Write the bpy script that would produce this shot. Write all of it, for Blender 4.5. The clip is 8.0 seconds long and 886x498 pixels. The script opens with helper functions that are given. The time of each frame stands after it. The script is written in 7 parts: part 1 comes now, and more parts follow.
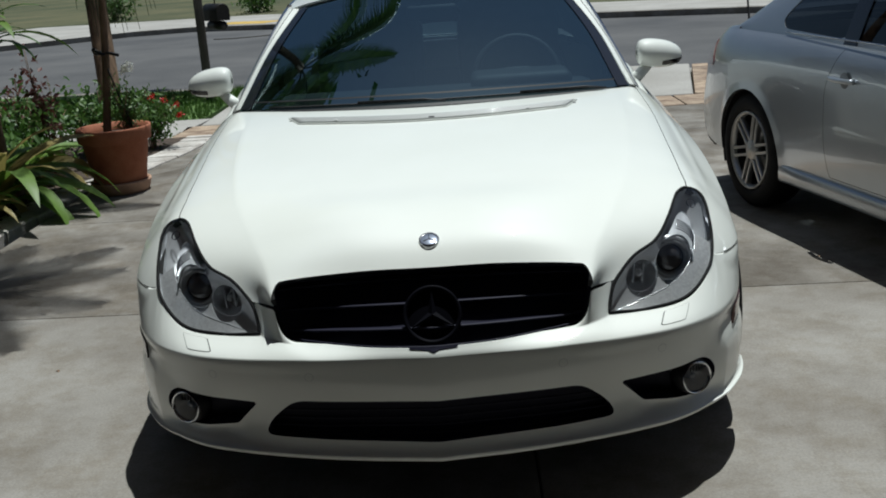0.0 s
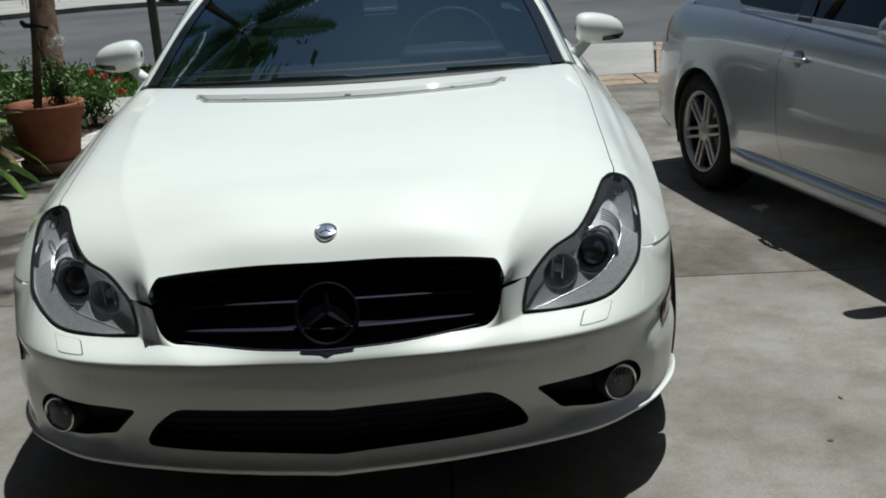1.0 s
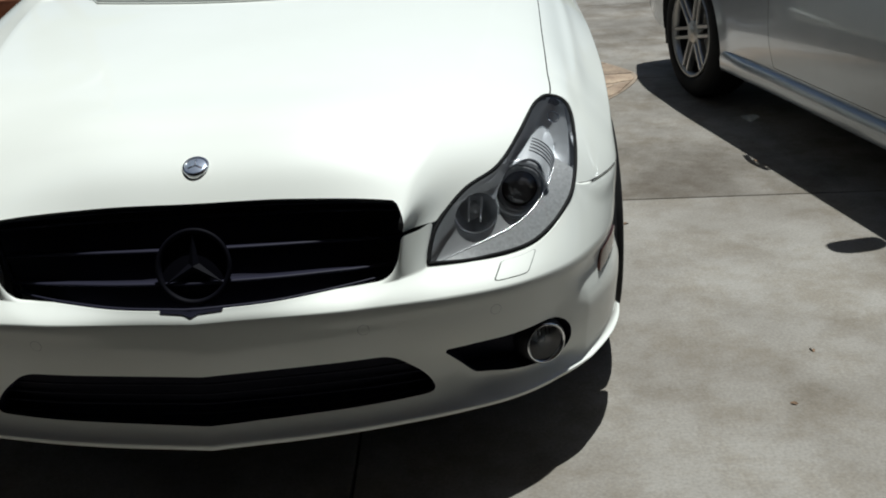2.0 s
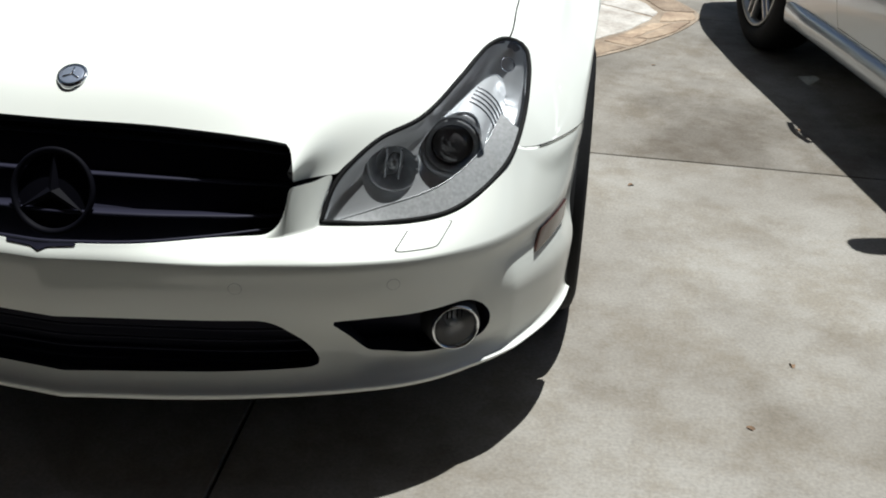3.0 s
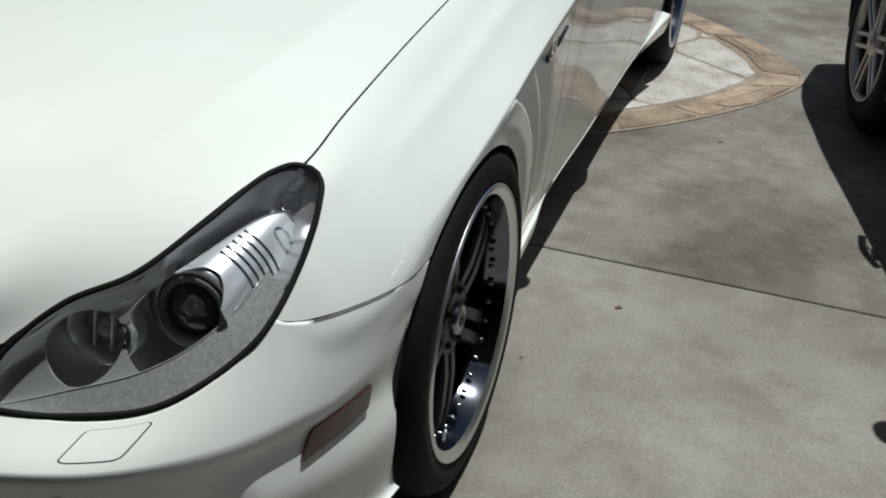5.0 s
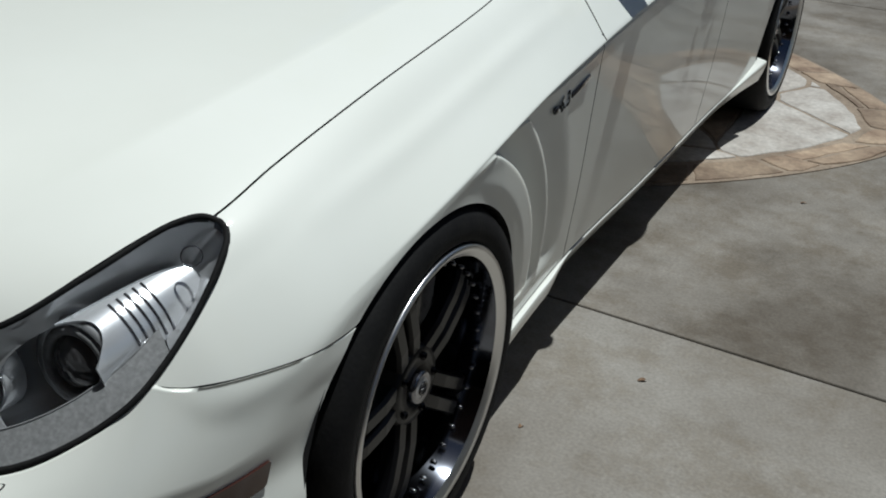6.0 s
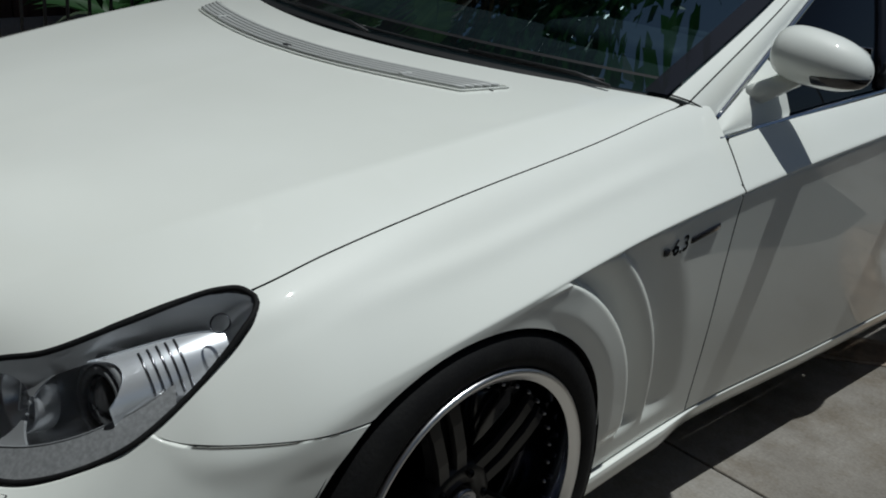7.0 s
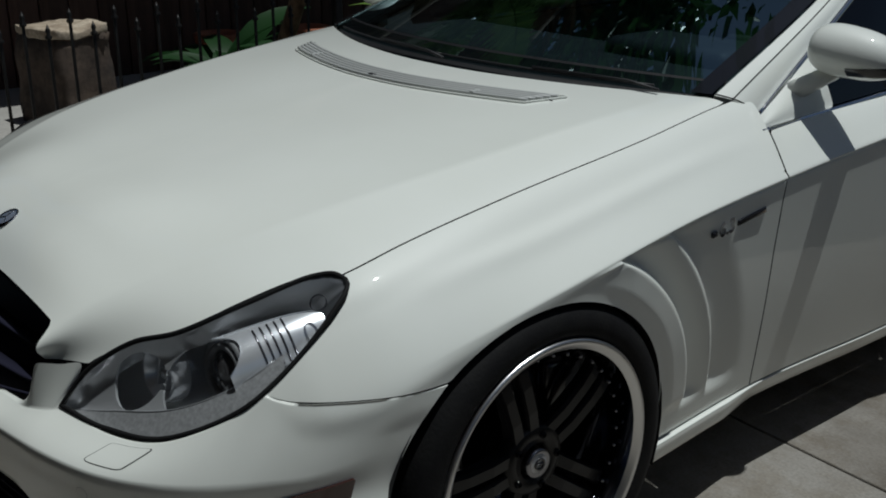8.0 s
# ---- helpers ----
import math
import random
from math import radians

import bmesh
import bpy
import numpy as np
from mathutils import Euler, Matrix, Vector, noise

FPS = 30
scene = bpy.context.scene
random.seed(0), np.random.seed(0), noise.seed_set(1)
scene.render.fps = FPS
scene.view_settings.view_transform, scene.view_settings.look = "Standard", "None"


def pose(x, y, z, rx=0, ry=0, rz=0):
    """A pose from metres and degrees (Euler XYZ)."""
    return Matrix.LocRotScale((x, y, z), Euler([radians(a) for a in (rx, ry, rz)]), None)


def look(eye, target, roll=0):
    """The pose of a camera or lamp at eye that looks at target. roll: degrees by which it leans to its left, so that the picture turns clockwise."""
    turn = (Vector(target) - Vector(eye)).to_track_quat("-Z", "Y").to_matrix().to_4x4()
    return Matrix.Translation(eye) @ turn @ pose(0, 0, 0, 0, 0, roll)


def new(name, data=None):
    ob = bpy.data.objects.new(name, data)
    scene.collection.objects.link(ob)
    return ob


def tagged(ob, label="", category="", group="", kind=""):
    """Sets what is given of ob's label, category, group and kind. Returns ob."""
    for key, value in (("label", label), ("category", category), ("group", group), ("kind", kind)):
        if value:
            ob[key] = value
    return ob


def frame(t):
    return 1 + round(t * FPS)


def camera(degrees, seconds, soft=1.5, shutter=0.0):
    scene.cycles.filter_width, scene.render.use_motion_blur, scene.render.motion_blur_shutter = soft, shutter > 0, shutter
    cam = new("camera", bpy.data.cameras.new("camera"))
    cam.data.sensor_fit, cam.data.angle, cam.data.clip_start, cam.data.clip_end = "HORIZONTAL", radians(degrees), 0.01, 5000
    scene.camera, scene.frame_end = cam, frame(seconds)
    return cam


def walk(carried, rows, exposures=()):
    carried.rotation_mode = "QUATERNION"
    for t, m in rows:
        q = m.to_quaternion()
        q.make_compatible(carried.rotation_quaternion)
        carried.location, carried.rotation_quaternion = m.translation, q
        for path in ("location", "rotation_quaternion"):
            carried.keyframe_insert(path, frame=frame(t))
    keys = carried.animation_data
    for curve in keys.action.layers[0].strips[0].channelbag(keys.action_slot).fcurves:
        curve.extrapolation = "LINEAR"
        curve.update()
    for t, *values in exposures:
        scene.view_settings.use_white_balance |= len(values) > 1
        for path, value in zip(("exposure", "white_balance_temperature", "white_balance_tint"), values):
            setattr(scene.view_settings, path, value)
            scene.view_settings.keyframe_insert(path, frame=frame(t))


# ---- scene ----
cam = camera(46.0, 8.0, soft=1.9)
PATH = [
    (0, (0.118, -2.458, 1.477), (0.06, -0.534, 0.933), -4.0),
    (0.5, (0.218, -2.38, 1.463), (0.138, -0.457, 0.92), -3.3),
    (1, (0.299, -2.197, 1.428), (0.287, -0.285, 0.841), -3.5),
    (1.5, (0.399, -1.991, 1.413), (0.4, -0.113, 0.726), -5.2),
    (3, (0.876, -1.435, 1.358), (0.671, 0.319, 0.419), 1.8),
    (3.5, (0.984, -1.299, 1.365), (0.769, 0.428, 0.38), 2.1),
    (4, (1.185, -1.117, 1.358), (0.863, 0.603, 0.389), 5.2),
    (4.5, (1.286, -0.886, 1.356), (0.831, 0.81, 0.399), 3.3),
    (5, (1.383, -0.679, 1.373), (0.839, 1.0, 0.431), 2.1),
    (6.5, (1.74, -0.289, 1.377), (0.711, 1.196, 0.52), 3.7),
    (7, (1.896, -0.204, 1.378), (0.594, 1.13, 0.654), 5.2),
    (7.5, (2.017, -0.25, 1.391), (0.56, 0.923, 0.683), 2.4),
    (8, (2.147, -0.331, 1.399), (0.686, 0.858, 0.726), 0.1),
]
EXPOSURES = [(0.0, 0.0, 5900, 4), (1.5, 0.0, 5950, 4), (3.0, 0.58, 6050, 6), (3.5, 0.64, 6050, 6), (4.0, 0.42, 6050, 6), (4.5, 0.15, 6050, 5), (5.0, -0.14, 6000, 5), (6.5, -0.38, 5900, 5), (7.0, -0.65, 5880, 5), (7.5, -0.78, 5880, 5), (8.0, -0.80, 5880, 5)]
walk(cam, [(t, look(eye, target, roll)) for t, eye, target, roll in PATH], EXPOSURES)

# ---- daylight: a sun almost overhead, slightly behind the parked cars ----
SUN_DIR = Vector((0.15, 0.20, 1.0)).normalized()
world = bpy.data.worlds.new("sky")
scene.world = world
world.use_nodes = True
wn, wl = world.node_tree.nodes, world.node_tree.links
sky = wn.new("ShaderNodeTexSky")
sky.sky_type = "NISHITA"
sky.sun_disc = False
sky.sun_elevation = math.asin(SUN_DIR.z)
sky.sun_rotation = math.atan2(SUN_DIR.x, SUN_DIR.y)
sky.air_density, sky.dust_density, sky.ozone_density = 1.0, 1.5, 1.0
wl.new(sky.outputs[0], wn["Background"].inputs[0])
wn["Background"].inputs[1].default_value = 0.036
sun_data = bpy.data.lights.new("sun", "SUN")
sun_data.energy, sun_data.angle, sun_data.color = 4.5, radians(0.55), (1.0, 0.96, 0.89)
sun = new("sun", sun_data)
sun.matrix_world = look(SUN_DIR * 30, (0, 0, 0))


# ---- materials ----
def material(name, color, rough=0.5, metal=0.0, coat=0.0, spec=0.5):
    m = bpy.data.materials.new(name)
    m.use_nodes = True
    b = m.node_tree.nodes["Principled BSDF"]
    b.inputs["Base Color"].default_value = (*color, 1)
    b.inputs["Roughness"].default_value = rough
    b.inputs["Metallic"].default_value = metal
    b.inputs["Coat Weight"].default_value = coat
    b.inputs["Coat Roughness"].default_value = 0.03
    b.inputs["Specular IOR Level"].default_value = spec
    return m


def mottle(m, scale, dark, light, detail=6.0, fine=0.0, fine_scale=200.0, bump=0.0, lo=0.35, hi=0.65, random_shift=0.0, stretch=(1, 1, 1), rough=None, stain=None):
    """Two scales of noise: blotches between two colours, a fine grain over them, and a bump from both."""
    nt = m.node_tree
    n, k = nt.nodes, nt.links
    b = n["Principled BSDF"]
    tc = n.new("ShaderNodeTexCoord")
    mp = n.new("ShaderNodeMapping")
    mp.inputs["Scale"].default_value = stretch
    k.new(tc.outputs["Object"], mp.inputs[0])
    a = n.new("ShaderNodeTexNoise")
    a.inputs["Scale"].default_value, a.inputs["Detail"].default_value, a.inputs["Roughness"].default_value = scale, detail, 0.6
    k.new(mp.outputs[0], a.inputs["Vector"])
    r = n.new("ShaderNodeValToRGB")
    r.color_ramp.elements[0].position, r.color_ramp.elements[1].position = lo, hi
    r.color_ramp.elements[0].color, r.color_ramp.elements[1].color = (*dark, 1), (*light, 1)
    k.new(a.outputs["Fac"], r.inputs[0])
    out = r.outputs[0]
    f = n.new("ShaderNodeTexNoise")
    f.inputs["Scale"].default_value, f.inputs["Detail"].default_value = fine_scale, 3.0
    k.new(mp.outputs[0], f.inputs["Vector"])
    if fine:
        mx = n.new("ShaderNodeMix")
        mx.data_type, mx.blend_type = "RGBA", "OVERLAY"
        mx.inputs[0].default_value = fine
        k.new(out, mx.inputs[6])
        k.new(f.outputs["Fac"], mx.inputs[7])
        out = mx.outputs[2]
    if stain:
        st_scale, st_color, lo2, hi2 = stain
        sn = n.new("ShaderNodeTexNoise")
        sn.inputs["Scale"].default_value, sn.inputs["Detail"].default_value, sn.inputs["Roughness"].default_value, sn.inputs["Distortion"].default_value = st_scale, 12.0, 0.78, 0.0
        k.new(mp.outputs[0], sn.inputs["Vector"])
        sr = n.new("ShaderNodeValToRGB")
        sr.color_ramp.elements[0].position, sr.color_ramp.elements[1].position = lo2, hi2
        sr.color_ramp.elements[0].color, sr.color_ramp.elements[1].color = (*st_color, 1), (1, 1, 1, 1)
        k.new(sn.outputs["Fac"], sr.inputs[0])
        sm = n.new("ShaderNodeMix")
        sm.data_type, sm.blend_type = "RGBA", "MULTIPLY"
        sm.inputs[0].default_value = 1.0
        k.new(out, sm.inputs[6])
        k.new(sr.outputs[0], sm.inputs[7])
        out = sm.outputs[2]
    if random_shift:
        oi = n.new("ShaderNodeObjectInfo")
        hs = n.new("ShaderNodeHueSaturation")
        mr = n.new("ShaderNodeMapRange")
        mr.inputs[3].default_value, mr.inputs[4].default_value = 1 - random_shift, 1 + random_shift
        k.new(oi.outputs["Random"], mr.inputs[0])
        k.new(mr.outputs[0], hs.inputs["Value"])
        k.new(out, hs.inputs["Color"])
        out = hs.outputs[0]
    k.new(out, b.inputs["Base Color"])
    if rough:
        rr = n.new("ShaderNodeMapRange")
        rr.inputs[3].default_value, rr.inputs[4].default_value = rough
        k.new(a.outputs["Fac"], rr.inputs[0])
        k.new(rr.outputs[0], b.inputs["Roughness"])
    if bump:
        bp = n.new("ShaderNodeBump")
        bp.inputs["Strength"].default_value, bp.inputs["Distance"].default_value = bump, 0.004
        k.new(f.outputs["Fac"], bp.inputs["Height"])
        k.new(bp.outputs[0], b.inputs["Normal"])
    return m


def glass(name, tint, ior=1.5, rough=0.0, sheen=(1, 1, 1)):
    """Thin clear or tinted pane: it lets light straight through and mirrors by Fresnel."""
    m = bpy.data.materials.new(name)
    m.use_nodes = True
    n, k = m.node_tree.nodes, m.node_tree.links
    n.remove(n["Principled BSDF"])
    t, g, x, f = n.new("ShaderNodeBsdfTransparent"), n.new("ShaderNodeBsdfGlossy"), n.new("ShaderNodeMixShader"), n.new("ShaderNodeFresnel")
    t.inputs[0].default_value = (*tint, 1)
    g.inputs["Roughness"].default_value = rough
    g.inputs[0].default_value = (*sheen, 1)
    f.inputs[0].default_value = ior
    k.new(f.outputs[0], x.inputs[0])
    k.new(t.outputs[0], x.inputs[1])
    k.new(g.outputs[0], x.inputs[2])
    k.new(x.outputs[0], n["Material Output"].inputs[0])
    return m


WHITE = material("pearl white car paint", (0.80, 0.82, 0.77), 0.48, 0.0, 1.0, 0.25)
WHITE.node_tree.nodes["Principled BSDF"].inputs["Coat Roughness"].default_value = 0.03
mottle(WHITE, 3.0, (0.79, 0.81, 0.76), (0.81, 0.83, 0.785), fine=0.02, fine_scale=900.0)
SILVER = material("silver blue metallic paint", (0.42, 0.45, 0.49), 0.30, 0.75, 1.0)
mottle(SILVER, 2.0, (0.42, 0.45, 0.485), (0.47, 0.50, 0.535), fine=0.08, fine_scale=1200.0)
BLACK_GLOSS = material("black gloss plastic", (0.006, 0.006, 0.009), 0.22, 0.0, 0.6)
BLACK = material("black matt plastic", (0.010, 0.010, 0.012), 0.6)
mottle(BLACK, 30.0, (0.008, 0.008, 0.010), (0.014, 0.014, 0.016), bump=0.1, fine_scale=600.0)
# near-black for panels' turned-in edges too: the shade of the gaps as colour
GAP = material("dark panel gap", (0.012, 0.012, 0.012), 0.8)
RUBBER = material("tyre rubber", (0.016, 0.016, 0.017), 0.75, 0.0, 0.0, 0.2)
mottle(RUBBER, 14.0, (0.005, 0.005, 0.006), (0.010, 0.010, 0.010), fine=0.3, fine_scale=160.0, bump=0.2)
CHROME = material("polished chrome", (0.78, 0.79, 0.81), 0.06, 1.0)
LIP = material("satin wheel lip", (0.72, 0.72, 0.72), 0.30, 1.0)
ALLOY = material("silver alloy", (0.42, 0.42, 0.41), 0.35, 0.9)
WHEEL_BLACK = material("gloss black wheel", (0.004, 0.004, 0.005), 0.12, 0.0, 0.12, 0.15)
SPOKE_BLACK = material("satin black spoke", (0.005, 0.005, 0.006), 0.36, 0.0, 0.1, 0.3)
BARREL = material("dark polished barrel", (0.16, 0.17, 0.20), 0.10, 1.0)
GLASS = glass("tinted window glass", (0.18, 0.27, 0.31), 3.9, 0.0, (0.72, 0.95, 1.0))
DARKGLASS = glass("dark tinted side glass", (0.05, 0.06, 0.07), 1.6)
CLEAR = glass("clear lamp cover", (0.93, 0.94, 0.95), 1.45)
CABIN = material("dark cabin leather", (0.035, 0.04, 0.045), 0.6)
mottle(CABIN, 20.0, (0.03, 0.034, 0.04), (0.05, 0.055, 0.06), bump=0.15, fine_scale=500.0)
GREYLEATHER = material("grey cabin leather", (0.30, 0.36, 0.40), 0.55)
mottle(GREYLEATHER, 18.0, (0.13, 0.16, 0.18), (0.17, 0.20, 0.22), bump=0.15, fine_scale=400.0)
REFLECTOR = material("lamp reflector metal", (0.86, 0.88, 0.91), 0.24, 0.62)
HOUSING = material("grey lamp housing", (0.54, 0.55, 0.565), 0.22, 0.5)
BED = material("grey ribbed lamp bed", (0.40, 0.41, 0.42), 0.5)
mottle(BED, 160.0, (0.17, 0.173, 0.177), (0.25, 0.253, 0.257), fine=0.2, fine_scale=700.0, bump=0.12)
FOG_BOWL = material("polished fog lamp bowl", (0.62, 0.62, 0.63), 0.18, 0.7)
# darker copy of the silver paint, with the recess's shade in its colour
RECESS = material("shaded silver recess", (0.20, 0.21, 0.225), 0.4, 0.5)
# very dark lining: the garage's indoor gloom is put into its colour
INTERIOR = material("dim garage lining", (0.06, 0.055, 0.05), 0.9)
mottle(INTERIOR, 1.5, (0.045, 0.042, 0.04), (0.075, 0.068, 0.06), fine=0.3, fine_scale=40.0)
GRILLE_BLACK = material("satin black grille", (0.018, 0.018, 0.032), 0.5, 0.0, 0.0, 0.14)
BADGE_BLACK = material("matt black badge", (0.0035, 0.0035, 0.006), 0.6, 0.0, 0.0, 0.05)
WHEEL_BOLT = material("dark wheel rivet", (0.30, 0.30, 0.32), 0.18, 1.0)
MARKER = material("smoked red marker lens", (0.045, 0.016, 0.012), 0.12, 0.0, 1.0)
TAIL = material("red tail lamp lens", (0.11, 0.010, 0.010), 0.10, 0.0, 1.0)
BLUEBADGE = material("blue enamel badge", (0.22, 0.25, 0.32), 0.25, 0.3, 1.0)
CONCRETE = material("driveway concrete", (0.27, 0.25, 0.22), 0.82)
mottle(CONCRETE, 1.4, (0.158, 0.142, 0.121), (0.262, 0.248, 0.225), detail=12.0, fine=0.34, fine_scale=120.0, bump=0.10, lo=0.34, hi=0.60, random_shift=0.06, stain=(3.4, (0.78, 0.74, 0.68), 0.40, 0.55))
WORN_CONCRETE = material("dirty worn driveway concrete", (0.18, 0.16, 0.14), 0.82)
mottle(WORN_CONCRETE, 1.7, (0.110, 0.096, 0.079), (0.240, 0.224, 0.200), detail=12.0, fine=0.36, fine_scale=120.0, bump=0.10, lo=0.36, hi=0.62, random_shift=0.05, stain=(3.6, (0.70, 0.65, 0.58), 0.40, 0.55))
PALECONCRETE = material("pale pavement concrete", (0.45, 0.43, 0.40), 0.85)
mottle(PALECONCRETE, 0.8, (0.29, 0.275, 0.25), (0.38, 0.365, 0.34), fine=0.3, fine_scale=40.0, bump=0.2)
JOINT = material("dirty joint", (0.045, 0.040, 0.034), 0.95)
MORTAR = material("brown mortar", (0.20, 0.15, 0.11), 0.95)
mottle(MORTAR, 6.0, (0.20, 0.155, 0.115), (0.32, 0.26, 0.20), fine=0.4, fine_scale=90.0, bump=0.3)
FLAG_WHITE = material("pale flagstone", (0.42, 0.39, 0.36), 0.75)
mottle(FLAG_WHITE, 7.0, (0.36, 0.325, 0.29), (0.54, 0.515, 0.48), fine=0.4, fine_scale=60.0, bump=0.35, random_shift=0.12)
FLAG_TAN = material("tan flagstone", (0.30, 0.20, 0.12), 0.75)
mottle(FLAG_TAN, 6.0, (0.17, 0.115, 0.078), (0.36, 0.275, 0.195), fine=0.4, fine_scale=60.0, bump=0.5, random_shift=0.34)
ASPHALT = material("worn asphalt", (0.075, 0.075, 0.078), 0.9)
mottle(ASPHALT, 0.35, (0.060, 0.060, 0.063), (0.105, 0.103, 0.103), fine=0.4, fine_scale=30.0, bump=0.3)
EARTH = material("dry earth", (0.16, 0.12, 0.08), 0.95)
mottle(EARTH, 0.15, (0.040, 0.050, 0.018), (0.105, 0.098, 0.045), fine=0.4, fine_scale=4.0, bump=0.4)
MULCH = material("dark bark mulch", (0.05, 0.035, 0.027), 0.95)
mottle(MULCH, 18.0, (0.025, 0.018, 0.014), (0.10, 0.07, 0.05), fine=0.4, fine_scale=70.0, bump=0.8)
LAWN = material("lawn green", (0.07, 0.13, 0.025), 0.8)
mottle(LAWN, 2.0, (0.055, 0.11, 0.018), (0.10, 0.17, 0.035), fine=0.3, fine_scale=60.0)
TERRACOTTA = material("terracotta", (0.33, 0.115, 0.055), 0.8)
mottle(TERRACOTTA, 5.0, (0.27, 0.085, 0.04), (0.38, 0.145, 0.075), fine=0.3, fine_scale=120.0, bump=0.15)
SAUCER = material("pale clay saucer", (0.40, 0.24, 0.16), 0.85)
mottle(SAUCER, 8.0, (0.33, 0.19, 0.12), (0.46, 0.29, 0.20), fine=0.3, fine_scale=120.0)


def leafy(name, dark, light, rough=0.5):
    """Leaf green that varies from piece to piece and lets some light through."""
    m = material(name, light, rough)
    n, k = m.node_tree.nodes, m.node_tree.links
    b = n["Principled BSDF"]
    g = n.new("ShaderNodeNewGeometry")
    r = n.new("ShaderNodeValToRGB")
    r.color_ramp.elements[0].color, r.color_ramp.elements[1].color = (*dark, 1), (*light, 1)
    k.new(g.outputs["Random Per Island"], r.inputs[0])
    k.new(r.outputs[0], b.inputs["Base Color"])
    t = n.new("ShaderNodeBsdfTranslucent")
    k.new(r.outputs[0], t.inputs[0])
    x = n.new("ShaderNodeMixShader")
    x.inputs[0].default_value = 0.30
    k.new(b.outputs[0], x.inputs[1])
    k.new(t.outputs[0], x.inputs[2])
    k.new(x.outputs[0], n["Material Output"].inputs[0])
    return m


LEAF = leafy("green leaves", (0.035, 0.09, 0.014), (0.11, 0.20, 0.04))
STRAP = leafy("yellow-green strap leaves", (0.07, 0.18, 0.02), (0.27, 0.34, 0.07))
BROADLEAF = leafy("dark green broad leaves", (0.012, 0.045, 0.012), (0.035, 0.09, 0.028), 0.4)
YELLOWED = leafy("yellowed leaves", (0.25, 0.20, 0.05), (0.34, 0.28, 0.12))
REDLEAF = leafy("red-brown leaves", (0.06, 0.02, 0.02), (0.14, 0.045, 0.035))
PALM = leafy("palm fronds", (0.02, 0.05, 0.012), (0.06, 0.10, 0.025))
PETAL_W = leafy("white petals", (0.74, 0.73, 0.66), (0.85, 0.84, 0.80))
PETAL_R = leafy("red petals", (0.45, 0.01, 0.01), (0.60, 0.03, 0.02))
BARK = material("brown bark", (0.10, 0.06, 0.04), 0.9)
mottle(BARK, 12.0, (0.07, 0.042, 0.026), (0.24, 0.155, 0.095), fine=0.4, fine_scale=60.0, bump=0.6, stretch=(1, 1, 0.25))
IRON = material("black iron", (0.012, 0.012, 0.013), 0.5, 0.4)
mottle(IRON, 30.0, (0.009, 0.009, 0.010), (0.020, 0.018, 0.017), bump=0.2)
WOOD = material("dark brown timber", (0.07, 0.035, 0.025), 0.75)
mottle(WOOD, 3.0, (0.045, 0.022, 0.016), (0.09, 0.048, 0.034), fine=0.4, fine_scale=40.0, bump=0.3, stretch=(4, 4, 0.3), random_shift=0.25)
# one block in two colours: shade painted into its sides, sun into its top
STONE_SHADED = material("rough brown stone", (0.20, 0.145, 0.11), 0.9)
mottle(STONE_SHADED, 5.0, (0.03, 0.022, 0.018), (0.11, 0.080, 0.060), fine=0.5, fine_scale=35.0, bump=0.7)
STONE_SUNLIT = material("pale cream sunlit stone", (0.42, 0.34, 0.25), 0.9)
mottle(STONE_SUNLIT, 9.0, (0.26, 0.20, 0.14), (0.50, 0.42, 0.32), fine=0.5, fine_scale=50.0, bump=0.7)
ROOFING = material("brown roofing", (0.12, 0.08, 0.06), 0.9)
mottle(ROOFING, 3.0, (0.08, 0.055, 0.04), (0.16, 0.11, 0.08), fine=0.4, fine_scale=30.0, bump=0.4)
POSTWOOD = material("weathered grey post", (0.10, 0.09, 0.085), 0.9)
mottle(POSTWOOD, 8.0, (0.06, 0.055, 0.05), (0.14, 0.125, 0.115), fine=0.4, fine_scale=50.0, bump=0.4, stretch=(1, 1, 0.2))
KERB_YELLOW = material("worn yellow kerb paint", (0.50, 0.33, 0.06), 0.85)
mottle(KERB_YELLOW, 3.0, (0.42, 0.28, 0.06), (0.56, 0.38, 0.09), fine=0.3, fine_scale=30.0)


# ---- mesh tools ----
def part(name, bm, mat, parent=None, label="", smooth=True, edge=None):
    """Links a bmesh as one mesh object under a thing or a part."""
    me = bpy.data.meshes.new(name)
    if smooth:
        for f in bm.faces:
            f.smooth = True
    bm.to_mesh(me)
    bm.free()
    me.materials.append(mat)
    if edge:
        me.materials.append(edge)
    ob = new(name, me)
    if parent:
        ob.parent = parent
    if label:
        tagged(ob, label)
    return ob


def empty(name, label, category, m=None, group="", kind=""):
    ob = new(name)
    if m is not None:
        ob.matrix_world = m
    return tagged(ob, label, category, group, kind)


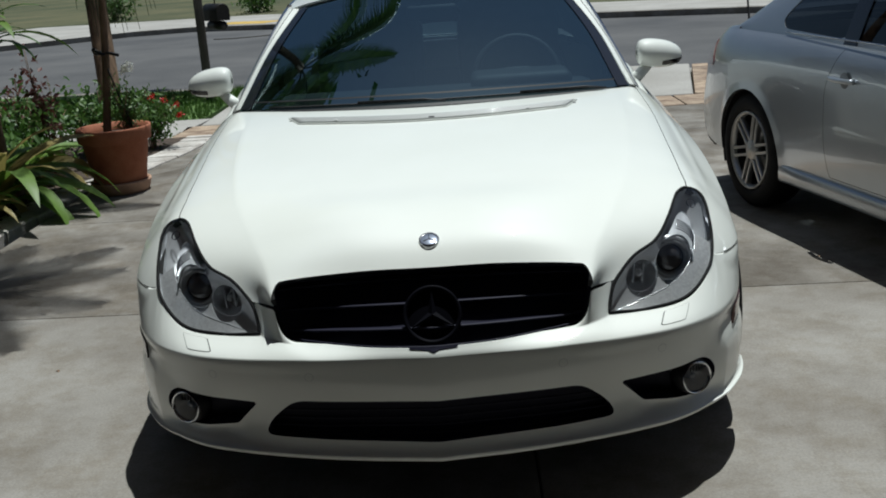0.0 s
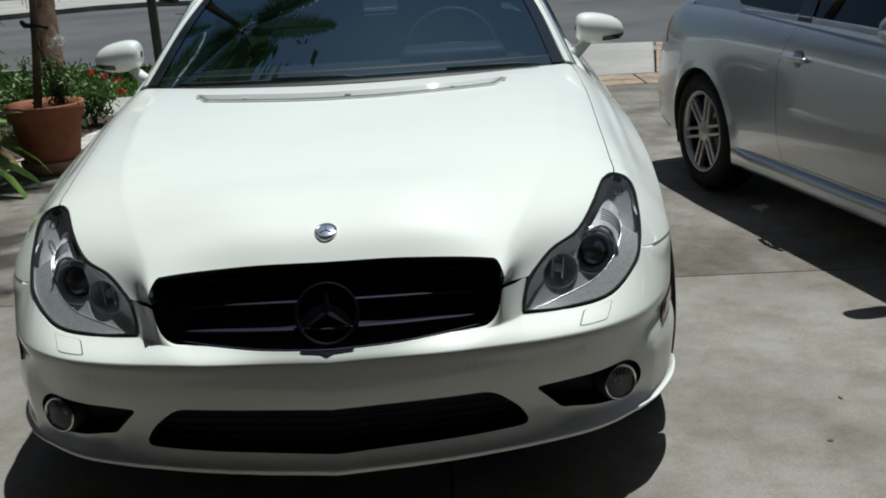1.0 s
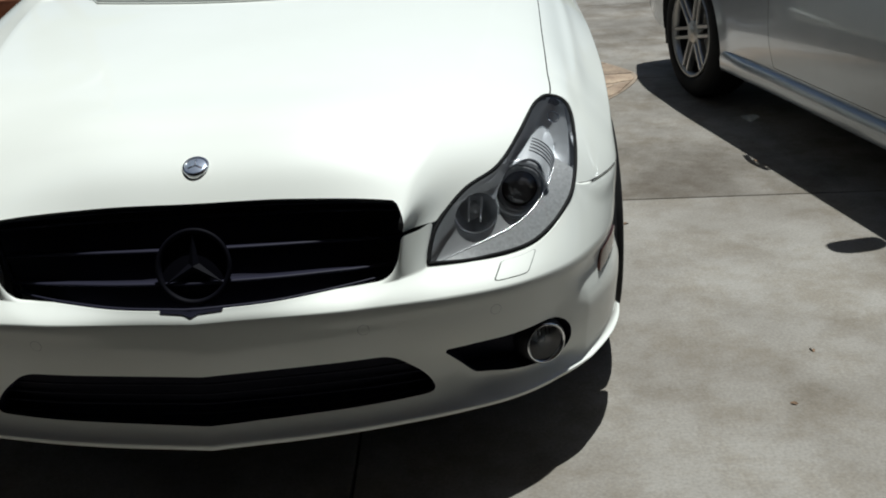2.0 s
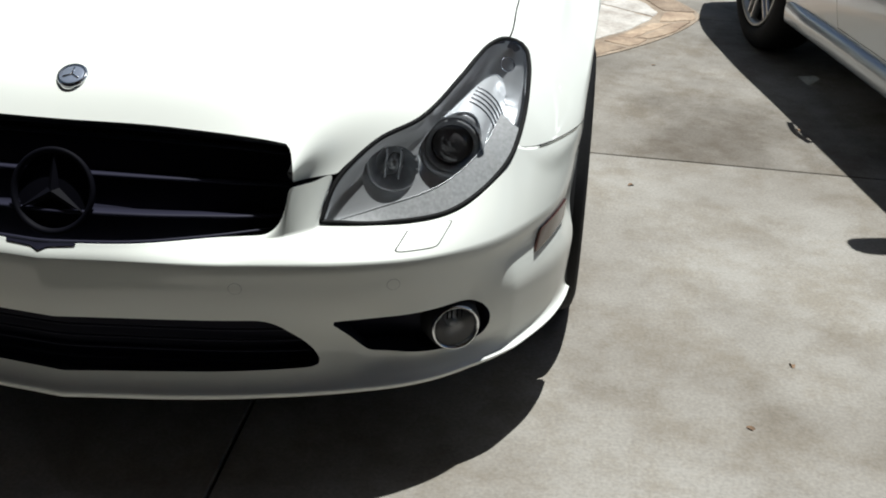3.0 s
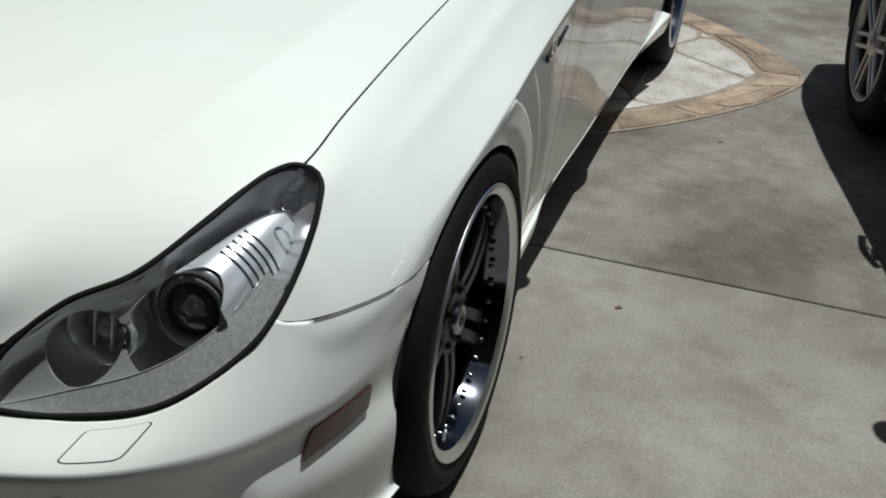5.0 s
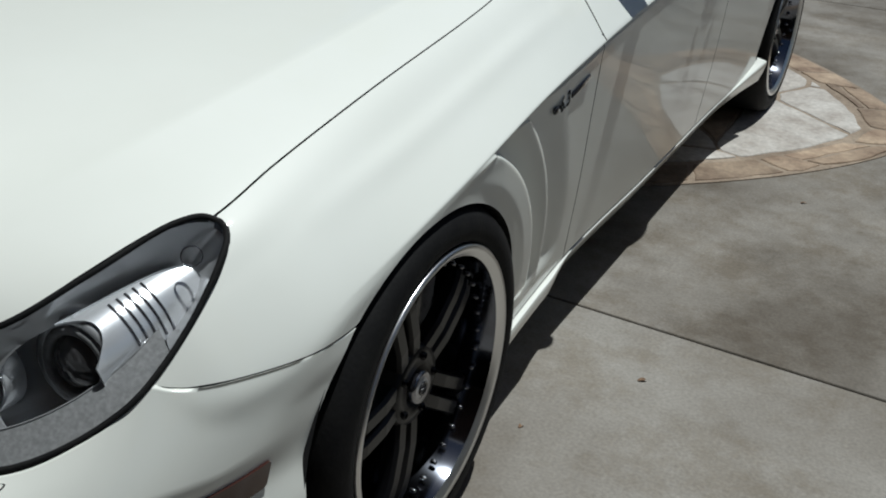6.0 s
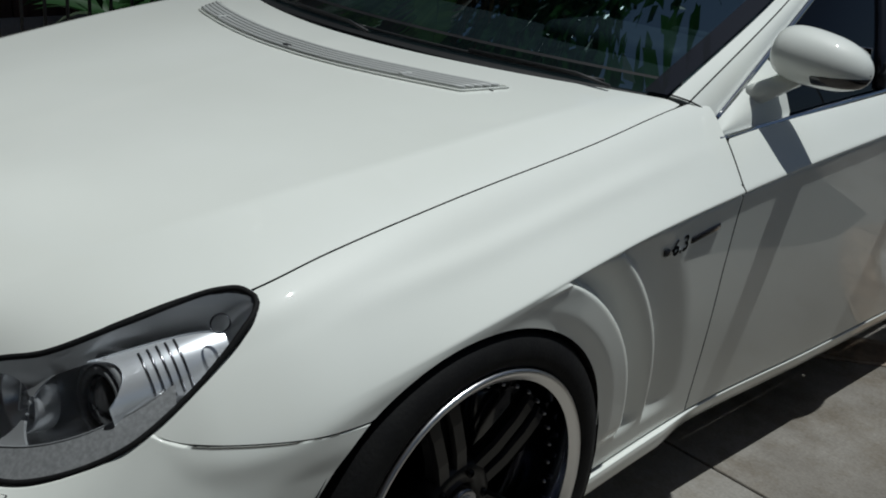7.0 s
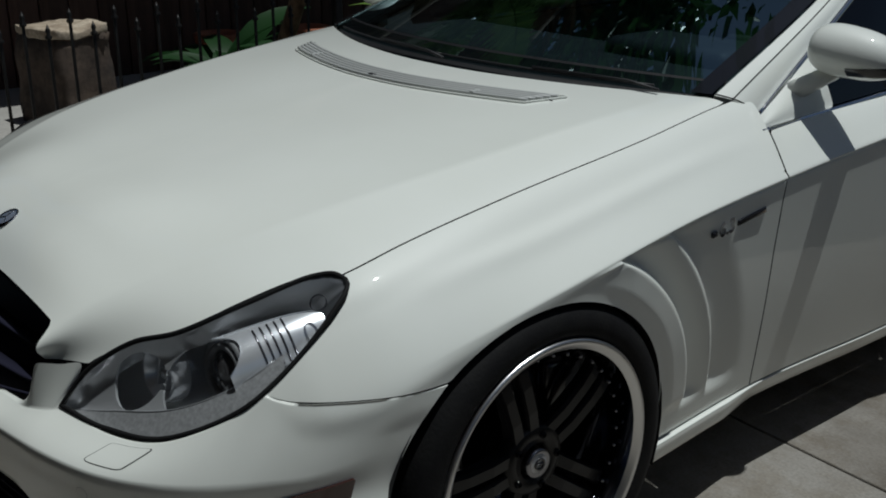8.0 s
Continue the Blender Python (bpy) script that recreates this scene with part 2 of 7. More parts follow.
def rail(nodes):
    """A smooth curve through nodes (key, values...): returns f(key) -> array of values, vectorised."""
    a = np.array(nodes, float)
    t, p = a[:, 0], a[:, 1:]
    d = np.diff(p, axis=0) / np.diff(t)[:, None]
    m = np.empty_like(p)
    m[0], m[-1] = d[0], d[-1]
    h = np.diff(t)
    if len(t) > 2:
        w1, w2 = h[1:, None], h[:-1, None]
        m[1:-1] = (d[:-1] * w1 + d[1:] * w2) / (w1 + w2)

    def f(q):
        q = np.asarray(q, float)
        i = np.clip(np.searchsorted(t, q, side="right") - 1, 0, len(t) - 2)
        hh = h[i]
        s = np.clip((q - t[i]) / hh, -0.3, 1.3)[..., None]
        hh = hh[..., None]
        return (2 * s**3 - 3 * s**2 + 1) * p[i] + (s**3 - 2 * s**2 + s) * hh * m[i] + (3 * s**2 - 2 * s**3) * p[i + 1] + (s**3 - s**2) * hh * m[i + 1]

    return f


def across(points, v, sharp=()):
    """Runs a smooth line through the control points of one section (J x 2 or 3) at the indices v; sharp: pairs of an index and how keenly it is creased there (0..1)."""
    p = np.asarray(points, float)
    d = np.diff(p, axis=0)
    lo = np.vstack([d[:1], d])
    hi = np.vstack([d, d[-1:]])
    mean = (lo + hi) / 2
    left, right = mean.copy(), mean.copy()
    for j, keen in sharp:
        left[j] = mean[j] * (1 - keen) + lo[j] * keen
        right[j] = mean[j] * (1 - keen) + hi[j] * keen
    v = np.asarray(v, float)
    i = np.clip(v.astype(int), 0, len(p) - 2)
    s = (v - i)[:, None]
    return (2 * s**3 - 3 * s**2 + 1) * p[i] + (s**3 - 2 * s**2 + s) * right[i] + (3 * s**2 - 2 * s**3) * p[i + 1] + (s**3 - s**2) * left[i + 1]


def inside(poly):
    """Signed distance to a closed outline in a plane, positive inside: returns f(a, b)."""
    q = np.array(poly, float)
    e0, e1 = q, np.roll(q, -1, axis=0)

    def f(a, b):
        a, b = np.asarray(a, float), np.asarray(b, float)
        best = np.full(a.shape, 1e9)
        odd = np.zeros(a.shape, bool)
        for (x0, y0), (x1, y1) in zip(e0, e1):
            dx, dy = x1 - x0, y1 - y0
            t = np.clip(((a - x0) * dx + (b - y0) * dy) / (dx * dx + dy * dy + 1e-12), 0, 1)
            best = np.minimum(best, np.hypot(a - x0 - t * dx, b - y0 - t * dy))
            if y0 != y1:
                odd ^= ((y0 > b) != (y1 > b)) & (a < dx * (b - y0) / dy + x0)
        return np.where(odd, best, -best)

    return f


def rounded(poly, r, n=5):
    """The outline with its corners rounded off by about r."""
    out = []
    for i, p in enumerate(poly):
        p, a, b = Vector(p), Vector(poly[i - 1]), Vector(poly[(i + 1) % len(poly)])
        ra, rb = min(r, (a - p).length * 0.45), min(r, (b - p).length * 0.45)
        s, e = p + (a - p).normalized() * ra, p + (b - p).normalized() * rb
        for k in range(n + 1):
            t = k / n
            out.append(tuple(s * (1 - t) ** 2 + p * 2 * t * (1 - t) + e * t * t))
    return out


def panel(F, us, vs, keep=None, thick=0.012, flip=False, rim_where=None):
    """A sheet over the surface F(u, v) -> (n, 3) for arrays u and v, cut cleanly where keep(P, u, v) turns negative, with its edges turned inwards, where rim_where(place) allows."""
    us, vs = np.asarray(us, float), np.asarray(vs, float)
    U, V = np.meshgrid(us, vs, indexing="ij")
    P = F(U.ravel(), V.ravel())
    K = keep(P, U.ravel(), V.ravel()) if keep else np.ones(len(P))
    nv = len(vs)
    bm = bmesh.new()
    made, cuts = {}, {}

    def vert(i):
        if i not in made:
            made[i] = bm.verts.new(P[i])
        return made[i]

    def cut(i, j):
        key = (min(i, j), max(i, j))
        if key not in cuts:
            i, j = key
            ua, va, ub, vb, ka, kb = U.flat[i], V.flat[i], U.flat[j], V.flat[j], K[i], K[j]
            lo, hi = 0.0, 1.0
            for _ in range(4):
                t = min(max(ka / (ka - kb), 0.03), 0.97)
                uu, vv = np.array([ua + (ub - ua) * t]), np.array([va + (vb - va) * t])
                q = F(uu, vv)
                kk = keep(q, uu, vv)[0]
                if abs(kk) < 1e-4:
                    break
                if (kk > 0) == (ka > 0):
                    ua, va, ka = uu[0], vv[0], kk
                else:
                    ub, vb, kb = uu[0], vv[0], kk
            cuts[key] = bm.verts.new(q[0])
        return cuts[key]

    for a in range(len(us) - 1):
        for b in range(nv - 1):
            c = [a * nv + b, (a + 1) * nv + b, (a + 1) * nv + b + 1, a * nv + b + 1]
            on = [K[i] > 0 for i in c]
            if not any(on):
                continue
            ring = []
            for k in range(4):
                i, j = c[k], c[(k + 1) % 4]
                if on[k]:
                    ring.append(vert(i))
                if on[k] != on[(k + 1) % 4]:
                    ring.append(cut(i, j))
            ring = [v for k, v in enumerate(ring) if v is not ring[k - 1]]
            if len(ring) >= 3:
                try:
                    bm.faces.new(ring[::-1] if flip else ring)
                except ValueError:
                    pass
    bmesh.ops.remove_doubles(bm, verts=bm.verts, dist=2e-5)
    bm.normal_update()
    if thick:
        rim = [e for e in bm.edges if e.is_boundary and (rim_where is None or all(rim_where(v.co) for v in e.verts))]
        normals = {v: v.normal.copy() for e in rim for v in e.verts}
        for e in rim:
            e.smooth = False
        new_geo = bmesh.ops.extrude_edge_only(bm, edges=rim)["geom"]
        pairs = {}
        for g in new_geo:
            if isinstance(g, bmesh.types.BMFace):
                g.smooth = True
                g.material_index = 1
        fresh = [g for g in new_geo if isinstance(g, bmesh.types.BMVert)]
        for v in fresh:
            src = next(e.other_vert(v) for e in v.link_edges if e.other_vert(v) in normals)
            pairs[v] = normals[src]
        for v, nn in pairs.items():
            v.co -= nn * thick
    return bm


def tube(points, r, sides=8, closed=False, taper=None):
    """A round bar along points; taper(k) scales its radius."""
    bm = bmesh.new()
    pts = [Vector(p) for p in points]
    n = len(pts)
    rings = []
    up = None
    for i, p in enumerate(pts):
        a = pts[i - 1] if i or closed else p
        b = pts[(i + 1) % n] if i < n - 1 or closed else p
        d = (b - a).normalized()
        if up is None:
            up = d.orthogonal().normalized()
        up = (up - d * up.dot(d)).normalized()
        side = d.cross(up)
        rr = r * (taper(i / max(n - 1, 1)) if taper else 1)
        rings.append([bm.verts.new(p + (up * math.cos(q) + side * math.sin(q)) * rr) for q in (2 * math.pi * k / sides for k in range(sides))])
    for i in range(n if closed else n - 1):
        a, b = rings[i], rings[(i + 1) % n]
        for k in range(sides):
            bm.faces.new((a[k], a[(k + 1) % sides], b[(k + 1) % sides], b[k]))
    if not closed:
        bm.faces.new(rings[0][::-1])
        bm.faces.new(rings[-1])
    return bm


def spun(profile, n=48, axis="x", closed=False, caps=False):
    """A profile of (along, radius) turned round an axis."""
    bm = bmesh.new()
    rings = []
    for a, r in profile:
        ring = []
        for k in range(n):
            q = 2 * math.pi * k / n
            c, s = r * math.cos(q), r * math.sin(q)
            ring.append(bm.verts.new((a, c, s) if axis == "x" else (c, s, a) if axis == "z" else (c, a, s)))
        rings.append(ring)
    for i in range(len(rings) if closed else len(rings) - 1):
        a, b = rings[i], rings[(i + 1) % len(rings)]
        for k in range(n):
            bm.faces.new((a[k], b[k], b[(k + 1) % n], a[(k + 1) % n]))
    if caps:
        for ring in (rings[0], rings[-1]):
            if (Vector(ring[0].co) - Vector(ring[n // 2].co)).length > 1e-4:
                bm.faces.new(ring)
    bmesh.ops.remove_doubles(bm, verts=bm.verts, dist=1e-5)
    bmesh.ops.recalc_face_normals(bm, faces=bm.faces)
    return bm


def block(size, centre=(0, 0, 0), bevel=0.01, segments=2):
    bm = bmesh.new()
    bmesh.ops.create_cube(bm, size=1)
    bmesh.ops.scale(bm, vec=size, verts=bm.verts)
    if bevel:
        bmesh.ops.bevel(bm, geom=bm.edges[:], offset=bevel, segments=segments, affect="EDGES", profile=0.5)
    bmesh.ops.translate(bm, vec=centre, verts=bm.verts)
    return bm


def prism(poly, z0, z1, bevel=0.0):
    """A flat outline raised from z0 to z1, with a chamfered upper edge."""
    bm = bmesh.new()
    c = sum((Vector((x, y)) for x, y in poly), Vector((0, 0))) / len(poly)
    low = [bm.verts.new((x, y, z0)) for x, y in poly]
    mid = [bm.verts.new((x, y, z1 - bevel)) for x, y in poly]
    rings = [low, mid]
    if bevel:
        top = []
        for x, y in poly:
            d = Vector((x, y)) - c
            q = Vector((x, y)) - d.normalized() * min(bevel * 1.3, d.length * 0.5)
            top.append(bm.verts.new((q.x, q.y, z1)))
        rings.append(top)
    for a, b in zip(rings, rings[1:]):
        for k in range(len(poly)):
            j = (k + 1) % len(poly)
            bm.faces.new((a[k], a[j], b[j], b[k]))
    bm.faces.new(rings[-1])
    bm.faces.new(low[::-1])
    bmesh.ops.recalc_face_normals(bm, faces=bm.faces)
    return bm


def joined(*parts_):
    """Several bmeshes as one."""
    out = bmesh.new()
    for b in parts_:
        me = bpy.data.meshes.new("join")
        b.to_mesh(me)
        b.free()
        out.from_mesh(me)
        bpy.data.meshes.remove(me)
    return out


def moved(bm, m):
    bmesh.ops.transform(bm, matrix=m, verts=bm.verts)
    return bm


# ---- ground: one earth sheet, with drive, street and pavements on it ----
ground = tagged(part("ground", prism([(-900, -900), (900, -900), (900, 900), (-900, 900)], -1.0, -0.14), EARTH, smooth=False), "dry brown earth and grass around the drive", "ground", kind="structure")


def near_kerb(x):
    return 10.85 - 0.20 * x


FAR = [(45, -0.9), (8.3, 18.2), (3.0, 20.95), (-6.9, 26.1), (-8.4, 25.8), (-11.2, 23.1), (-20, 16.4)]
BACK = [(46.5, 2.6), (9.6, 21.5), (4.3, 24.3), (-6.2, 30.6), (-13.5, 32.0), (-16.5, 26.5), (-24.0, 20.5)]
road = tagged(part("road", prism([(-20, near_kerb(-20)), (45, near_kerb(45))] + FAR, -0.3, -0.10), ASPHALT, smooth=False), "worn grey asphalt street with faint cracks", "road", kind="structure")
far_pave = tagged(part("pavement", prism(FAR + BACK[::-1], -0.3, 0.03), PALECONCRETE, smooth=False), "pale concrete pavement across the street", "pavement", kind="structure")
kerb_in = [(x - 0.12, y - 0.16) for x, y in FAR]
part("kerb", prism([(x, y - 0.004) for x, y in FAR] + kerb_in[::-1], -0.3, 0.026), CONCRETE, far_pave, smooth=False)
part("yellow_kerb_paint", prism([(-6.6, 26.3), (-5.0, 25.4), (-4.6, 26.3), (-6.2, 27.2)], 0.025, 0.036), KERB_YELLOW, far_pave, smooth=False)
near_pave = tagged(part("pavement", prism([(-2.5, 7.765), (2.35, 7.765), (2.85, near_kerb(2.85)), (-2.5, near_kerb(-2.5))], -0.3, 0.004, 0.01), PALECONCRETE, smooth=False), "pale concrete apron between drive and street", "pavement", kind="structure")
for k in range(9):
    t0, t1 = k / 9, (k + 0.95) / 9
    x0, x1, y0, y1 = 2.37 + 0.5 * t0, 2.37 + 0.5 * t1, 7.78 + 2.45 * t0, 7.78 + 2.45 * t1
    part("paving_stone", prism([(x0, y0), (x0 + 0.32, y0 - 0.03), (x1 + 0.32, y1 - 0.03), (x1, y1)], -0.2, 0.006, 0.005), FLAG_TAN, near_pave, smooth=False)
part("gutter", prism([(-20, near_kerb(-20) - 0.02), (30, near_kerb(30) - 0.02), (30, near_kerb(30) + 0.42), (-20, near_kerb(-20) + 0.42)], -0.3, -0.094, 0.01), CONCRETE, near_pave, smooth=False)

# crack lines in the asphalt, filled with dark tar
random.seed(5)
for k in range(7):
    x, y = random.uniform(-8, 8), random.uniform(12.5, 24)
    pts = []
    a = random.uniform(-0.5, 0.3)
    for i in range(16):
        pts.append((x, y, -0.0985))
        a += random.uniform(-0.5, 0.5)
        a = max(-0.9, min(0.7, a))
        x, y = x + 0.45 * math.cos(a), y + 0.45 * math.sin(a)
    part("tar_crack", tube(pts, random.uniform(0.02, 0.035), 4), JOINT, road)

# drive: slabs with open joints over a dark bed
drive = tagged(part("driveway", prism([(-2.62, -3.7), (6.4, -3.7), (6.4, 7.76), (-2.62, 7.76)], -0.3, -0.014), JOINT, smooth=False), "stained tan-grey concrete drive with straight joints", "driveway", kind="structure")
XJ = (-2.62, 0.268, 3.25, 6.4)
YJ = (-3.7, -1.45, 1.915, 3.74, 5.85, 7.1)


def joint_y(y, x):
    return y - 0.045 * (x - 0.27) if -3.6 < y < 3.8 else y


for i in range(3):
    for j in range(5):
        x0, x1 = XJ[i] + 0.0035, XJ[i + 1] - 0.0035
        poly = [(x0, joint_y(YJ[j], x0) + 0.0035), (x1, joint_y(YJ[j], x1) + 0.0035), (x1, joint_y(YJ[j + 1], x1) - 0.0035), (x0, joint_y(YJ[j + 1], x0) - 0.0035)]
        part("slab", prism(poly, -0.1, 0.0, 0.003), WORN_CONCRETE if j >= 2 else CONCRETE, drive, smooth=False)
# tan stone band across the drive, then more slab
BAND = [(x, x + w - 0.012) for x, w in zip(np.cumsum([-2.62] + [0.42, 0.55, 0.48] * 6)[:-1], [0.42, 0.55, 0.48] * 6) if x < 6]
for a, b in BAND:
    for y0, y1 in ((7.11, 7.42), (7.435, 7.74)):
        part("paving_stone", prism([(a + random.uniform(0, 0.02), y0), (b, y0 + random.uniform(0, 0.02)), (b - random.uniform(0, 0.02), y1), (a, y1)], -0.1, 0.002, 0.004), FLAG_TAN, drive, smooth=False)


# ---- flagstone medallion let into the drive ----
def clip_poly(poly, p, n):
    """The part of a convex outline on the side of the line through p that n points away from."""
    out = []
    for a, b in zip(poly, poly[1:] + poly[:1]):
        da, db = (a[0] - p[0]) * n[0] + (a[1] - p[1]) * n[1], (b[0] - p[0]) * n[0] + (b[1] - p[1]) * n[1]
        if da <= 0:
            out.append(a)
        if (da < 0) != (db < 0) and da != db:
            t = da / (da - db)
            out.append((a[0] + (b[0] - a[0]) * t, a[1] + (b[1] - a[1]) * t))
    return out


def shrink(poly, d):
    n = len(poly)
    area = sum(poly[i][0] * poly[(i + 1) % n][1] - poly[(i + 1) % n][0] * poly[i][1] for i in range(n))
    out = list(poly)
    for i in range(n):
        a, b = poly[i], poly[(i + 1) % n]
        e = Vector((b[0] - a[0], b[1] - a[1]))
        if e.length < 1e-5:
            continue
        e.normalize()
        nn = Vector((e.y, -e.x)) if area > 0 else Vector((-e.y, e.x))
        out = clip_poly(out, (a[0] - nn.x * d, a[1] - nn.y * d), (nn.x, nn.y))
        if len(out) < 3:
            return []
    return out


MED_C, MED_R, MED_P = (0.27, 3.74), 1.235, 1.42


def med_edge(q, s=1.0):
    c, n = math.cos(q), math.sin(q)
    r = MED_R * s / (abs(c) ** MED_P + abs(n) ** MED_P) ** (1 / MED_P)
    return (MED_C[0] + r * c, MED_C[1] + r * n)


medallion = tagged(part("flagstone_medallion", prism([med_edge(2 * math.pi * k / 96) for k in range(96)], -0.02, 0.0035), MORTAR, smooth=False), "round-cornered diamond of pale and tan flagstones", "paving", kind="structure")
random.seed(11)


def roughened(poly):
    """The outline with extra, slightly displaced points along its longer edges, as broken stone has."""
    out = []
    for a, b in zip(poly, poly[1:] + poly[:1]):
        out.append(a)
        d = math.hypot(b[0] - a[0], b[1] - a[1])
        n = int(d / 0.07)
        for k in range(1, n + 1):
            t, j = k / (n + 1), random.uniform(-0.006, 0.006)
            out.append((a[0] + (b[0] - a[0]) * t - (b[1] - a[1]) / d * j, a[1] + (b[1] - a[1]) * t + (b[0] - a[0]) / d * j))
    return out


def stone(poly, mat):
    poly = shrink(poly, random.uniform(0.007, 0.014))
    if len(poly) < 3:
        return
    part("flagstone", prism(roughened(poly), -0.01, 0.0075 + random.uniform(-0.0012, 0.0012), 0.003), mat, medallion, smooth=False)


q = 0.03
slant = 0.0
while q < 2 * math.pi - 0.05:
    d = random.uniform(0.11, 0.36)
    d = min(d, 2 * math.pi + 0.03 - q)
    lean = random.uniform(-0.05, 0.05) if q + d < 2 * math.pi else 0.0
    ring_in = 0.845
    outer, inner = random.uniform(0.975, 0.998), ring_in + random.uniform(0.0, 0.02)
    poly = [med_edge(q + slant, outer), med_edge(q + d * 0.5, 0.998), med_edge(q + d + lean, random.uniform(0.975, 0.998)), med_edge(q + d - lean, inner), med_edge(q + d * 0.5, ring_in), med_edge(q - slant, inner)]
    if d > 0.27 and random.random() < 0.7:
        mid = random.uniform(0.90, 0.93)
        stone([poly[0], poly[1], poly[2], med_edge(q + d, mid + 0.015), med_edge(q, mid)], FLAG_TAN)
        stone([med_edge(q, mid), med_edge(q + d, mid + 0.015), poly[3], poly[5]], FLAG_TAN)
    else:
        stone(poly, FLAG_TAN)
    slant = lean
    q += d
seeds = [(MED_C[0] + random.uniform(-1, 1), MED_C[1] + random.uniform(-1, 1)) for _ in range(26)]
for a in seeds:
    cell = [med_edge(2 * math.pi * k / 40, 0.84) for k in range(40)]
    for b in seeds:
        if b is not a and len(cell) > 2:
            cell = clip_poly(cell, ((a[0] + b[0]) / 2, (a[1] + b[1]) / 2), (b[0] - a[0], b[1] - a[1]))
    if len(cell) > 2:
        stone(cell, FLAG_WHITE if random.random() < 0.85 else FLAG_TAN)

# ---- unseen house with open garage behind the camera, added for the paint to mirror ----
house = empty("house", "unseen dark timber house with an open garage, added behind the camera", "house")
part("wall", block((4.0, 0.3, 5.4), (-5.6, -3.85, 2.7), 0.01), WOOD, house)
part("wall", block((4.0, 0.3, 5.4), (5.4, -3.85, 2.7), 0.01), WOOD, house)
part("wall", block((7.0, 0.3, 3.15), (-0.1, -3.85, 3.825), 0.01), WOOD, house)
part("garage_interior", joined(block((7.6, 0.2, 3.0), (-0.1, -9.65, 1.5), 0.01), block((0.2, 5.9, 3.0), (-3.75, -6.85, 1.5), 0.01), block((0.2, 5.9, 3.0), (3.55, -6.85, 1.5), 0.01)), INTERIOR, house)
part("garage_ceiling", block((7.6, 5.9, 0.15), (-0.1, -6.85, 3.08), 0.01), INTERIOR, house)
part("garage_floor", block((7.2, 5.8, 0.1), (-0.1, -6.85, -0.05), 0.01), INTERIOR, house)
roof_bm = bmesh.new()
rv = [roof_bm.verts.new(p) for p in ((-8.2, -3.2, 5.35), (8.0, -3.2, 5.35), (8.0, -7.2, 7.0), (-8.2, -7.2, 7.0), (-8.2, -11.2, 5.35), (8.0, -11.2, 5.35), (-8.2, -3.2, 5.52), (8.0, -3.2, 5.52), (8.0, -7.2, 7.2), (-8.2, -7.2, 7.2), (-8.2, -11.2, 5.52), (8.0, -11.2, 5.52))]
for f in ((0, 3, 2, 1), (3, 4, 5, 2), (6, 7, 8, 9), (9, 8, 11, 10), (0, 1, 7, 6), (4, 10, 11, 5), (1, 2, 8, 7), (2, 5, 11, 8), (0, 6, 9, 3), (3, 9, 10, 4)):
    roof_bm.faces.new([rv[i] for i in f])
part("roof", roof_bm, ROOFING, house, smooth=False)
# unseen porch roof by the garage door, added to shade ground before the bumper
part("porch_roof", joined(block((9.6, 3.87, 0.16), (-0.1, -1.815, 2.88), 0.02), block((9.6, 0.06, 0.26), (-0.1, 0.12, 2.84), 0.01)), WOOD, house)
for x in (-4.6, 4.4):
    part("porch_post", block((0.14, 0.14, 2.8), (x, -0.05, 1.4), 0.015), WOOD, house)


# ---- the white saloon: feature lines of its body, right-hand half, metres ahead of the nose ----
SECTION_Y = (0.17, 0.24, 0.336, 0.573, 0.70, 0.93, 1.30, 1.60, 2.2, 3.0, 3.7, 4.3, 4.75)


def line(xs, zs):
    return rail([(y, x, z) for y, x, z in zip(SECTION_Y, xs, zs)])


HOOD_MID = line((0,) * 13, (0.648, 0.720, 0.776, 0.827, 0.849, 0.884, 0.935, 0.955, 0.95, 0.96, 0.985, 0.98, 0.93))
HOOD_INNER = line((0.20, 0.225, 0.25, 0.30, 0.312, 0.33, 0.35, 0.36, 0.36, 0.36, 0.36, 0.34, 0.30), (0.648, 0.719, 0.773, 0.825, 0.847, 0.882, 0.932, 0.953, 0.95, 0.96, 0.984, 0.978, 0.925))
HOOD_CREST = line((0.424, 0.446, 0.488, 0.578, 0.608, 0.645, 0.68, 0.69, 0.70, 0.70, 0.68, 0.64, 0.58), (0.640, 0.684, 0.728, 0.807, 0.834, 0.871, 0.920, 0.945, 0.94, 0.95, 0.965, 0.955, 0.90))
HOOD_EDGE = line((0.426, 0.515, 0.624, 0.758, 0.764, 0.772, 0.785, 0.780, 0.80, 0.81, 0.79, 0.74, 0.66), (0.566, 0.606, 0.672, 0.761, 0.791, 0.833, 0.889, 0.932, 0.925, 0.935, 0.95, 0.935, 0.88))
FENDER_TOP = line((0.62, 0.67, 0.73, 0.830, 0.841, 0.853, 0.861, 0.860, 0.872, 0.876, 0.87, 0.83, 0.74), (0.50, 0.555, 0.62, 0.708, 0.736, 0.770, 0.832, 0.870, 0.900, 0.915, 0.925, 0.91, 0.86))
CREASE = line((0.70, 0.745, 0.80, 0.902, 0.919, 0.937, 0.942, 0.938, 0.942, 0.945, 0.945, 0.90, 0.79), (0.47, 0.50, 0.55, 0.615, 0.647, 0.698, 0.763, 0.790, 0.832, 0.862, 0.875, 0.865, 0.82))
BELOW = line((0.71, 0.76, 0.82, 0.915, 0.924, 0.934, 0.934, 0.931, 0.935, 0.939, 0.943, 0.912, 0.82), (0.42, 0.45, 0.48, 0.555, 0.590, 0.645, 0.722, 0.750, 0.792, 0.820, 0.82, 0.78, 0.70))
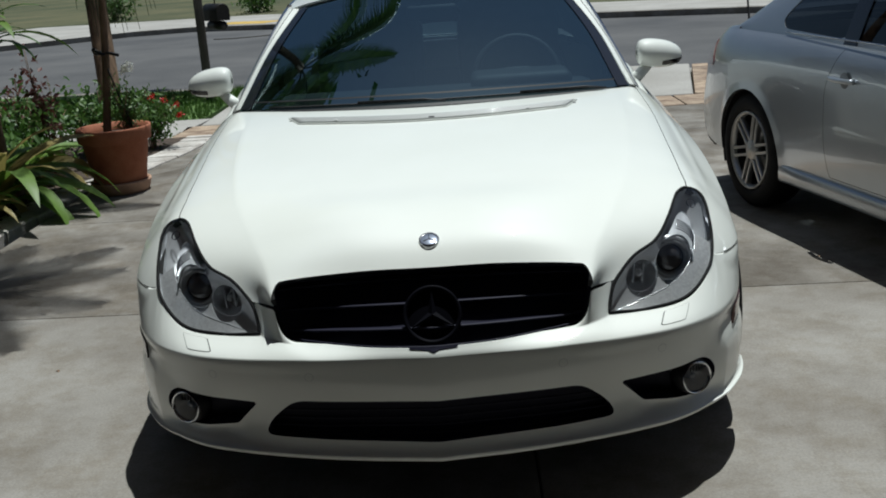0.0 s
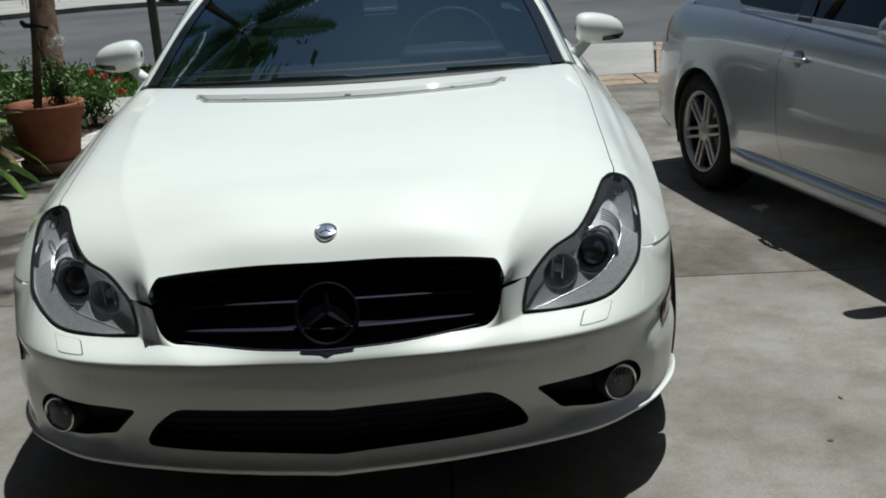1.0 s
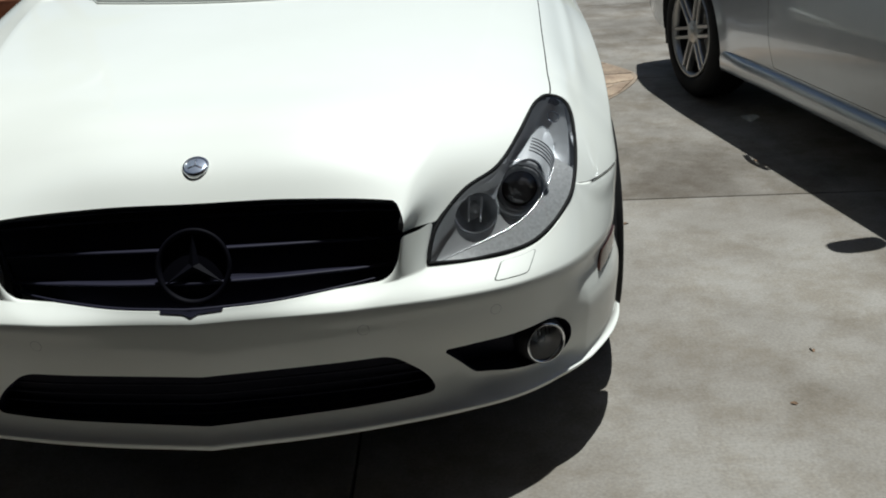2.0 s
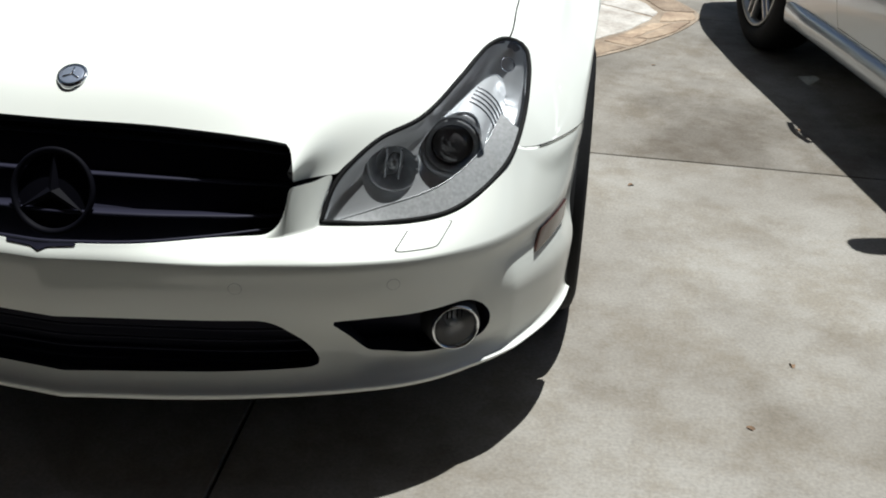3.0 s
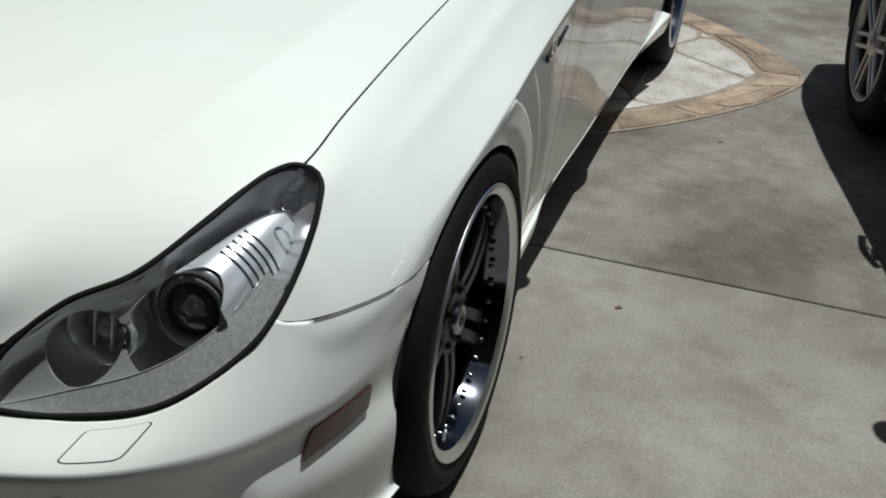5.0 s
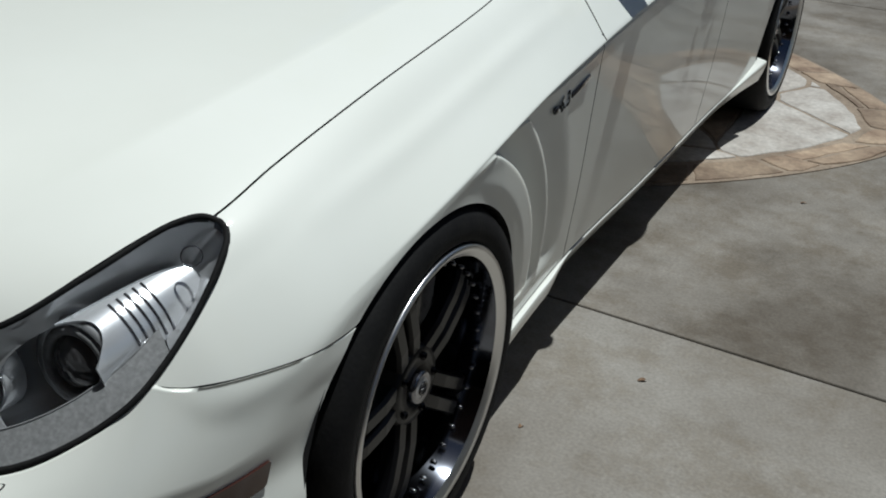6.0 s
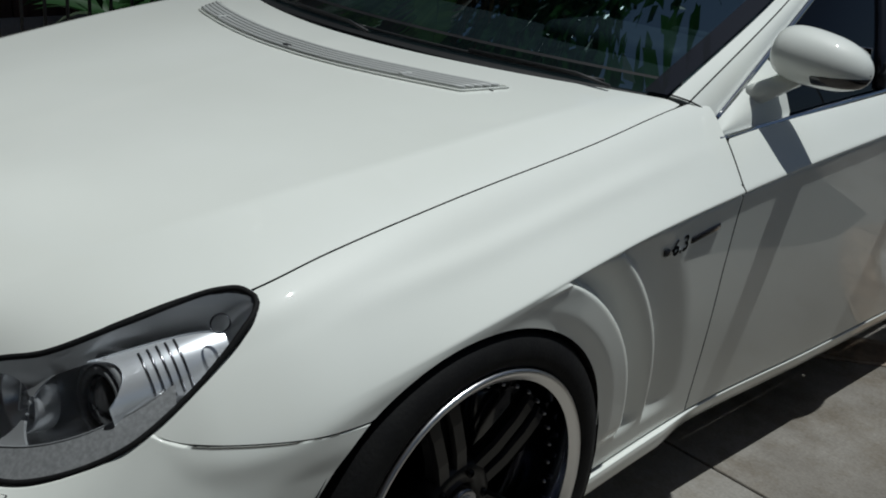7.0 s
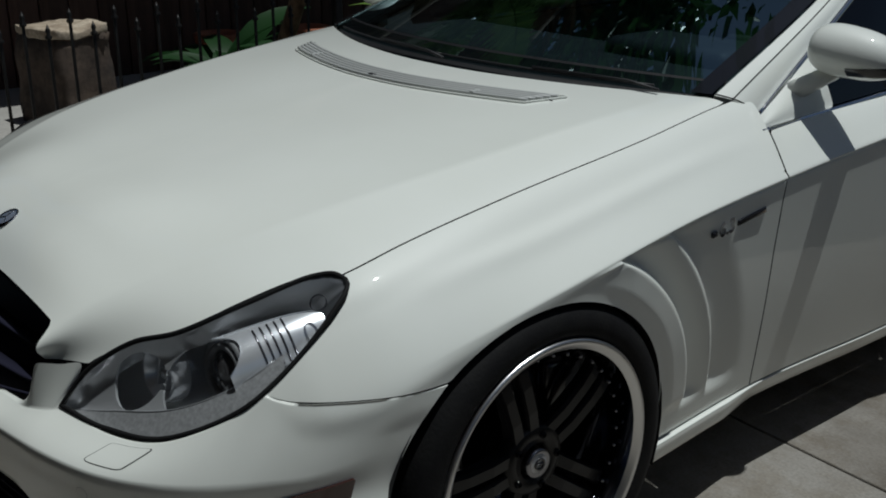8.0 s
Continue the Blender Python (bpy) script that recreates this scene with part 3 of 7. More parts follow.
FLANK = line((0.71, 0.765, 0.83, 0.918, 0.927, 0.936, 0.922, 0.912, 0.914, 0.918, 0.946, 0.92, 0.84), (0.34, 0.355, 0.38, 0.44, 0.466, 0.50, 0.50, 0.50, 0.50, 0.50, 0.50, 0.50, 0.48))
SILL = line((0.70, 0.755, 0.82, 0.905, 0.914, 0.925, 0.894, 0.886, 0.886, 0.890, 0.925, 0.89, 0.82), (0.22, 0.225, 0.23, 0.25, 0.255, 0.250, 0.252, 0.268, 0.254, 0.245, 0.262, 0.27, 0.28))
LINES = (HOOD_MID, HOOD_INNER, HOOD_CREST, HOOD_EDGE, FENDER_TOP, CREASE, BELOW, FLANK, SILL)
ARCH_F, ARCH_R, ARCH_RADIUS = (0.908, 0.312), (3.775, 0.325), 0.360
HUB_F, HUB_R, HUB_Z, TYRE_R = 0.918, 3.775, 0.335, 0.335


def upper_body(y, v):
    """Body shell above the bumper: station y, and v from 0 (mid hood) over 3 (hood edge) and 5 (crease) down to 8 (sill)."""
    out = np.empty((len(y), 3))
    for yy in np.unique(y):
        sel = y == yy
        ctrl = [ln(yy) for ln in LINES]
        keen = 0.85 * min(max((yy - 0.60) / 0.25, 0), 1)
        ridge = 0.95 * min(max((1.6 - yy) / 0.4, 0), 1) * min(max((yy - 0.16) / 0.25, 0.35), 1)
        xz = across(ctrl, v[sel], sharp=((5, keen), (2, ridge)))
        out[sel, 0], out[sel, 1], out[sel, 2] = xz[:, 0], yy, xz[:, 1]
    # flare of the front arch and two stepped gills behind it
    r = np.hypot(out[:, 1] - ARCH_F[0], out[:, 2] - ARCH_F[1])
    low = np.clip((v - 5.06) / 0.16, 0, 1)
    back = np.clip((out[:, 1] - 1.0) / 0.12, 0, 1) * np.clip((out[:, 2] - 0.31) / 0.03, 0, 1)
    def ease(a, b):
        q = np.clip((r - a) / (b - a), 0, 1)
        return q * q * (3 - 2 * q)

    gill = 0.008 * ease(0.36, 0.40) - 0.026 * ease(0.441, 0.452) + 0.019 * ease(0.455, 0.533) - 0.014 * ease(0.533, 0.543) + 0.013 * ease(0.545, 0.66)
    out[:, 0] += gill * low * back
    # hollow right under the crease, and a soft crest along the wing's shoulder
    out[:, 0] -= 0.007 * np.exp(-((v - 5.42) / 0.22) ** 2) * np.clip((out[:, 1] - 1.0) / 0.25, 0, 1) * np.clip((4.2 - out[:, 1]) / 0.4, 0, 1)
    crest = np.exp(-((v - 4.0) / 0.22) ** 2) * np.clip((out[:, 1] - 0.62) / 0.25, 0, 1) * np.clip((1.62 - out[:, 1]) / 0.3, 0, 1)
    out[:, 0] += 0.002 * crest
    out[:, 2] += 0.003 * crest
    # the wing's front corner draws in to meet the lamp
    q = np.clip((0.475 - out[:, 1]) / 0.085, 0, 1)
    out[:, 0] -= 0.0095 * q * q * (3 - 2 * q) * np.clip((v - 3.05) / 0.5, 0, 1)
    return out


def fender_at(y, z):
    """The place on the wing's skin at station y and height z."""
    v = np.linspace(3.2, 7.5, 200)
    p = upper_body(np.full(200, float(y)), v)
    return float(np.interp(-z, -p[:, 2], p[:, 0])), y, z


# plan of the front bumper at its fullest height, and the line of its upper edge
NOSE = rail([(0, 0.0, 0.048), (1, 0.334, 0.085), (2, 0.604, 0.150), (3, 0.752, 0.245), (4, 0.836, 0.356), (5, 0.898, 0.498), (6, 0.926, 0.68)])
TOP_GRILLE = rail([(0, 0, 0.058, 0.503), (0.5, 0.17, 0.082, 0.505), (0.86, 0.291, 0.122, 0.508)])
TOP_LAMP = rail([(1.56, 0.490, 0.180, 0.523), (2.0, 0.60, 0.208, 0.519), (2.55, 0.70, 0.258, 0.530), (3.1, 0.768, 0.338, 0.570), (3.45, 0.784, 0.373, 0.594), (3.62, 0.793, 0.394, 0.611), (3.78, *(np.array(fender_at(0.410, 0.604)) - np.array([0.0015, 0, 0])))]
                + [(s0, *(np.array(fender_at(y0, 0.600 - 0.01 * (y0 - 0.40) / 0.25)) - np.array([0.0005, 0, 0]))) for s0, y0 in ((4.0, 0.43), (4.4, 0.48), (4.8, 0.53), (5.2, 0.58), (5.6, 0.64), (6, 0.72))])


# the skin between grille and lamp: foot of the upright strip, and its upper edge along grille, hood seam and lamp
STRIP_FOOT = rail([(0.86, 0.291, 0.122, 0.508), (0.94, 0.336, 0.129, 0.508), (1.02, 0.372, 0.131, 0.509), (1.09, 0.395, 0.134, 0.511), (1.20, 0.416, 0.141, 0.514), (1.40, 0.454, 0.160, 0.520), (1.50, 0.471, 0.173, 0.523), (1.56, 0.490, 0.180, 0.523)])
STRIP_TOP = rail([(0.86, 0.291, 0.130, 0.505), (0.94, 0.340, 0.137, 0.508), (1.02, 0.381, 0.141, 0.515), (1.09, 0.404, 0.146, 0.538), (1.15, 0.415, 0.151, 0.572), (1.185, 0.4185, 0.1555, 0.592), (1.20, 0.4215, 0.158, 0.5975), (1.215, 0.426, 0.1625, 0.5985), (1.25, 0.4365, 0.173, 0.5985), (1.30, 0.452, 0.188, 0.5985), (1.40, 0.482, 0.216, 0.5985), (1.46, 0.473, 0.203, 0.566), (1.51, 0.464, 0.184, 0.540), (1.535, 0.466, 0.177, 0.527), (1.56, 0.490, 0.190, 0.519)])


# the wing's skin near the bumper seam, as a table of stations and heights
WING_Y, WING_Z = np.linspace(0.385, 0.76, 40), np.linspace(0.50, 0.66, 30)
WING_X = np.array([np.interp(-WING_Z, -p[:, 2], p[:, 0]) for p in (upper_body(np.full(160, yy), np.linspace(3.2, 7.5, 160)) for yy in WING_Y)])


def wing_x(y, z):
    fy = np.clip((y - WING_Y[0]) / (WING_Y[1] - WING_Y[0]), 0, 38.999)
    fz = np.clip((z - WING_Z[0]) / (WING_Z[1] - WING_Z[0]), 0, 28.999)
    i, j = fy.astype(int), fz.astype(int)
    a, b = fy - i, fz - j
    return (WING_X[i, j] * (1 - b) + WING_X[i, j + 1] * b) * (1 - a) + (WING_X[i + 1, j] * (1 - b) + WING_X[i + 1, j + 1] * b) * a


def TOPLINE(a):
    """Upper edge of the bumper's shelf: along the grille, past the strip, then under the lamp."""
    k = np.reshape(a, (-1, 1))
    return np.where(k < 0.86, TOP_GRILLE(np.minimum(a, 0.86)), np.where(k > 1.56, TOP_LAMP(np.maximum(a, 1.56)), STRIP_FOOT(np.clip(a, 0.86, 1.56))))


def bumper(s, w):
    """Front bumper: s runs round from the middle (0) to the wheel arch (6), negative on the other side; w from the lip's underside (0) over the shelf's back (7) to the upper edge (8)."""
    side, a = np.sign(s), np.abs(s)
    o = NOSE(a)
    e = 1e-3
    d = (NOSE(a + e) - NOSE(np.maximum(a - e, 0)))
    d[a < 2e-3, 1] = 0
    d /= np.linalg.norm(d, axis=1)[:, None] + 1e-9
    inward = np.stack([-d[:, 1], d[:, 0]], 1)
    end = np.clip((a - 4.5) / 1.5, 0, 1)
    mid = np.clip(1 - a / 2.2, 0, 1)
    flare = np.clip((a - 2.9) / 0.7, 0, 1) * np.clip((6.6 - a) / 1.2, 0, 1)
    lift = 0.018 * np.clip((a - 0.5) / 3, 0, 1)

    def at(off, z):
        p = o + inward * np.reshape(off, (-1, 1))
        return np.stack([p[:, 0], p[:, 1], np.broadcast_to(z, a.shape)], 1)

    shelf = TOPLINE(a)
    rolled = np.concatenate([shelf[:, :2] + inward * 0.004 * np.clip((3.72 - a[:, None]) / 0.2, 0, 1), shelf[:, 2:] - 0.0005 - 0.0095 * np.clip((3.72 - a[:, None]) / 0.2, 0, 1)], 1)
    k = np.reshape(a, (-1, 1))
    top = np.where((k > 0.86) & (k < 1.56), STRIP_TOP(np.clip(a, 0.86, 1.56)), rolled)
    keel = 0.011 * np.clip(1 - a / 1.8, 0, 1)
    rows = [at(np.full_like(a, 0.07), 0.189 + lift - keel), at(0.012 + 0 * a, 0.191 + lift - keel), at(-0.006 + 0.008 * end - 0.010 * flare, 0.206 + lift - keel), at(0.008 - 0.010 * flare, 0.235 + lift * 0.6 - keel * 0.4),
            at(0.010 - 0.004 * mid - 0.019 * flare, 0.355 + 0 * a), at(0.005 * flare, 0.43 + 0 * a), at(-0.004 * (1 - end) + 0.004 * flare, 0.480 + 0.035 * end), shelf, top]
    ctrl = np.stack(rows, 1)
    out = np.empty((len(a), 3))
    for i in range(len(a)):
        out[i] = across(ctrl[i], w[i:i + 1], sharp=((6, 0.45 * (1 - end[i])), (7, 1.0)))[0]
    # hollow between intake and lamp duct, and the rolled-in edge of the intake
    dent = 0.020 * np.exp(-((a - 1.78) / 0.34) ** 2 - ((w - 3.45) / 0.6) ** 2) + 0.014 * np.clip(1 - (a / 1.75) ** 4, 0, 1) * np.exp(-((w - 3.5) / 0.6) ** 2) + 0.014 * np.clip((a - 1.7) / 0.3, 0, 1) * np.clip((3.6 - a) / 0.7, 0, 1) * np.exp(-((w - 3.15) / 0.22) ** 2)
    out[:, :2] += inward * dent[:, None]
    # flush with the wing along their seam
    q = np.clip((out[:, 2] - 0.525) / 0.06, 0, 1) * np.clip((out[:, 1] - 0.402) / 0.03, 0, 1)
    q = q * q * (3 - 2 * q)
    out[:, 0] += (wing_x(out[:, 1], out[:, 2]) - 0.0006 - out[:, 0]) * q
    out[:, 0] *= np.where(side < 0, -1, 1)
    return out


def mirror_x(F):
    def G(u, v):
        p = F(u, v)
        p[:, 0] *= -1
        return p
    return G


def both(F):
    """The half shell made whole: negative v is the other side."""
    def G(u, v):
        p = F(u, np.abs(v))
        p[:, 0] *= np.where(v < 0, -1, 1)
        return p
    return G


# the head lamp: its outer and lower edge, and its inner and upper edge
LAMP_LOW = rail([(0, 0.468, 0.177, 0.528), (0.25, 0.585, 0.210, 0.522), (0.45, 0.695, 0.262, 0.533), (0.62, 0.765, 0.340, 0.572), (0.75, 0.794, 0.398, 0.612), (0.88, 0.806, 0.490, 0.687), (0.94, 0.8025, 0.538, 0.730), (0.975, 0.793, 0.563, 0.748), (0.99, 0.783, 0.5725, 0.755), (1.0, 0.772, 0.576, 0.759)])
LAMP_TOP = rail([(0, 0.468, 0.177, 0.528), (0.2, 0.492, 0.226, 0.594), (0.38, 0.552, 0.283, 0.648), (0.55, 0.622, 0.336, 0.676), (0.75, 0.678, 0.432, 0.720), (0.90, 0.728, 0.545, 0.760), (0.97, 0.755, 0.571, 0.7635), (1.0, 0.772, 0.576, 0.759)])


def lamp_outline(n=90):
    q = np.linspace(0, 1, n)
    return np.vstack([LAMP_LOW(q), LAMP_TOP(q)[-2:0:-1]])


LAMP_RING = lamp_outline()
in_lamp = inside(LAMP_RING[:, :2])
LAMP_PLANE = np.linalg.lstsq(np.column_stack([np.ones(len(LAMP_RING)), LAMP_RING[:, :2]]), LAMP_RING[:, 2], rcond=None)[0]


def lamp_face(u, v, depth=0.0, bulge=0.020):
    a, b = LAMP_LOW(u), LAMP_TOP(u)
    p = a + (b - a) * v[:, None]
    nrm = np.array([0.42, -0.62, 0.66])
    swell = np.sin(np.pi * np.clip(v, 0, 1)) * np.sin(np.pi * np.clip(u, 0, 1)) ** 0.6
    return p + nrm * (swell * bulge - depth)[:, None]


def arch(P):
    a = np.hypot(P[:, 1] - ARCH_F[0], P[:, 2] - ARCH_F[1])
    b = np.hypot(P[:, 1] - ARCH_R[0], P[:, 2] - ARCH_R[1])
    return np.minimum(a, b) - ARCH_RADIUS


GAP_W = 0.0022
# where the glass begins: rear edge of the hood
def hood_rear(x):
    return 1.362 + 0.36 * np.abs(x) ** 2


def door_front(z):
    """Shut line between fender and front door: upright low down, swept back above the crease."""
    return 1.612 + 0.02 * np.clip((0.62 - z) / 0.4, 0, 1) + 0.35 * np.clip(z - 0.80, 0, 0.12)


white_car = empty("white_saloon_car", "white four-door saloon car with black grille, parked on concrete", "car")


def keep_hood(P, u, v):
    lip = P[:, 1] - (0.198 - 0.038 * np.clip((np.abs(P[:, 0]) - 0.406) / 0.020, 0, 1) ** 2)
    return np.minimum.reduce([lip, hood_rear(P[:, 0]) - P[:, 1], -in_lamp(np.abs(P[:, 0]), P[:, 1]) - 0.0015, (3.0 - np.abs(v)) * 0.2 - GAP_W, np.where(np.abs(P[:, 0]) > 0.385, P[:, 2] - 0.602, 1)])


vv = np.linspace(-3.0, 3.0, 121)
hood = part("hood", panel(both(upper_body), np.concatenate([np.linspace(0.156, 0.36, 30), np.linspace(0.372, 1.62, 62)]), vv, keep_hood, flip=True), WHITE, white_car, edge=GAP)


def keep_fender(P, u, v):
    seam_low = np.where(P[:, 1] < 0.70, P[:, 2] - np.interp(P[:, 1], [0.388, 0.394, 0.402, 0.410, 0.420, 0.430, 0.65], [0.6200, 0.6115, 0.6060, 0.6026, 0.5998, 0.5984, 0.5902]) - 0.0022, 1)
    return np.minimum.reduce([arch(P), -in_lamp(np.abs(P[:, 0]), P[:, 1]) - 0.0015, (v - 3.0) * 0.15 - GAP_W, np.where(v < 4, 1, door_front(P[:, 2]) - P[:, 1] - GAP_W), seam_low,
                              P[:, 1] - 0.388, 1.665 - P[:, 1], np.where(v < 4, np.minimum(1.605 + 0.22 * (v - 3), door_front(P[:, 2]) - GAP_W) - P[:, 1], 1)])


for F, fl in ((upper_body, True), (mirror_x(upper_body), False)):
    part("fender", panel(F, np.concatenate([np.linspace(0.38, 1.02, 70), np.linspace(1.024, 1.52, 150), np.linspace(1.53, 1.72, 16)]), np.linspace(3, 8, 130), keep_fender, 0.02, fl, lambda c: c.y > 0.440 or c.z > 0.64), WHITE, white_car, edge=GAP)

# bumper openings, as outlines seen from ahead
INTAKE = rounded([(-0.478, 0.252), (-0.30, 0.243), (0, 0.233), (0.30, 0.243), (0.478, 0.252), (0.452, 0.300), (0.385, 0.356), (0, 0.352), (-0.385, 0.356), (-0.452, 0.300)], 0.03)
DUCT = rounded([(0.484, 0.350), (0.556, 0.274), (0.70, 0.260)], 0.010)[:12] + [(0.712 + 0.060 * math.cos(q), 0.308 + 0.054 * math.sin(q)) for q in np.linspace(-1.75, 1.75, 15)]
in_intake, in_duct = inside(INTAKE), inside(DUCT)


def keep_bumper(P, u, v):
    ax = np.abs(P[:, 0])
    front = P[:, 1] < 0.42
    return np.minimum.reduce([arch(P), np.where(front, -in_intake(P[:, 0], P[:, 2]), 1), np.where(front, -in_duct(ax, P[:, 2]), 1)])


ss = np.concatenate([np.linspace(0, 0.82, 20), np.linspace(0.84, 1.62, 60), np.linspace(1.66, 3.2, 36), np.linspace(3.24, 6, 56)])
ss = np.concatenate([-ss[:0:-1], ss])
front_bumper = part("front_bumper", panel(bumper, ss, np.concatenate([np.linspace(0, 4, 52), np.linspace(4.1, 6, 20), np.linspace(6.04, 7, 24), np.linspace(7.06, 8, 16)]), keep_bumper, 0.035, rim_where=lambda c: c.z < 0.42), WHITE, white_car, edge=GRILLE_BLACK)


def hood_point(x, y, lift=0.0):
    """The place on the hood above (x, y)."""
    v = np.linspace(0, 3, 200)
    p = upper_body(np.full(200, float(y)), v)
    return Vector((x, y, float(np.interp(abs(x), p[:, 0], p[:, 2])) + lift))


# doors and rear wings
REAR_CUT = 2.735
def rear_door_end(z):
    return 3.62 - 0.16 * np.clip((0.9 - z) / 0.5, 0, 1)


def keep_front_door(P, u, v):
    return np.minimum.reduce([P[:, 1] - door_front(P[:, 2]) - GAP_W, REAR_CUT - P[:, 1] - GAP_W, (v - 4.0) * 0.1])


def keep_rear_door(P, u, v):
    return np.minimum.reduce([P[:, 1] - REAR_CUT - GAP_W, rear_door_end(P[:, 2]) - P[:, 1] - GAP_W, arch(P) - 0.03, (v - 4.0) * 0.1])


def keep_wing(P, u, v):
    return np.minimum.reduce([P[:, 1] - rear_door_end(P[:, 2]) - GAP_W, arch(P), np.where(v < 4, P[:, 1] - 3.93, 1)])


def skirt(y, w):
    """Side skirt under the doors: w runs from the door's lower edge out over a ledge, down its face and in underneath; it stands out most by the front arch and rises to the rear one."""
    q = SILL(y)
    front = np.clip((1.66 - y) / 0.12, 0, 1)
    rear = np.clip((y - 3.05) / 0.38, 0, 1) ** 2
    prof = np.array([(-0.012, -0.004), (-0.001, -0.006), (0.001, -0.010), (-0.004, -0.024), (-0.014, -0.046), (-0.028, -0.057), (-0.10, -0.060)])
    p = across(prof, w)
    out_ = np.clip(w, 0, 1)
    return np.stack([q[:, 0] + p[:, 0] + out_ * ((0.010 + 0.005 * np.clip(w - 2, 0, 2)) * front + 0.034 * rear), y, q[:, 1] + p[:, 1] + 0.05 * rear * np.clip(1 - w / 6, 0, 1)], 1)


shells = {}
for side, F, fl in ((1, upper_body, True), (-1, mirror_x(upper_body), False)):
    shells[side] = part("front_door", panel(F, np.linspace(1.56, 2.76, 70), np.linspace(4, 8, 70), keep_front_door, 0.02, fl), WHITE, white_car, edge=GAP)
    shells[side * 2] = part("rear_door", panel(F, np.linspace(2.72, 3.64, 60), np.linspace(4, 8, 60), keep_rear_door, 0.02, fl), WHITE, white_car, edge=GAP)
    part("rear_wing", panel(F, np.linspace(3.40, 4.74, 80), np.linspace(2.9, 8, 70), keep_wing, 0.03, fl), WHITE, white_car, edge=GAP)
    S = skirt if side > 0 else mirror_x(skirt)
    part("side_skirt", panel(S, np.linspace(1.258, 3.43, 80), np.linspace(0, 6, 34), None, 0.0, fl), WHITE, white_car)
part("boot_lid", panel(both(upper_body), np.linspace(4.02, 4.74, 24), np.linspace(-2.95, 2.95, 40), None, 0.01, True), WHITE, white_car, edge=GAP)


def tail(s, w):
    """Rear end: s across (-1..1), w from the boot's edge down to the valance."""
    a = np.abs(s)
    p = across(np.array([(4.74, 0.915), (4.84, 0.86), (4.875, 0.72), (4.90, 0.58), (4.905, 0.45), (4.86, 0.30), (4.80, 0.22)]), w)
    hw = across(np.array([(0.66, 0), (0.76, 0), (0.81, 0), (0.85, 0), (0.86, 0), (0.845, 0), (0.80, 0)]), w)[:, 0]
    out = np.empty((len(s), 3))
    out[:, 0] = hw * s
    out[:, 1] = p[:, 0] - 0.16 * a**4
    out[:, 2] = p[:, 1] - 0.03 * a**2 * (w < 1.5)
    return out


part("rear_bumper", panel(tail, np.linspace(-1, 1, 50), np.linspace(0, 6, 40), None, 0.0, True), WHITE, white_car)
for sx in (-1, 1):
    lamp_area = inside(rounded([(0.42, 0.70), (0.80, 0.68), (0.80, 0.80), (0.50, 0.84)], 0.04))
    part("tail_lamp", panel(lambda u, v: tail(u, v) + np.array([0, 0.006, 0]), np.linspace(-1, 1, 60), np.linspace(0.5, 3.5, 40),
                            lambda P, u, v, sx=sx, f=lamp_area: f(P[:, 0] * sx, P[:, 2]), 0.01, True), TAIL, white_car)

# dark floor pan, engine bay and wheel tubs, which close the shell below
part("floor_pan", joined(block((1.50, 3.9, 0.06), (0, 2.5, 0.20), 0.02), block((1.06, 0.98, 0.40), (0, 0.93, 0.40), 0.05), block((1.50, 2.0, 0.36), (0, 2.45, 0.44), 0.04), block((1.1, 0.9, 0.5), (0, 4.1, 0.50), 0.06)), BLACK, white_car)
for yc in (ARCH_F[0], ARCH_R[0]):
    for sx in (-1, 1):
        prof = [(sx * 0.58, 0.36), (sx * 0.75, 0.372), (sx * 0.915, 0.362)]
        tub = spun(prof, 40)
        bmesh.ops.delete(tub, geom=[f for f in tub.faces if len(f.verts) > 4], context="FACES")
        bmesh.ops.delete(tub, geom=[f for f in tub.faces if f.calc_center_median().z < -0.12], context="FACES")
        part("wheel_tub", moved(tub, pose(0, yc, 0.32)), BLACK, white_car)

# ---- greenhouse ----
PILLAR_IN = rail([(0, 0.752, 1.572, 0.944), (0.5, 0.697, 2.03, 1.118), (1, 0.605, 2.42, 1.275)])
SCREEN_MID = rail([(0, 0, 1.385, 0.955), (0.5, 0, 1.87, 1.165), (1, 0, 2.34, 1.335)])
ROOF_RAIL = rail([(0, 0.806, 1.66, 0.900), (0.25, 0.735, 2.10, 1.112), (0.45, 0.668, 2.47, 1.278), (0.6, 0.650, 2.85, 1.322), (0.75, 0.645, 3.25, 1.300), (0.88, 0.665, 3.62, 1.195), (1, 0.735, 3.96, 1.000)])
BELT = rail([(0, 0.838, 1.622, 0.877), (0.5, 0.852, 2.40, 0.912), (1, 0.845, 3.93, 0.945)])


def screen(u, w):
    """Windscreen: u across (-1..1), w up."""
    a, b = SCREEN_MID(w), PILLAR_IN(w)
    k = np.abs(u)[:, None]
    p = a * (1 - k**2) + b * k**2
    p[:, 0] = b[:, 0] * u
    return p


windscreen = part("windscreen", panel(screen, np.linspace(-1, 1, 40), np.linspace(0.0, 1, 30), None, 0.004, False), GLASS, white_car, "blue-tinted windscreen")
windscreen.visible_shadow = False
for side in (1, -1):
    part("screen_border", panel(lambda u, w: screen(u, w) + np.array([0, -0.002, 0.003]), np.linspace(0.94 * side, 0.998 * side, 5), np.linspace(0.0, 1, 30), None, 0.0, side < 0), BLACK_GLOSS, white_car, "black printed border of the windscreen")


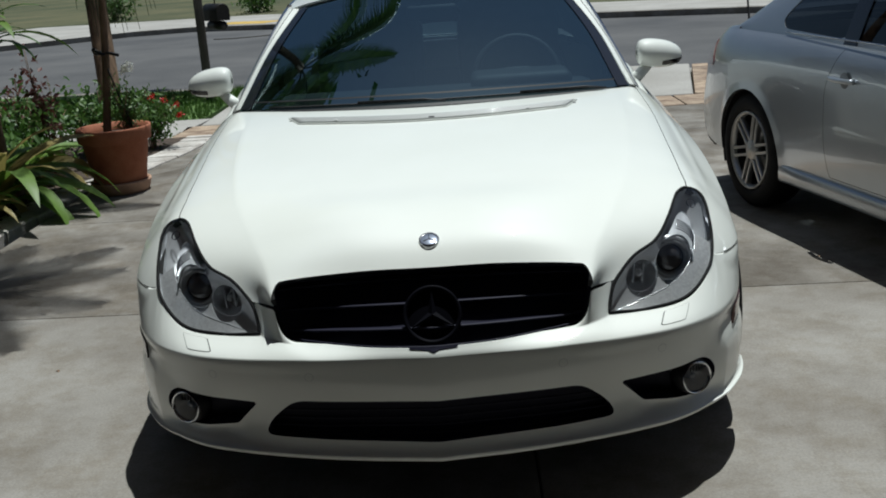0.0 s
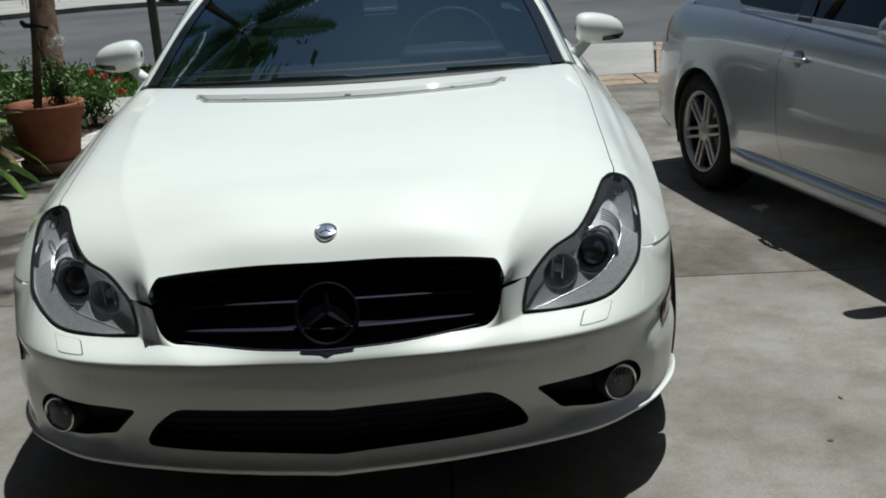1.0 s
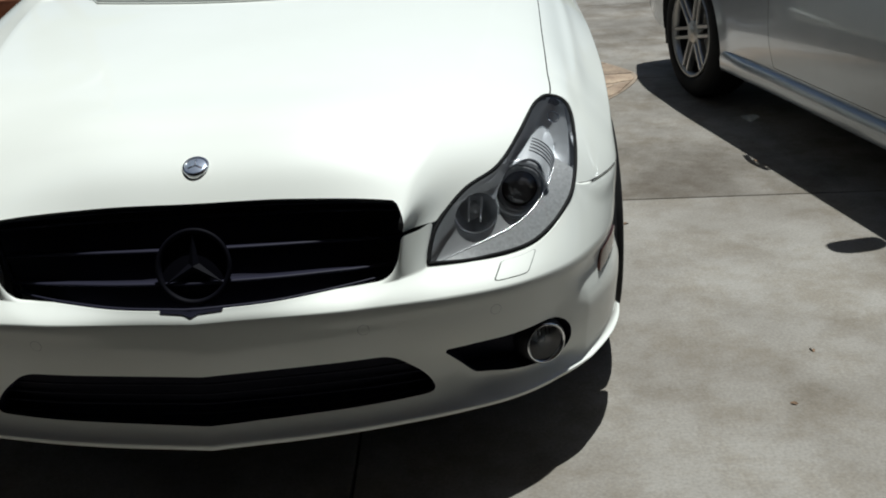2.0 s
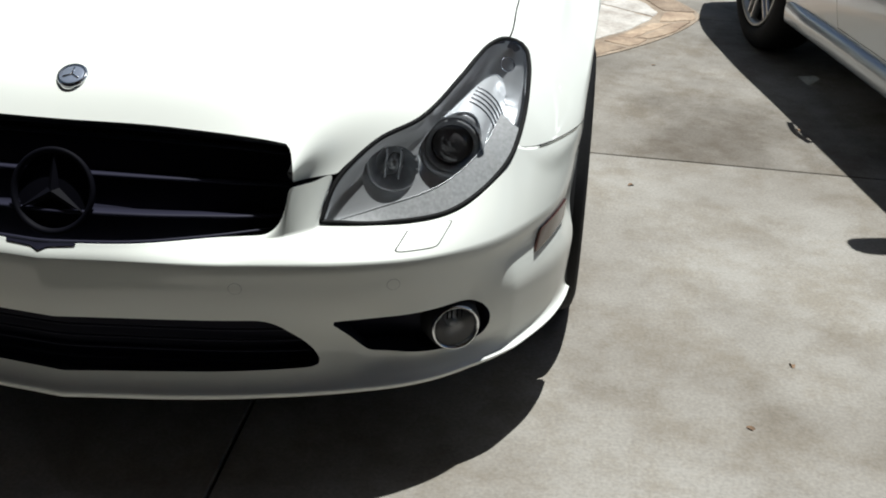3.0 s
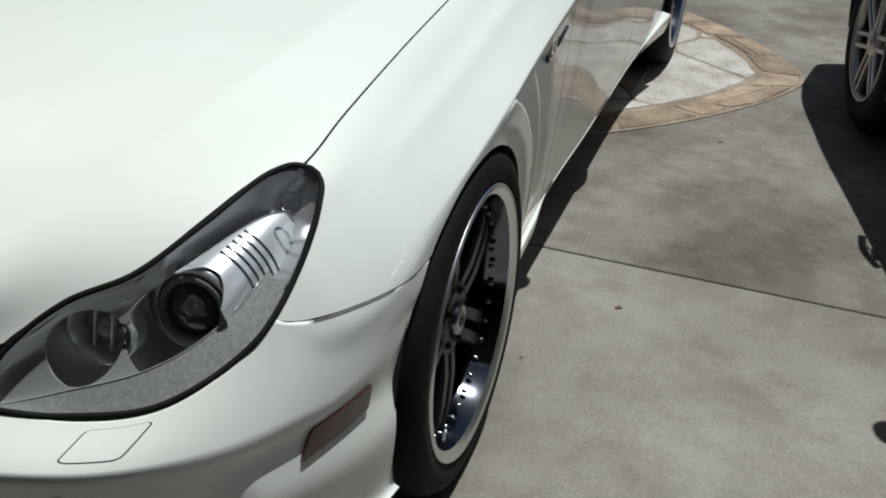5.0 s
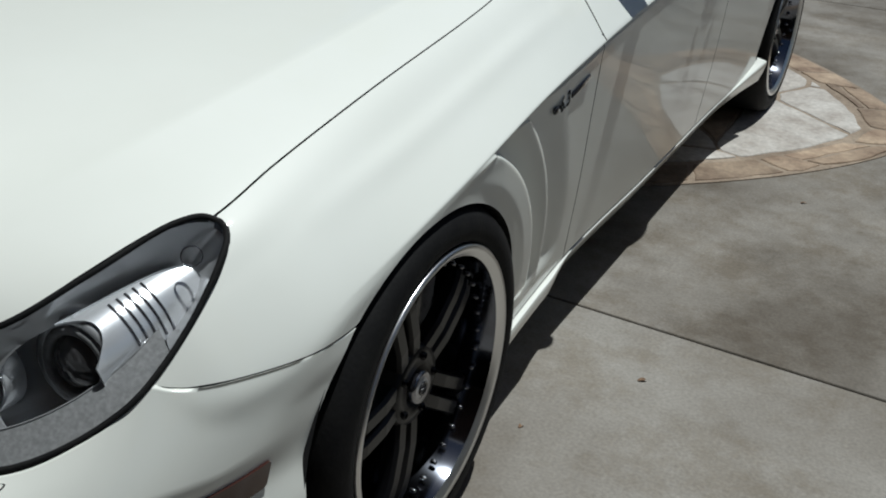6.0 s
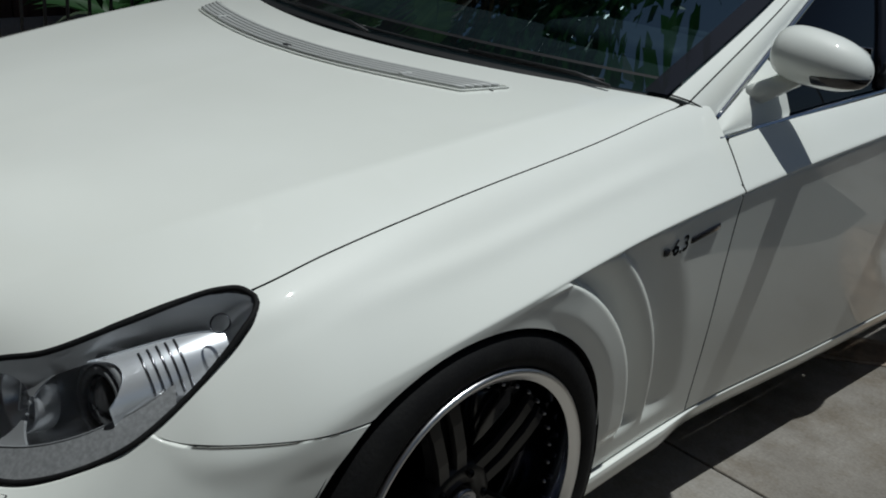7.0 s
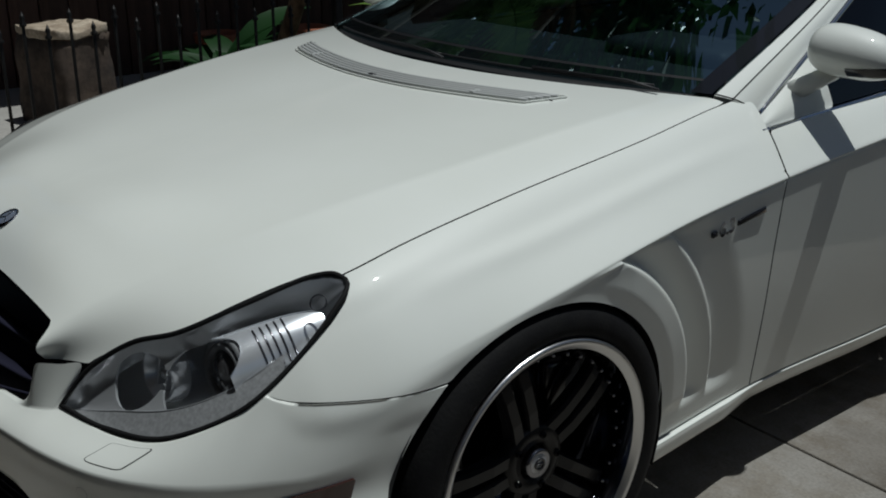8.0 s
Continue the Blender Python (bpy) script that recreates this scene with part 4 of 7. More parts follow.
def pillar(u, w):
    a, b = PILLAR_IN(w), ROOF_RAIL(np.interp(w, [0, 1], [0, 0.44]))
    a = a + np.array([0.004, 0, 0.001])
    p = a * (1 - u[:, None]) + b * u[:, None]
    p[:, 2] += 0.006 * np.sin(np.pi * u)
    p[:, 0] += 0.010 * np.sin(np.pi * u)
    return p


def roof(u, w):
    """Roof skin from screen to rear glass; u across (-1..1), w back."""
    q = ROOF_RAIL(0.44 + w * 0.40)
    k = np.abs(u)
    mid_z = np.interp(w, [0, 0.3, 0.6, 1], [1.337, 1.368, 1.362, 1.300])
    out = np.empty((len(u), 3))
    out[:, 0] = q[:, 0] * u
    out[:, 1] = q[:, 1] - (0.08 * (1 - k**2)) * (1 - w) + 0.05 * (1 - k**2) * w
    out[:, 2] = q[:, 2] + (mid_z - q[:, 2]) * (1 - k**3.2)
    return out


def rear_glass(u, w):
    q = ROOF_RAIL(0.84 + w * 0.16)
    k = np.abs(u)
    out = np.empty((len(u), 3))
    out[:, 0] = q[:, 0] * u * 0.98
    out[:, 1] = q[:, 1] + (0.05 + 0.10 * w) * (1 - k**2)
    out[:, 2] = q[:, 2] + (np.interp(w, [0, 1], [1.300, 0.995]) - q[:, 2]) * (1 - k**3.2)
    return out


def side_glass(t, h):
    a, b = BELT(t), ROOF_RAIL(t)
    p = a + (b - a) * h[:, None]
    p[:, 0] += 0.012 * np.sin(np.pi * h) - 0.004
    return p


part("roof", panel(roof, np.linspace(-1, 1, 40), np.linspace(0, 1, 30), None, 0.01, False), WHITE, white_car)
part("rear_window", panel(rear_glass, np.linspace(-1, 1, 24), np.linspace(0, 1, 14), None, 0.004, False), DARKGLASS, white_car)
for side in (1, -1):
    fl = side < 0
    m = (lambda F: F) if side > 0 else mirror_x
    part("pillar_seam", tube([pillar(np.array([0.34]), np.array([k]))[0] * np.array([side, 1, 1]) for k in np.linspace(0, 1, 40)], 0.0017, 5), GAP, white_car)
    part("pillar_seam", tube([(pillar(np.array([k]), np.array([0.004]))[0] + np.array([0, 0, 0.0005])) * np.array([side, 1, 1]) for k in np.linspace(0, 1, 14)], 0.0018, 5), GAP, white_car)
    part("windscreen_pillar", panel(m(pillar), np.linspace(0, 1, 10), np.linspace(0, 1, 40), None, 0.012, fl), WHITE, white_car)
    ob = part("side_window", panel(m(side_glass), np.linspace(0.02, 0.99, 60), np.linspace(0, 1, 14), None, 0.004, fl), DARKGLASS, white_car, "dark tinted side window")
    # dark lining added behind the rear side glass to block light shining through
    part("dark_window_lining", panel(m(lambda t, h: side_glass(t, h) + np.array([-0.035, 0, 0])), np.linspace(0.50, 0.99, 30), np.linspace(0, 1, 10), None, 0.004, fl), CABIN, white_car)
    q = np.linspace(0, 1, 60)
    sx = np.array([side, 1, 1])
    part("window_trim", tube((ROOF_RAIL(q) + np.array([0.006, 0, -0.004])) * sx, 0.0075, 8), CHROME, white_car, "thin chrome window trim")
    part("belt_trim", joined(tube((BELT(q) + np.array([0.012, 0.0, -0.004])) * sx, 0.007, 8), tube((BELT(q) + np.array([0.010, 0.0, -0.014])) * sx, 0.006, 8)), CHROME, white_car, "chrome belt trim")
    part("window_post", tube([tuple(side_glass(np.array([0.47]), np.array([h]))[0] * sx) for h in np.linspace(0, 1, 6)], 0.018, 6), BLACK_GLOSS, white_car)

# cowl and wipers
def cowl(u, w):
    x = u * 0.765
    p = np.empty((len(u), 3))
    a = screen(u, np.full_like(u, 0.06))
    y0 = hood_rear(x)
    zz = np.interp(np.abs(x), [0, 0.4, 0.765], [0.928, 0.925, 0.925])
    p[:, 0] = x * (1 - w) + a[:, 0] * w
    p[:, 1] = (y0 - 0.02) * (1 - w) + a[:, 1] * w
    p[:, 2] = zz * (1 - w) + (a[:, 2] + 0.003) * w - 0.016 * np.sin(np.pi * w)
    return p


part("cowl_panel", panel(cowl, np.linspace(-1, 1, 50), np.linspace(0, 1, 10), None, 0.0), BLACK, white_car)
for x0, x1 in ((-0.60, 0.02), (-0.02, 0.60)):
    pts = [screen(np.array([q / 0.72]), np.array([0.012]))[0] + np.array([0, -0.003, 0.002]) for k, q in enumerate(np.linspace(x0, x1, 14))]
    blade = part("wiper", tube(pts, 0.0032, 6), BLACK, white_car)
    part("wiper_arm", tube([Vector(pts[7]) + Vector((0, -0.002, 0.006)), Vector(pts[12]) + Vector((0.0, -0.012, 0.006)), Vector(pts[13]) + Vector((0.03, -0.02, -0.004))], 0.004, 6), BLACK, blade)

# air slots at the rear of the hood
# grey sheet on the hood skin, coloured as the shade between the slats
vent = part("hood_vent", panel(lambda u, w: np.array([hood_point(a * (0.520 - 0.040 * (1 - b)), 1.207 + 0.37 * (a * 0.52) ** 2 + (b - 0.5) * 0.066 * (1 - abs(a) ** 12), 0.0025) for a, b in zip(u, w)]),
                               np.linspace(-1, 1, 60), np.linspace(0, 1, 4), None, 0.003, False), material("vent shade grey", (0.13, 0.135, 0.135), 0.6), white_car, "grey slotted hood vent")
VENT_GREY = material("vent slat grey", (0.46, 0.47, 0.46), 0.45, 0.0, 0.3)
for k in range(5):
    yy = (k - 2.0) * 0.0125
    pts = [hood_point(a, 1.207 + 0.37 * a * a + yy, 0.005) for a in np.linspace(-0.516 + (0.03 - yy) * 0.66, 0.516 - (0.03 - yy) * 0.66, 40)]
    part("vent_slat", tube(pts, 0.0050, 6), VENT_GREY, vent)
pts = [hood_point(a, 1.207 + 0.37 * a * a - 0.036, 0.002) for a in np.linspace(-0.480, 0.480, 44)] + [hood_point(a, 1.207 + 0.37 * a * a + 0.036, 0.002) for a in np.linspace(0.525, -0.525, 44)]
part("vent_rim", tube(pts, 0.003, 6, closed=True), WHITE, vent)
for x in (-0.34, 0.34):
    part("vent_bridge", block((0.012, 0.06, 0.004), tuple(hood_point(x, 1.207 + 0.37 * x * x, 0.006)), 0.001), VENT_GREY, vent)
part("washer_nozzle", block((0.022, 0.012, 0.010), tuple(hood_point(0, 1.185, 0.006)), 0.003), BLACK, white_car)

# hood badge
badge = part("hood_badge", moved(spun([(-0.003, 0.028), (0.002, 0.028), (0.0042, 0.0255), (0.0032, 0.0222)], 32, "z"), Matrix.Translation(hood_point(0, 0.262, 0.0)) @ Euler((radians(26), 0, 0)).to_matrix().to_4x4()), CHROME, white_car, "chrome round hood badge")
part("badge_centre", moved(spun([(0.002, 0.0222), (0.0032, 0.018), (0.0034, 0.0)], 24, "z"), Matrix.Translation(hood_point(0, 0.262, 0.0)) @ Euler((radians(26), 0, 0)).to_matrix().to_4x4()), BLUEBADGE, badge)
spokes = [moved(block((0.003, 0.017, 0.002), (0, 0.0085, 0.0040), 0.0006, 1), pose(0, 0, 0, 0, 0, a)) for a in (0, 120, 240)]
part("badge_spokes", moved(joined(*spokes), Matrix.Translation(hood_point(0, 0.262, 0.0)) @ Euler((radians(26), 0, 0)).to_matrix().to_4x4()), CHROME, badge)


# ---- grille ----
def grille_face(q, w, depth=0.0):
    """Plane of the grille: q across (-1..1), w from its lower edge (0) to the hood lip (1)."""
    hw = np.interp(w, [0, 0.15, 0.5, 1], [0.388, 0.404, 0.419, 0.430])
    x = q * hw
    low = TOPLINE(np.interp(np.abs(x), [0, 0.17, 0.291, 0.43], [0, 0.5, 0.86, 0.86]))
    lo_y, lo_z = low[:, 1] + 0.5 * np.clip(np.abs(x) - 0.291, 0, 1), low[:, 2]
    up_y, up_z = 0.208 + 0 * x, 0.664 - 0.012 * (np.abs(x) / 0.43) ** 3
    return np.stack([x, lo_y + (up_y - lo_y) * w + depth, lo_z + (up_z - lo_z) * w - depth * 0.2], 1)


grille = part("grille", panel(lambda u, w: grille_face(u, w, 0.05), np.linspace(-1.03, 1.03, 40), np.linspace(-0.08, 1.08, 16), None, 0.0), GRILLE_BLACK, white_car, "black slatted radiator grille")


def grille_at(x, drop, depth):
    """Place in the grille, a given drop below the hood lip."""
    lo, up = grille_face(x / 0.42, np.zeros_like(x)), grille_face(x / 0.42, np.ones_like(x))
    f = drop / (up[:, 2] - lo[:, 2])
    return np.stack([x, up[:, 1] + (lo[:, 1] - up[:, 1]) * f + depth, up[:, 2] - drop - depth * 0.2], 1)


for drop in (0.014, 0.068, 0.121):
    prof = [(-0.001, 0.050), (-0.001, 0.023), (0.000, 0.020), (0.003, 0.020), (0.005, 0.024), (0.005, 0.050)]
    bm = bmesh.new()
    hw = float(np.interp(drop, (0.014, 0.068, 0.121), (0.423, 0.412, 0.400)))
    rows = [[bm.verts.new(a) for a in grille_at(np.linspace(-hw, hw, 40), drop + d, e)] for d, e in prof]
    for i in range(len(rows)):
        a, b = rows[i], rows[(i + 1) % len(rows)]
        for j in range(39):
            bm.faces.new((a[j], a[j + 1], b[j + 1], b[j]))
    bmesh.ops.recalc_face_normals(bm, faces=bm.faces)
    part("grille_slat", bm, GRILLE_BLACK, grille)
ring = [grille_face(np.array([q]), np.array([w]), 0.012)[0] for q, w in [(-1, 0.03), (-1, 0.35), (-1, 0.7), (-0.99, 0.97)] + [(x, 1.0) for x in np.linspace(-0.95, 0.95, 24)] + [(0.99, 0.97), (1, 0.7), (1, 0.35), (1, 0.03)] + [(x, 0.0) for x in np.linspace(0.97, -0.97, 24)]]
part("grille_frame", tube(ring, 0.003, 6, closed=True), GRILLE_BLACK, grille)
# round badge in its middle
axis = pose(0, 0.136, 0.566, 66, 0, 0)
gb = part("grille_badge", moved(joined(spun([(0.0, 0.076), (0.008, 0.078), (0.013, 0.074), (0.009, 0.068), (0.003, 0.066)], 48, "z"), spun([(0.0, 0.067), (0.003, 0.0)], 40, "z")), axis), BADGE_BLACK, grille, "black ring badge with three spokes")
for a in (0, 120, 240):
    s_bm = bmesh.new()
    pts = [(-0.011, 0.004, 0.004), (0.011, 0.004, 0.004), (0, 0.069, 0.005), (0, 0.0, 0.014), (0, 0.068, 0.009)]
    vs_ = [s_bm.verts.new(p) for p in pts]
    for f in ((0, 3, 4), (0, 4, 2), (1, 4, 3), (1, 2, 4)):
        s_bm.faces.new([vs_[i] for i in f])
    part("badge_spoke", moved(s_bm, axis @ pose(0, 0, 0, 0, 0, a)), BADGE_BLACK, gb, smooth=False)
chin = inside([(-0.186, 7.02), (0.186, 7.02), (0.18, 6.84), (0.045, 6.76), (0, 6.50), (-0.045, 6.76), (-0.18, 6.84)])
part("badge_foot", panel(lambda u, w: bumper(u, w) + np.array([0, -0.0016, 0.0012]), np.linspace(-0.22, 0.22, 60), np.linspace(6.3, 7.0, 30), lambda P, u, v: chin(u, v), 0.002), GRILLE_BLACK, gb, "black pointed foot of the grille badge")


# ---- lower openings of the bumper ----
def behind(depth):
    def F(s, w):
        return bumper(s, w) + np.array([0, depth, 0])
    return F


grow = lambda f, d: (lambda P, u, v: f(P[:, 0], P[:, 2]) + d)
intake = part("lower_intake", panel(behind(0.045), np.linspace(-1.9, 1.9, 70), np.linspace(1.5, 4.6, 30), grow(in_intake, 0.03), 0.0), GRILLE_BLACK, white_car, "black lower intake mesh")
for k in range(5):
    zz = 0.250 + k * 0.023
    hw = 0.47 - max(0, (zz - 0.27)) * 0.9
    part("intake_bar", tube([(x, float(NOSE(np.interp(abs(x), [0, 0.334, 0.604], [0, 1, 2]))[1]) + 0.042, zz) for x in np.linspace(-hw, hw, 24)], 0.0025, 5), GRILLE_BLACK, intake)
for sx in (-1, 1):
    duct = part("fog_lamp_duct", panel(behind(0.055), np.linspace(1.1 * sx, 3.7 * sx, 50), np.linspace(2, 4.8, 26), lambda P, u, v: in_duct(np.abs(P[:, 0]), P[:, 2]) + 0.03, 0.0, sx < 0), GRILLE_BLACK, white_car)
    face = pose(sx * 0.708, 0.226, 0.308, 88, 0, sx * 24) @ Matrix.Diagonal((0.88, 0.88, 0.88, 1))
    fog = part("fog_lamp", moved(spun([(-0.06, 0.042), (0.0, 0.052), (0.010, 0.053), (0.014, 0.0505), (0.010, 0.047), (0.0, 0.046)], 40, "z"), face), CHROME, white_car, "round clear fog lamp with chrome ring")
    part("fog_reflector", moved(spun([(-0.045, 0.010), (-0.030, 0.028), (-0.008, 0.042), (0.002, 0.047)], 32, "z"), face), FOG_BOWL, fog)
    for dx in (-0.016, -0.006, 0.006, 0.016):
        part("fog_rib", moved(block((0.003, 0.020, 0.004), (dx, 0.028, -0.001), 0.001, 1), face), BLACK, fog)
    part("fog_bulb", moved(spun([(-0.045, 0.014), (-0.018, 0.013), (-0.012, 0.009), (-0.010, 0.0)], 20, "z"), face), HOUSING, fog)
    part("fog_glass", moved(spun([(0.006, 0.048), (0.010, 0.032), (0.012, 0.0)], 32, "z"), face), CLEAR, fog).visible_shadow = False
    part("fog_cowl", moved(spun([(0.004, 0.053), (0.0, 0.058), (-0.04, 0.064)], 32, "z"), face), BLACK, fog)

    # washer cover, parking sensors and side marker of the bumper
    patch = inside(rounded([(2.00, 6.24), (2.38, 6.24), (2.52, 6.84), (2.10, 6.84)], 0.07))
    off = lambda d: (lambda u, w: bumper(u, w) + np.array([0.3 * d * sx, -0.6 * d, 0.8 * d]))
    part("washer_seam", panel(off(0.0004), np.linspace(1.9 * sx, 2.75 * sx, 50), np.linspace(6, 6.9, 30), lambda P, u, v: patch(np.abs(u), v) + 0.012, 0.0, sx < 0), GAP, white_car)
    part("washer_cover", panel(off(0.0016), np.linspace(1.9 * sx, 2.75 * sx, 50), np.linspace(6, 6.9, 30), lambda P, u, v: patch(np.abs(u), v), 0.0012, sx < 0), WHITE, white_car)
    for s0 in (1.0, 2.0):
        c = bumper(np.array([s0 * sx]), np.array([5.0]))[0]
        disc = lambda d, r: panel(off(d), np.linspace((s0 - 0.06) * sx, (s0 + 0.06) * sx, 36), np.linspace(4.7, 5.35, 36), lambda P, u, v: r - np.linalg.norm(P - c, axis=1), 0.0, sx < 0)
        sens = part("parking_sensor", disc(0.0012, 0.0112), WHITE, white_car)
        part("sensor_ring", disc(0.0006, 0.0122), VENT_GREY, sens)
    def marker(t, v, sx=sx):
        """Lens of the side marker: t runs along it, v up; straight between its lower and upper edge on the bumper's skin."""
        ends = []
        for (u0, z0), (u1, z1) in (((4.08, 0.403), (4.96, 0.424)), ((4.26, 0.446), (5.04, 0.464))):
            p = np.empty((len(t), 3))
            for tt in np.unique(t):
                q = bumper(np.full(80, u0 + (u1 - u0) * tt), np.linspace(4.2, 6.6, 80))
                zz = z0 + (z1 - z0) * tt
                p[t == tt] = [np.interp(zz, q[:, 2], q[:, 0]), np.interp(zz, q[:, 2], q[:, 1]), zz]
            ends.append(p)
        p = ends[0] * (1 - v[:, None]) + ends[1] * v[:, None]
        p += np.array([0.0042, -0.0026, 0.0])
        p[:, 0] *= sx
        return p

    lens = inside(rounded([(0, 0), (0.16, 0), (0.16, 0.042), (0, 0.042)], 0.007))
    part("side_marker", panel(marker, np.linspace(0, 1, 40), np.linspace(0, 1, 16), lambda P, u, v: lens(u * 0.16, v * 0.042), 0.009, sx < 0), MARKER, white_car, "smoked red side marker lamp")


# ---- head lamps ----
for sx in (1, -1):
    m = (lambda F: F) if sx > 0 else mirror_x
    fl = sx < 0
    lamp_ring = [(p[0] * sx, p[1], p[2]) for p in LAMP_RING]
    lampob = part("head_lamp", panel(m(lambda u, v: lamp_face(u, v, 0.075 * 1.0, -0.030)), np.linspace(0.02, 0.98, 30), np.linspace(0, 1, 16), None, 0.0, fl), HOUSING, white_car, "clear head lamp with chrome reflectors")
    part("lamp_wall", panel(m(lambda u, v: lamp_face(u, np.round(v), 0.002 + 0.075 * np.abs(v - np.round(v)) * 2, 0.0)), np.linspace(0, 1, 50), np.array([0.0, 0.2, 0.49]), None, 0.0, fl), HOUSING, lampob)
    part("lamp_wall", panel(m(lambda u, v: lamp_face(u, np.round(v), 0.002 + 0.075 * np.abs(v - np.round(v)) * 2, 0.0)), np.linspace(0, 1, 50), np.array([0.51, 0.8, 1.0]), None, 0.0, fl), REFLECTOR, lampob)
    part("lamp_seal", tube(lamp_ring, 0.0046, 8, closed=True), RUBBER, lampob, "black rubber lamp seal")
    cover = part("lamp_cover", panel(m(lamp_face), np.linspace(0, 1, 50), np.linspace(0, 1, 24), None, 0.0, fl), CLEAR, lampob)
    cover.visible_shadow = False
    fwd = Vector((0.10 * sx, -0.985, 0.10)).normalized()
    tilt = Vector((0, 0, 1)).rotation_difference(fwd).to_matrix().to_4x4()
    big = Matrix.Translation((0.674 * sx, 0.391, 0.604)) @ tilt
    small = Matrix.Translation((0.574 * sx, 0.318, 0.586)) @ tilt
    proj = part("projector", moved(spun([(-0.03, 0.062), (-0.010, 0.066), (0.0, 0.065), (0.004, 0.058), (-0.004, 0.049), (-0.012, 0.046)], 40, "z"), big), HOUSING, lampob, "grey projector bezel")
    part("projector_ring", moved(spun([(0.000, 0.053), (0.005, 0.051), (0.006, 0.047), (0.003, 0.041), (-0.006, 0.040)], 40, "z"), big), BED, proj)
    part("projector_lens", moved(spun([(-0.02, 0.041), (-0.004, 0.040), (0.006, 0.031), (0.011, 0.018), (0.013, 0.0)], 32, "z"), big), material("dark projector glass", (0.06, 0.058, 0.06), 0.12, 0.0, 1.0), proj)
    bowl = part("high_beam_bowl", moved(spun([(-0.055, 0.012), (-0.040, 0.026), (-0.012, 0.040), (0.004, 0.046), (0.007, 0.048), (0.003, 0.051), (-0.03, 0.052)], 36, "z"), small), REFLECTOR, lampob, "polished bowl reflector")
    part("bulb_cap", moved(spun([(-0.045, 0.012), (-0.012, 0.013), (-0.004, 0.010), (-0.002, 0.0)], 20, "z"), small), HOUSING, bowl)
    for dx in (-0.014, 0.012):
        part("bowl_fin", moved(block((0.004, 0.056, 0.016), (dx, 0, -0.012), 0.0015, 2), small), REFLECTOR, bowl)
    # satin bezel with holes for both lamps, a bright domed reflector with fine steps above, the small round lamp at the top
    def bezel_hole(P, u, v, sx=sx):
        x, z = np.abs(P[:, 0]), P[:, 2]
        return np.minimum.reduce([np.hypot(x - 0.676, (z - 0.606) * 1.02) - 0.057, np.hypot(x - 0.574, z - 0.586) - 0.046, np.where(u < 0.80, v - 0.29, 1), np.where(u > 0.76, v - 0.06, 1)])

    part("lamp_bezel", panel(m(lambda u, v: lamp_face(u, v, (0.030 + 0.038 * np.clip((u - 0.55) / 0.12, 0, 1) * np.clip((0.97 - u) / 0.10, 0, 1)) * (1 - 0.88 * np.abs(2 * v - 1) ** 2.4), 0.004)), np.linspace(0.02, 0.985, 70), np.linspace(0.0, 1.0, 36), bezel_hole, 0.006, fl), HOUSING, lampob, "satin grey lamp bezel", edge=REFLECTOR)
    def shroud(u, v, sx=sx):
        """Bright barrel round the projector: u runs back along it, v round it."""
        o, ax = np.array([0.676, 0.405, 0.606]), np.array([0.20, 0.955, 0.218])
        side_ = np.array([0.979, -0.205, 0.0])
        up_ = np.cross(side_, ax)
        r = 0.062 + 0.004 * np.sin(np.pi * np.clip(u / 0.17, 0, 1))
        return o + u[:, None] * ax + r[:, None] * (np.sin(v)[:, None] * side_ + np.cos(v)[:, None] * up_)

    def in_shell(P, u, v):
        over = LAMP_PLANE[0] + LAMP_PLANE[1] * np.abs(P[:, 0]) + LAMP_PLANE[2] * P[:, 1] - P[:, 2] + 0.004
        return np.minimum(in_lamp(np.abs(P[:, 0]), P[:, 1]) - 0.006, over)

    barrel = part("projector_shroud", panel(m(shroud), np.linspace(-0.016, 0.17, 56), np.linspace(-1.9, 1.75, 60), in_shell, 0.003, fl), REFLECTOR, lampob, "bright silver barrel round the projector")
    for k in range(5):
        arc = [shroud(np.array([0.048 + 0.013 * k]), np.array([q]))[0] for q in np.linspace(0.25, 1.45, 20)]
        arc = [p for p in arc if in_shell(p[None], None, None)[0] > 0.002]
        if len(arc) > 4:
            part("shroud_rib", tube([(p[0] * sx, p[1], p[2]) for p in arc], 0.0021, 6), WHEEL_BOLT, barrel)
    c = lamp_face(np.array([0.895]), np.array([0.52]), 0.0085, 0.006)[0]
    tip = Matrix.Translation((c[0] * sx, c[1], c[2])) @ Vector((0, 0, 1)).rotation_difference(Vector((0.42 * sx, -0.62, 0.66))).to_matrix().to_4x4()
    part("parking_lamp", moved(spun([(-0.003, 0.0150), (0.0012, 0.0148), (0.0012, 0.0138), (-0.003, 0.0136)], 28, "z", closed=True), tip), BARREL, lampob)
    # ribbed grey bed along the foot and a bright wedge towards the inner tip
    part("lower_bed", panel(m(lambda u, v: lamp_face(u, v * 0.30, 0.012 + 0.016 * v, 0.006)), np.linspace(0.05, 0.80, 50), np.linspace(0, 1, 8), None, 0.0, fl), BED, lampob)
    pts = [lamp_face(np.array([q]), np.array([0.305]), 0.0275, 0.006)[0] for q in np.linspace(0.06, 0.78, 40)]
    part("bed_trim", tube([(p[0] * sx, p[1], p[2]) for p in pts], 0.0011, 6), HOUSING, lampob)


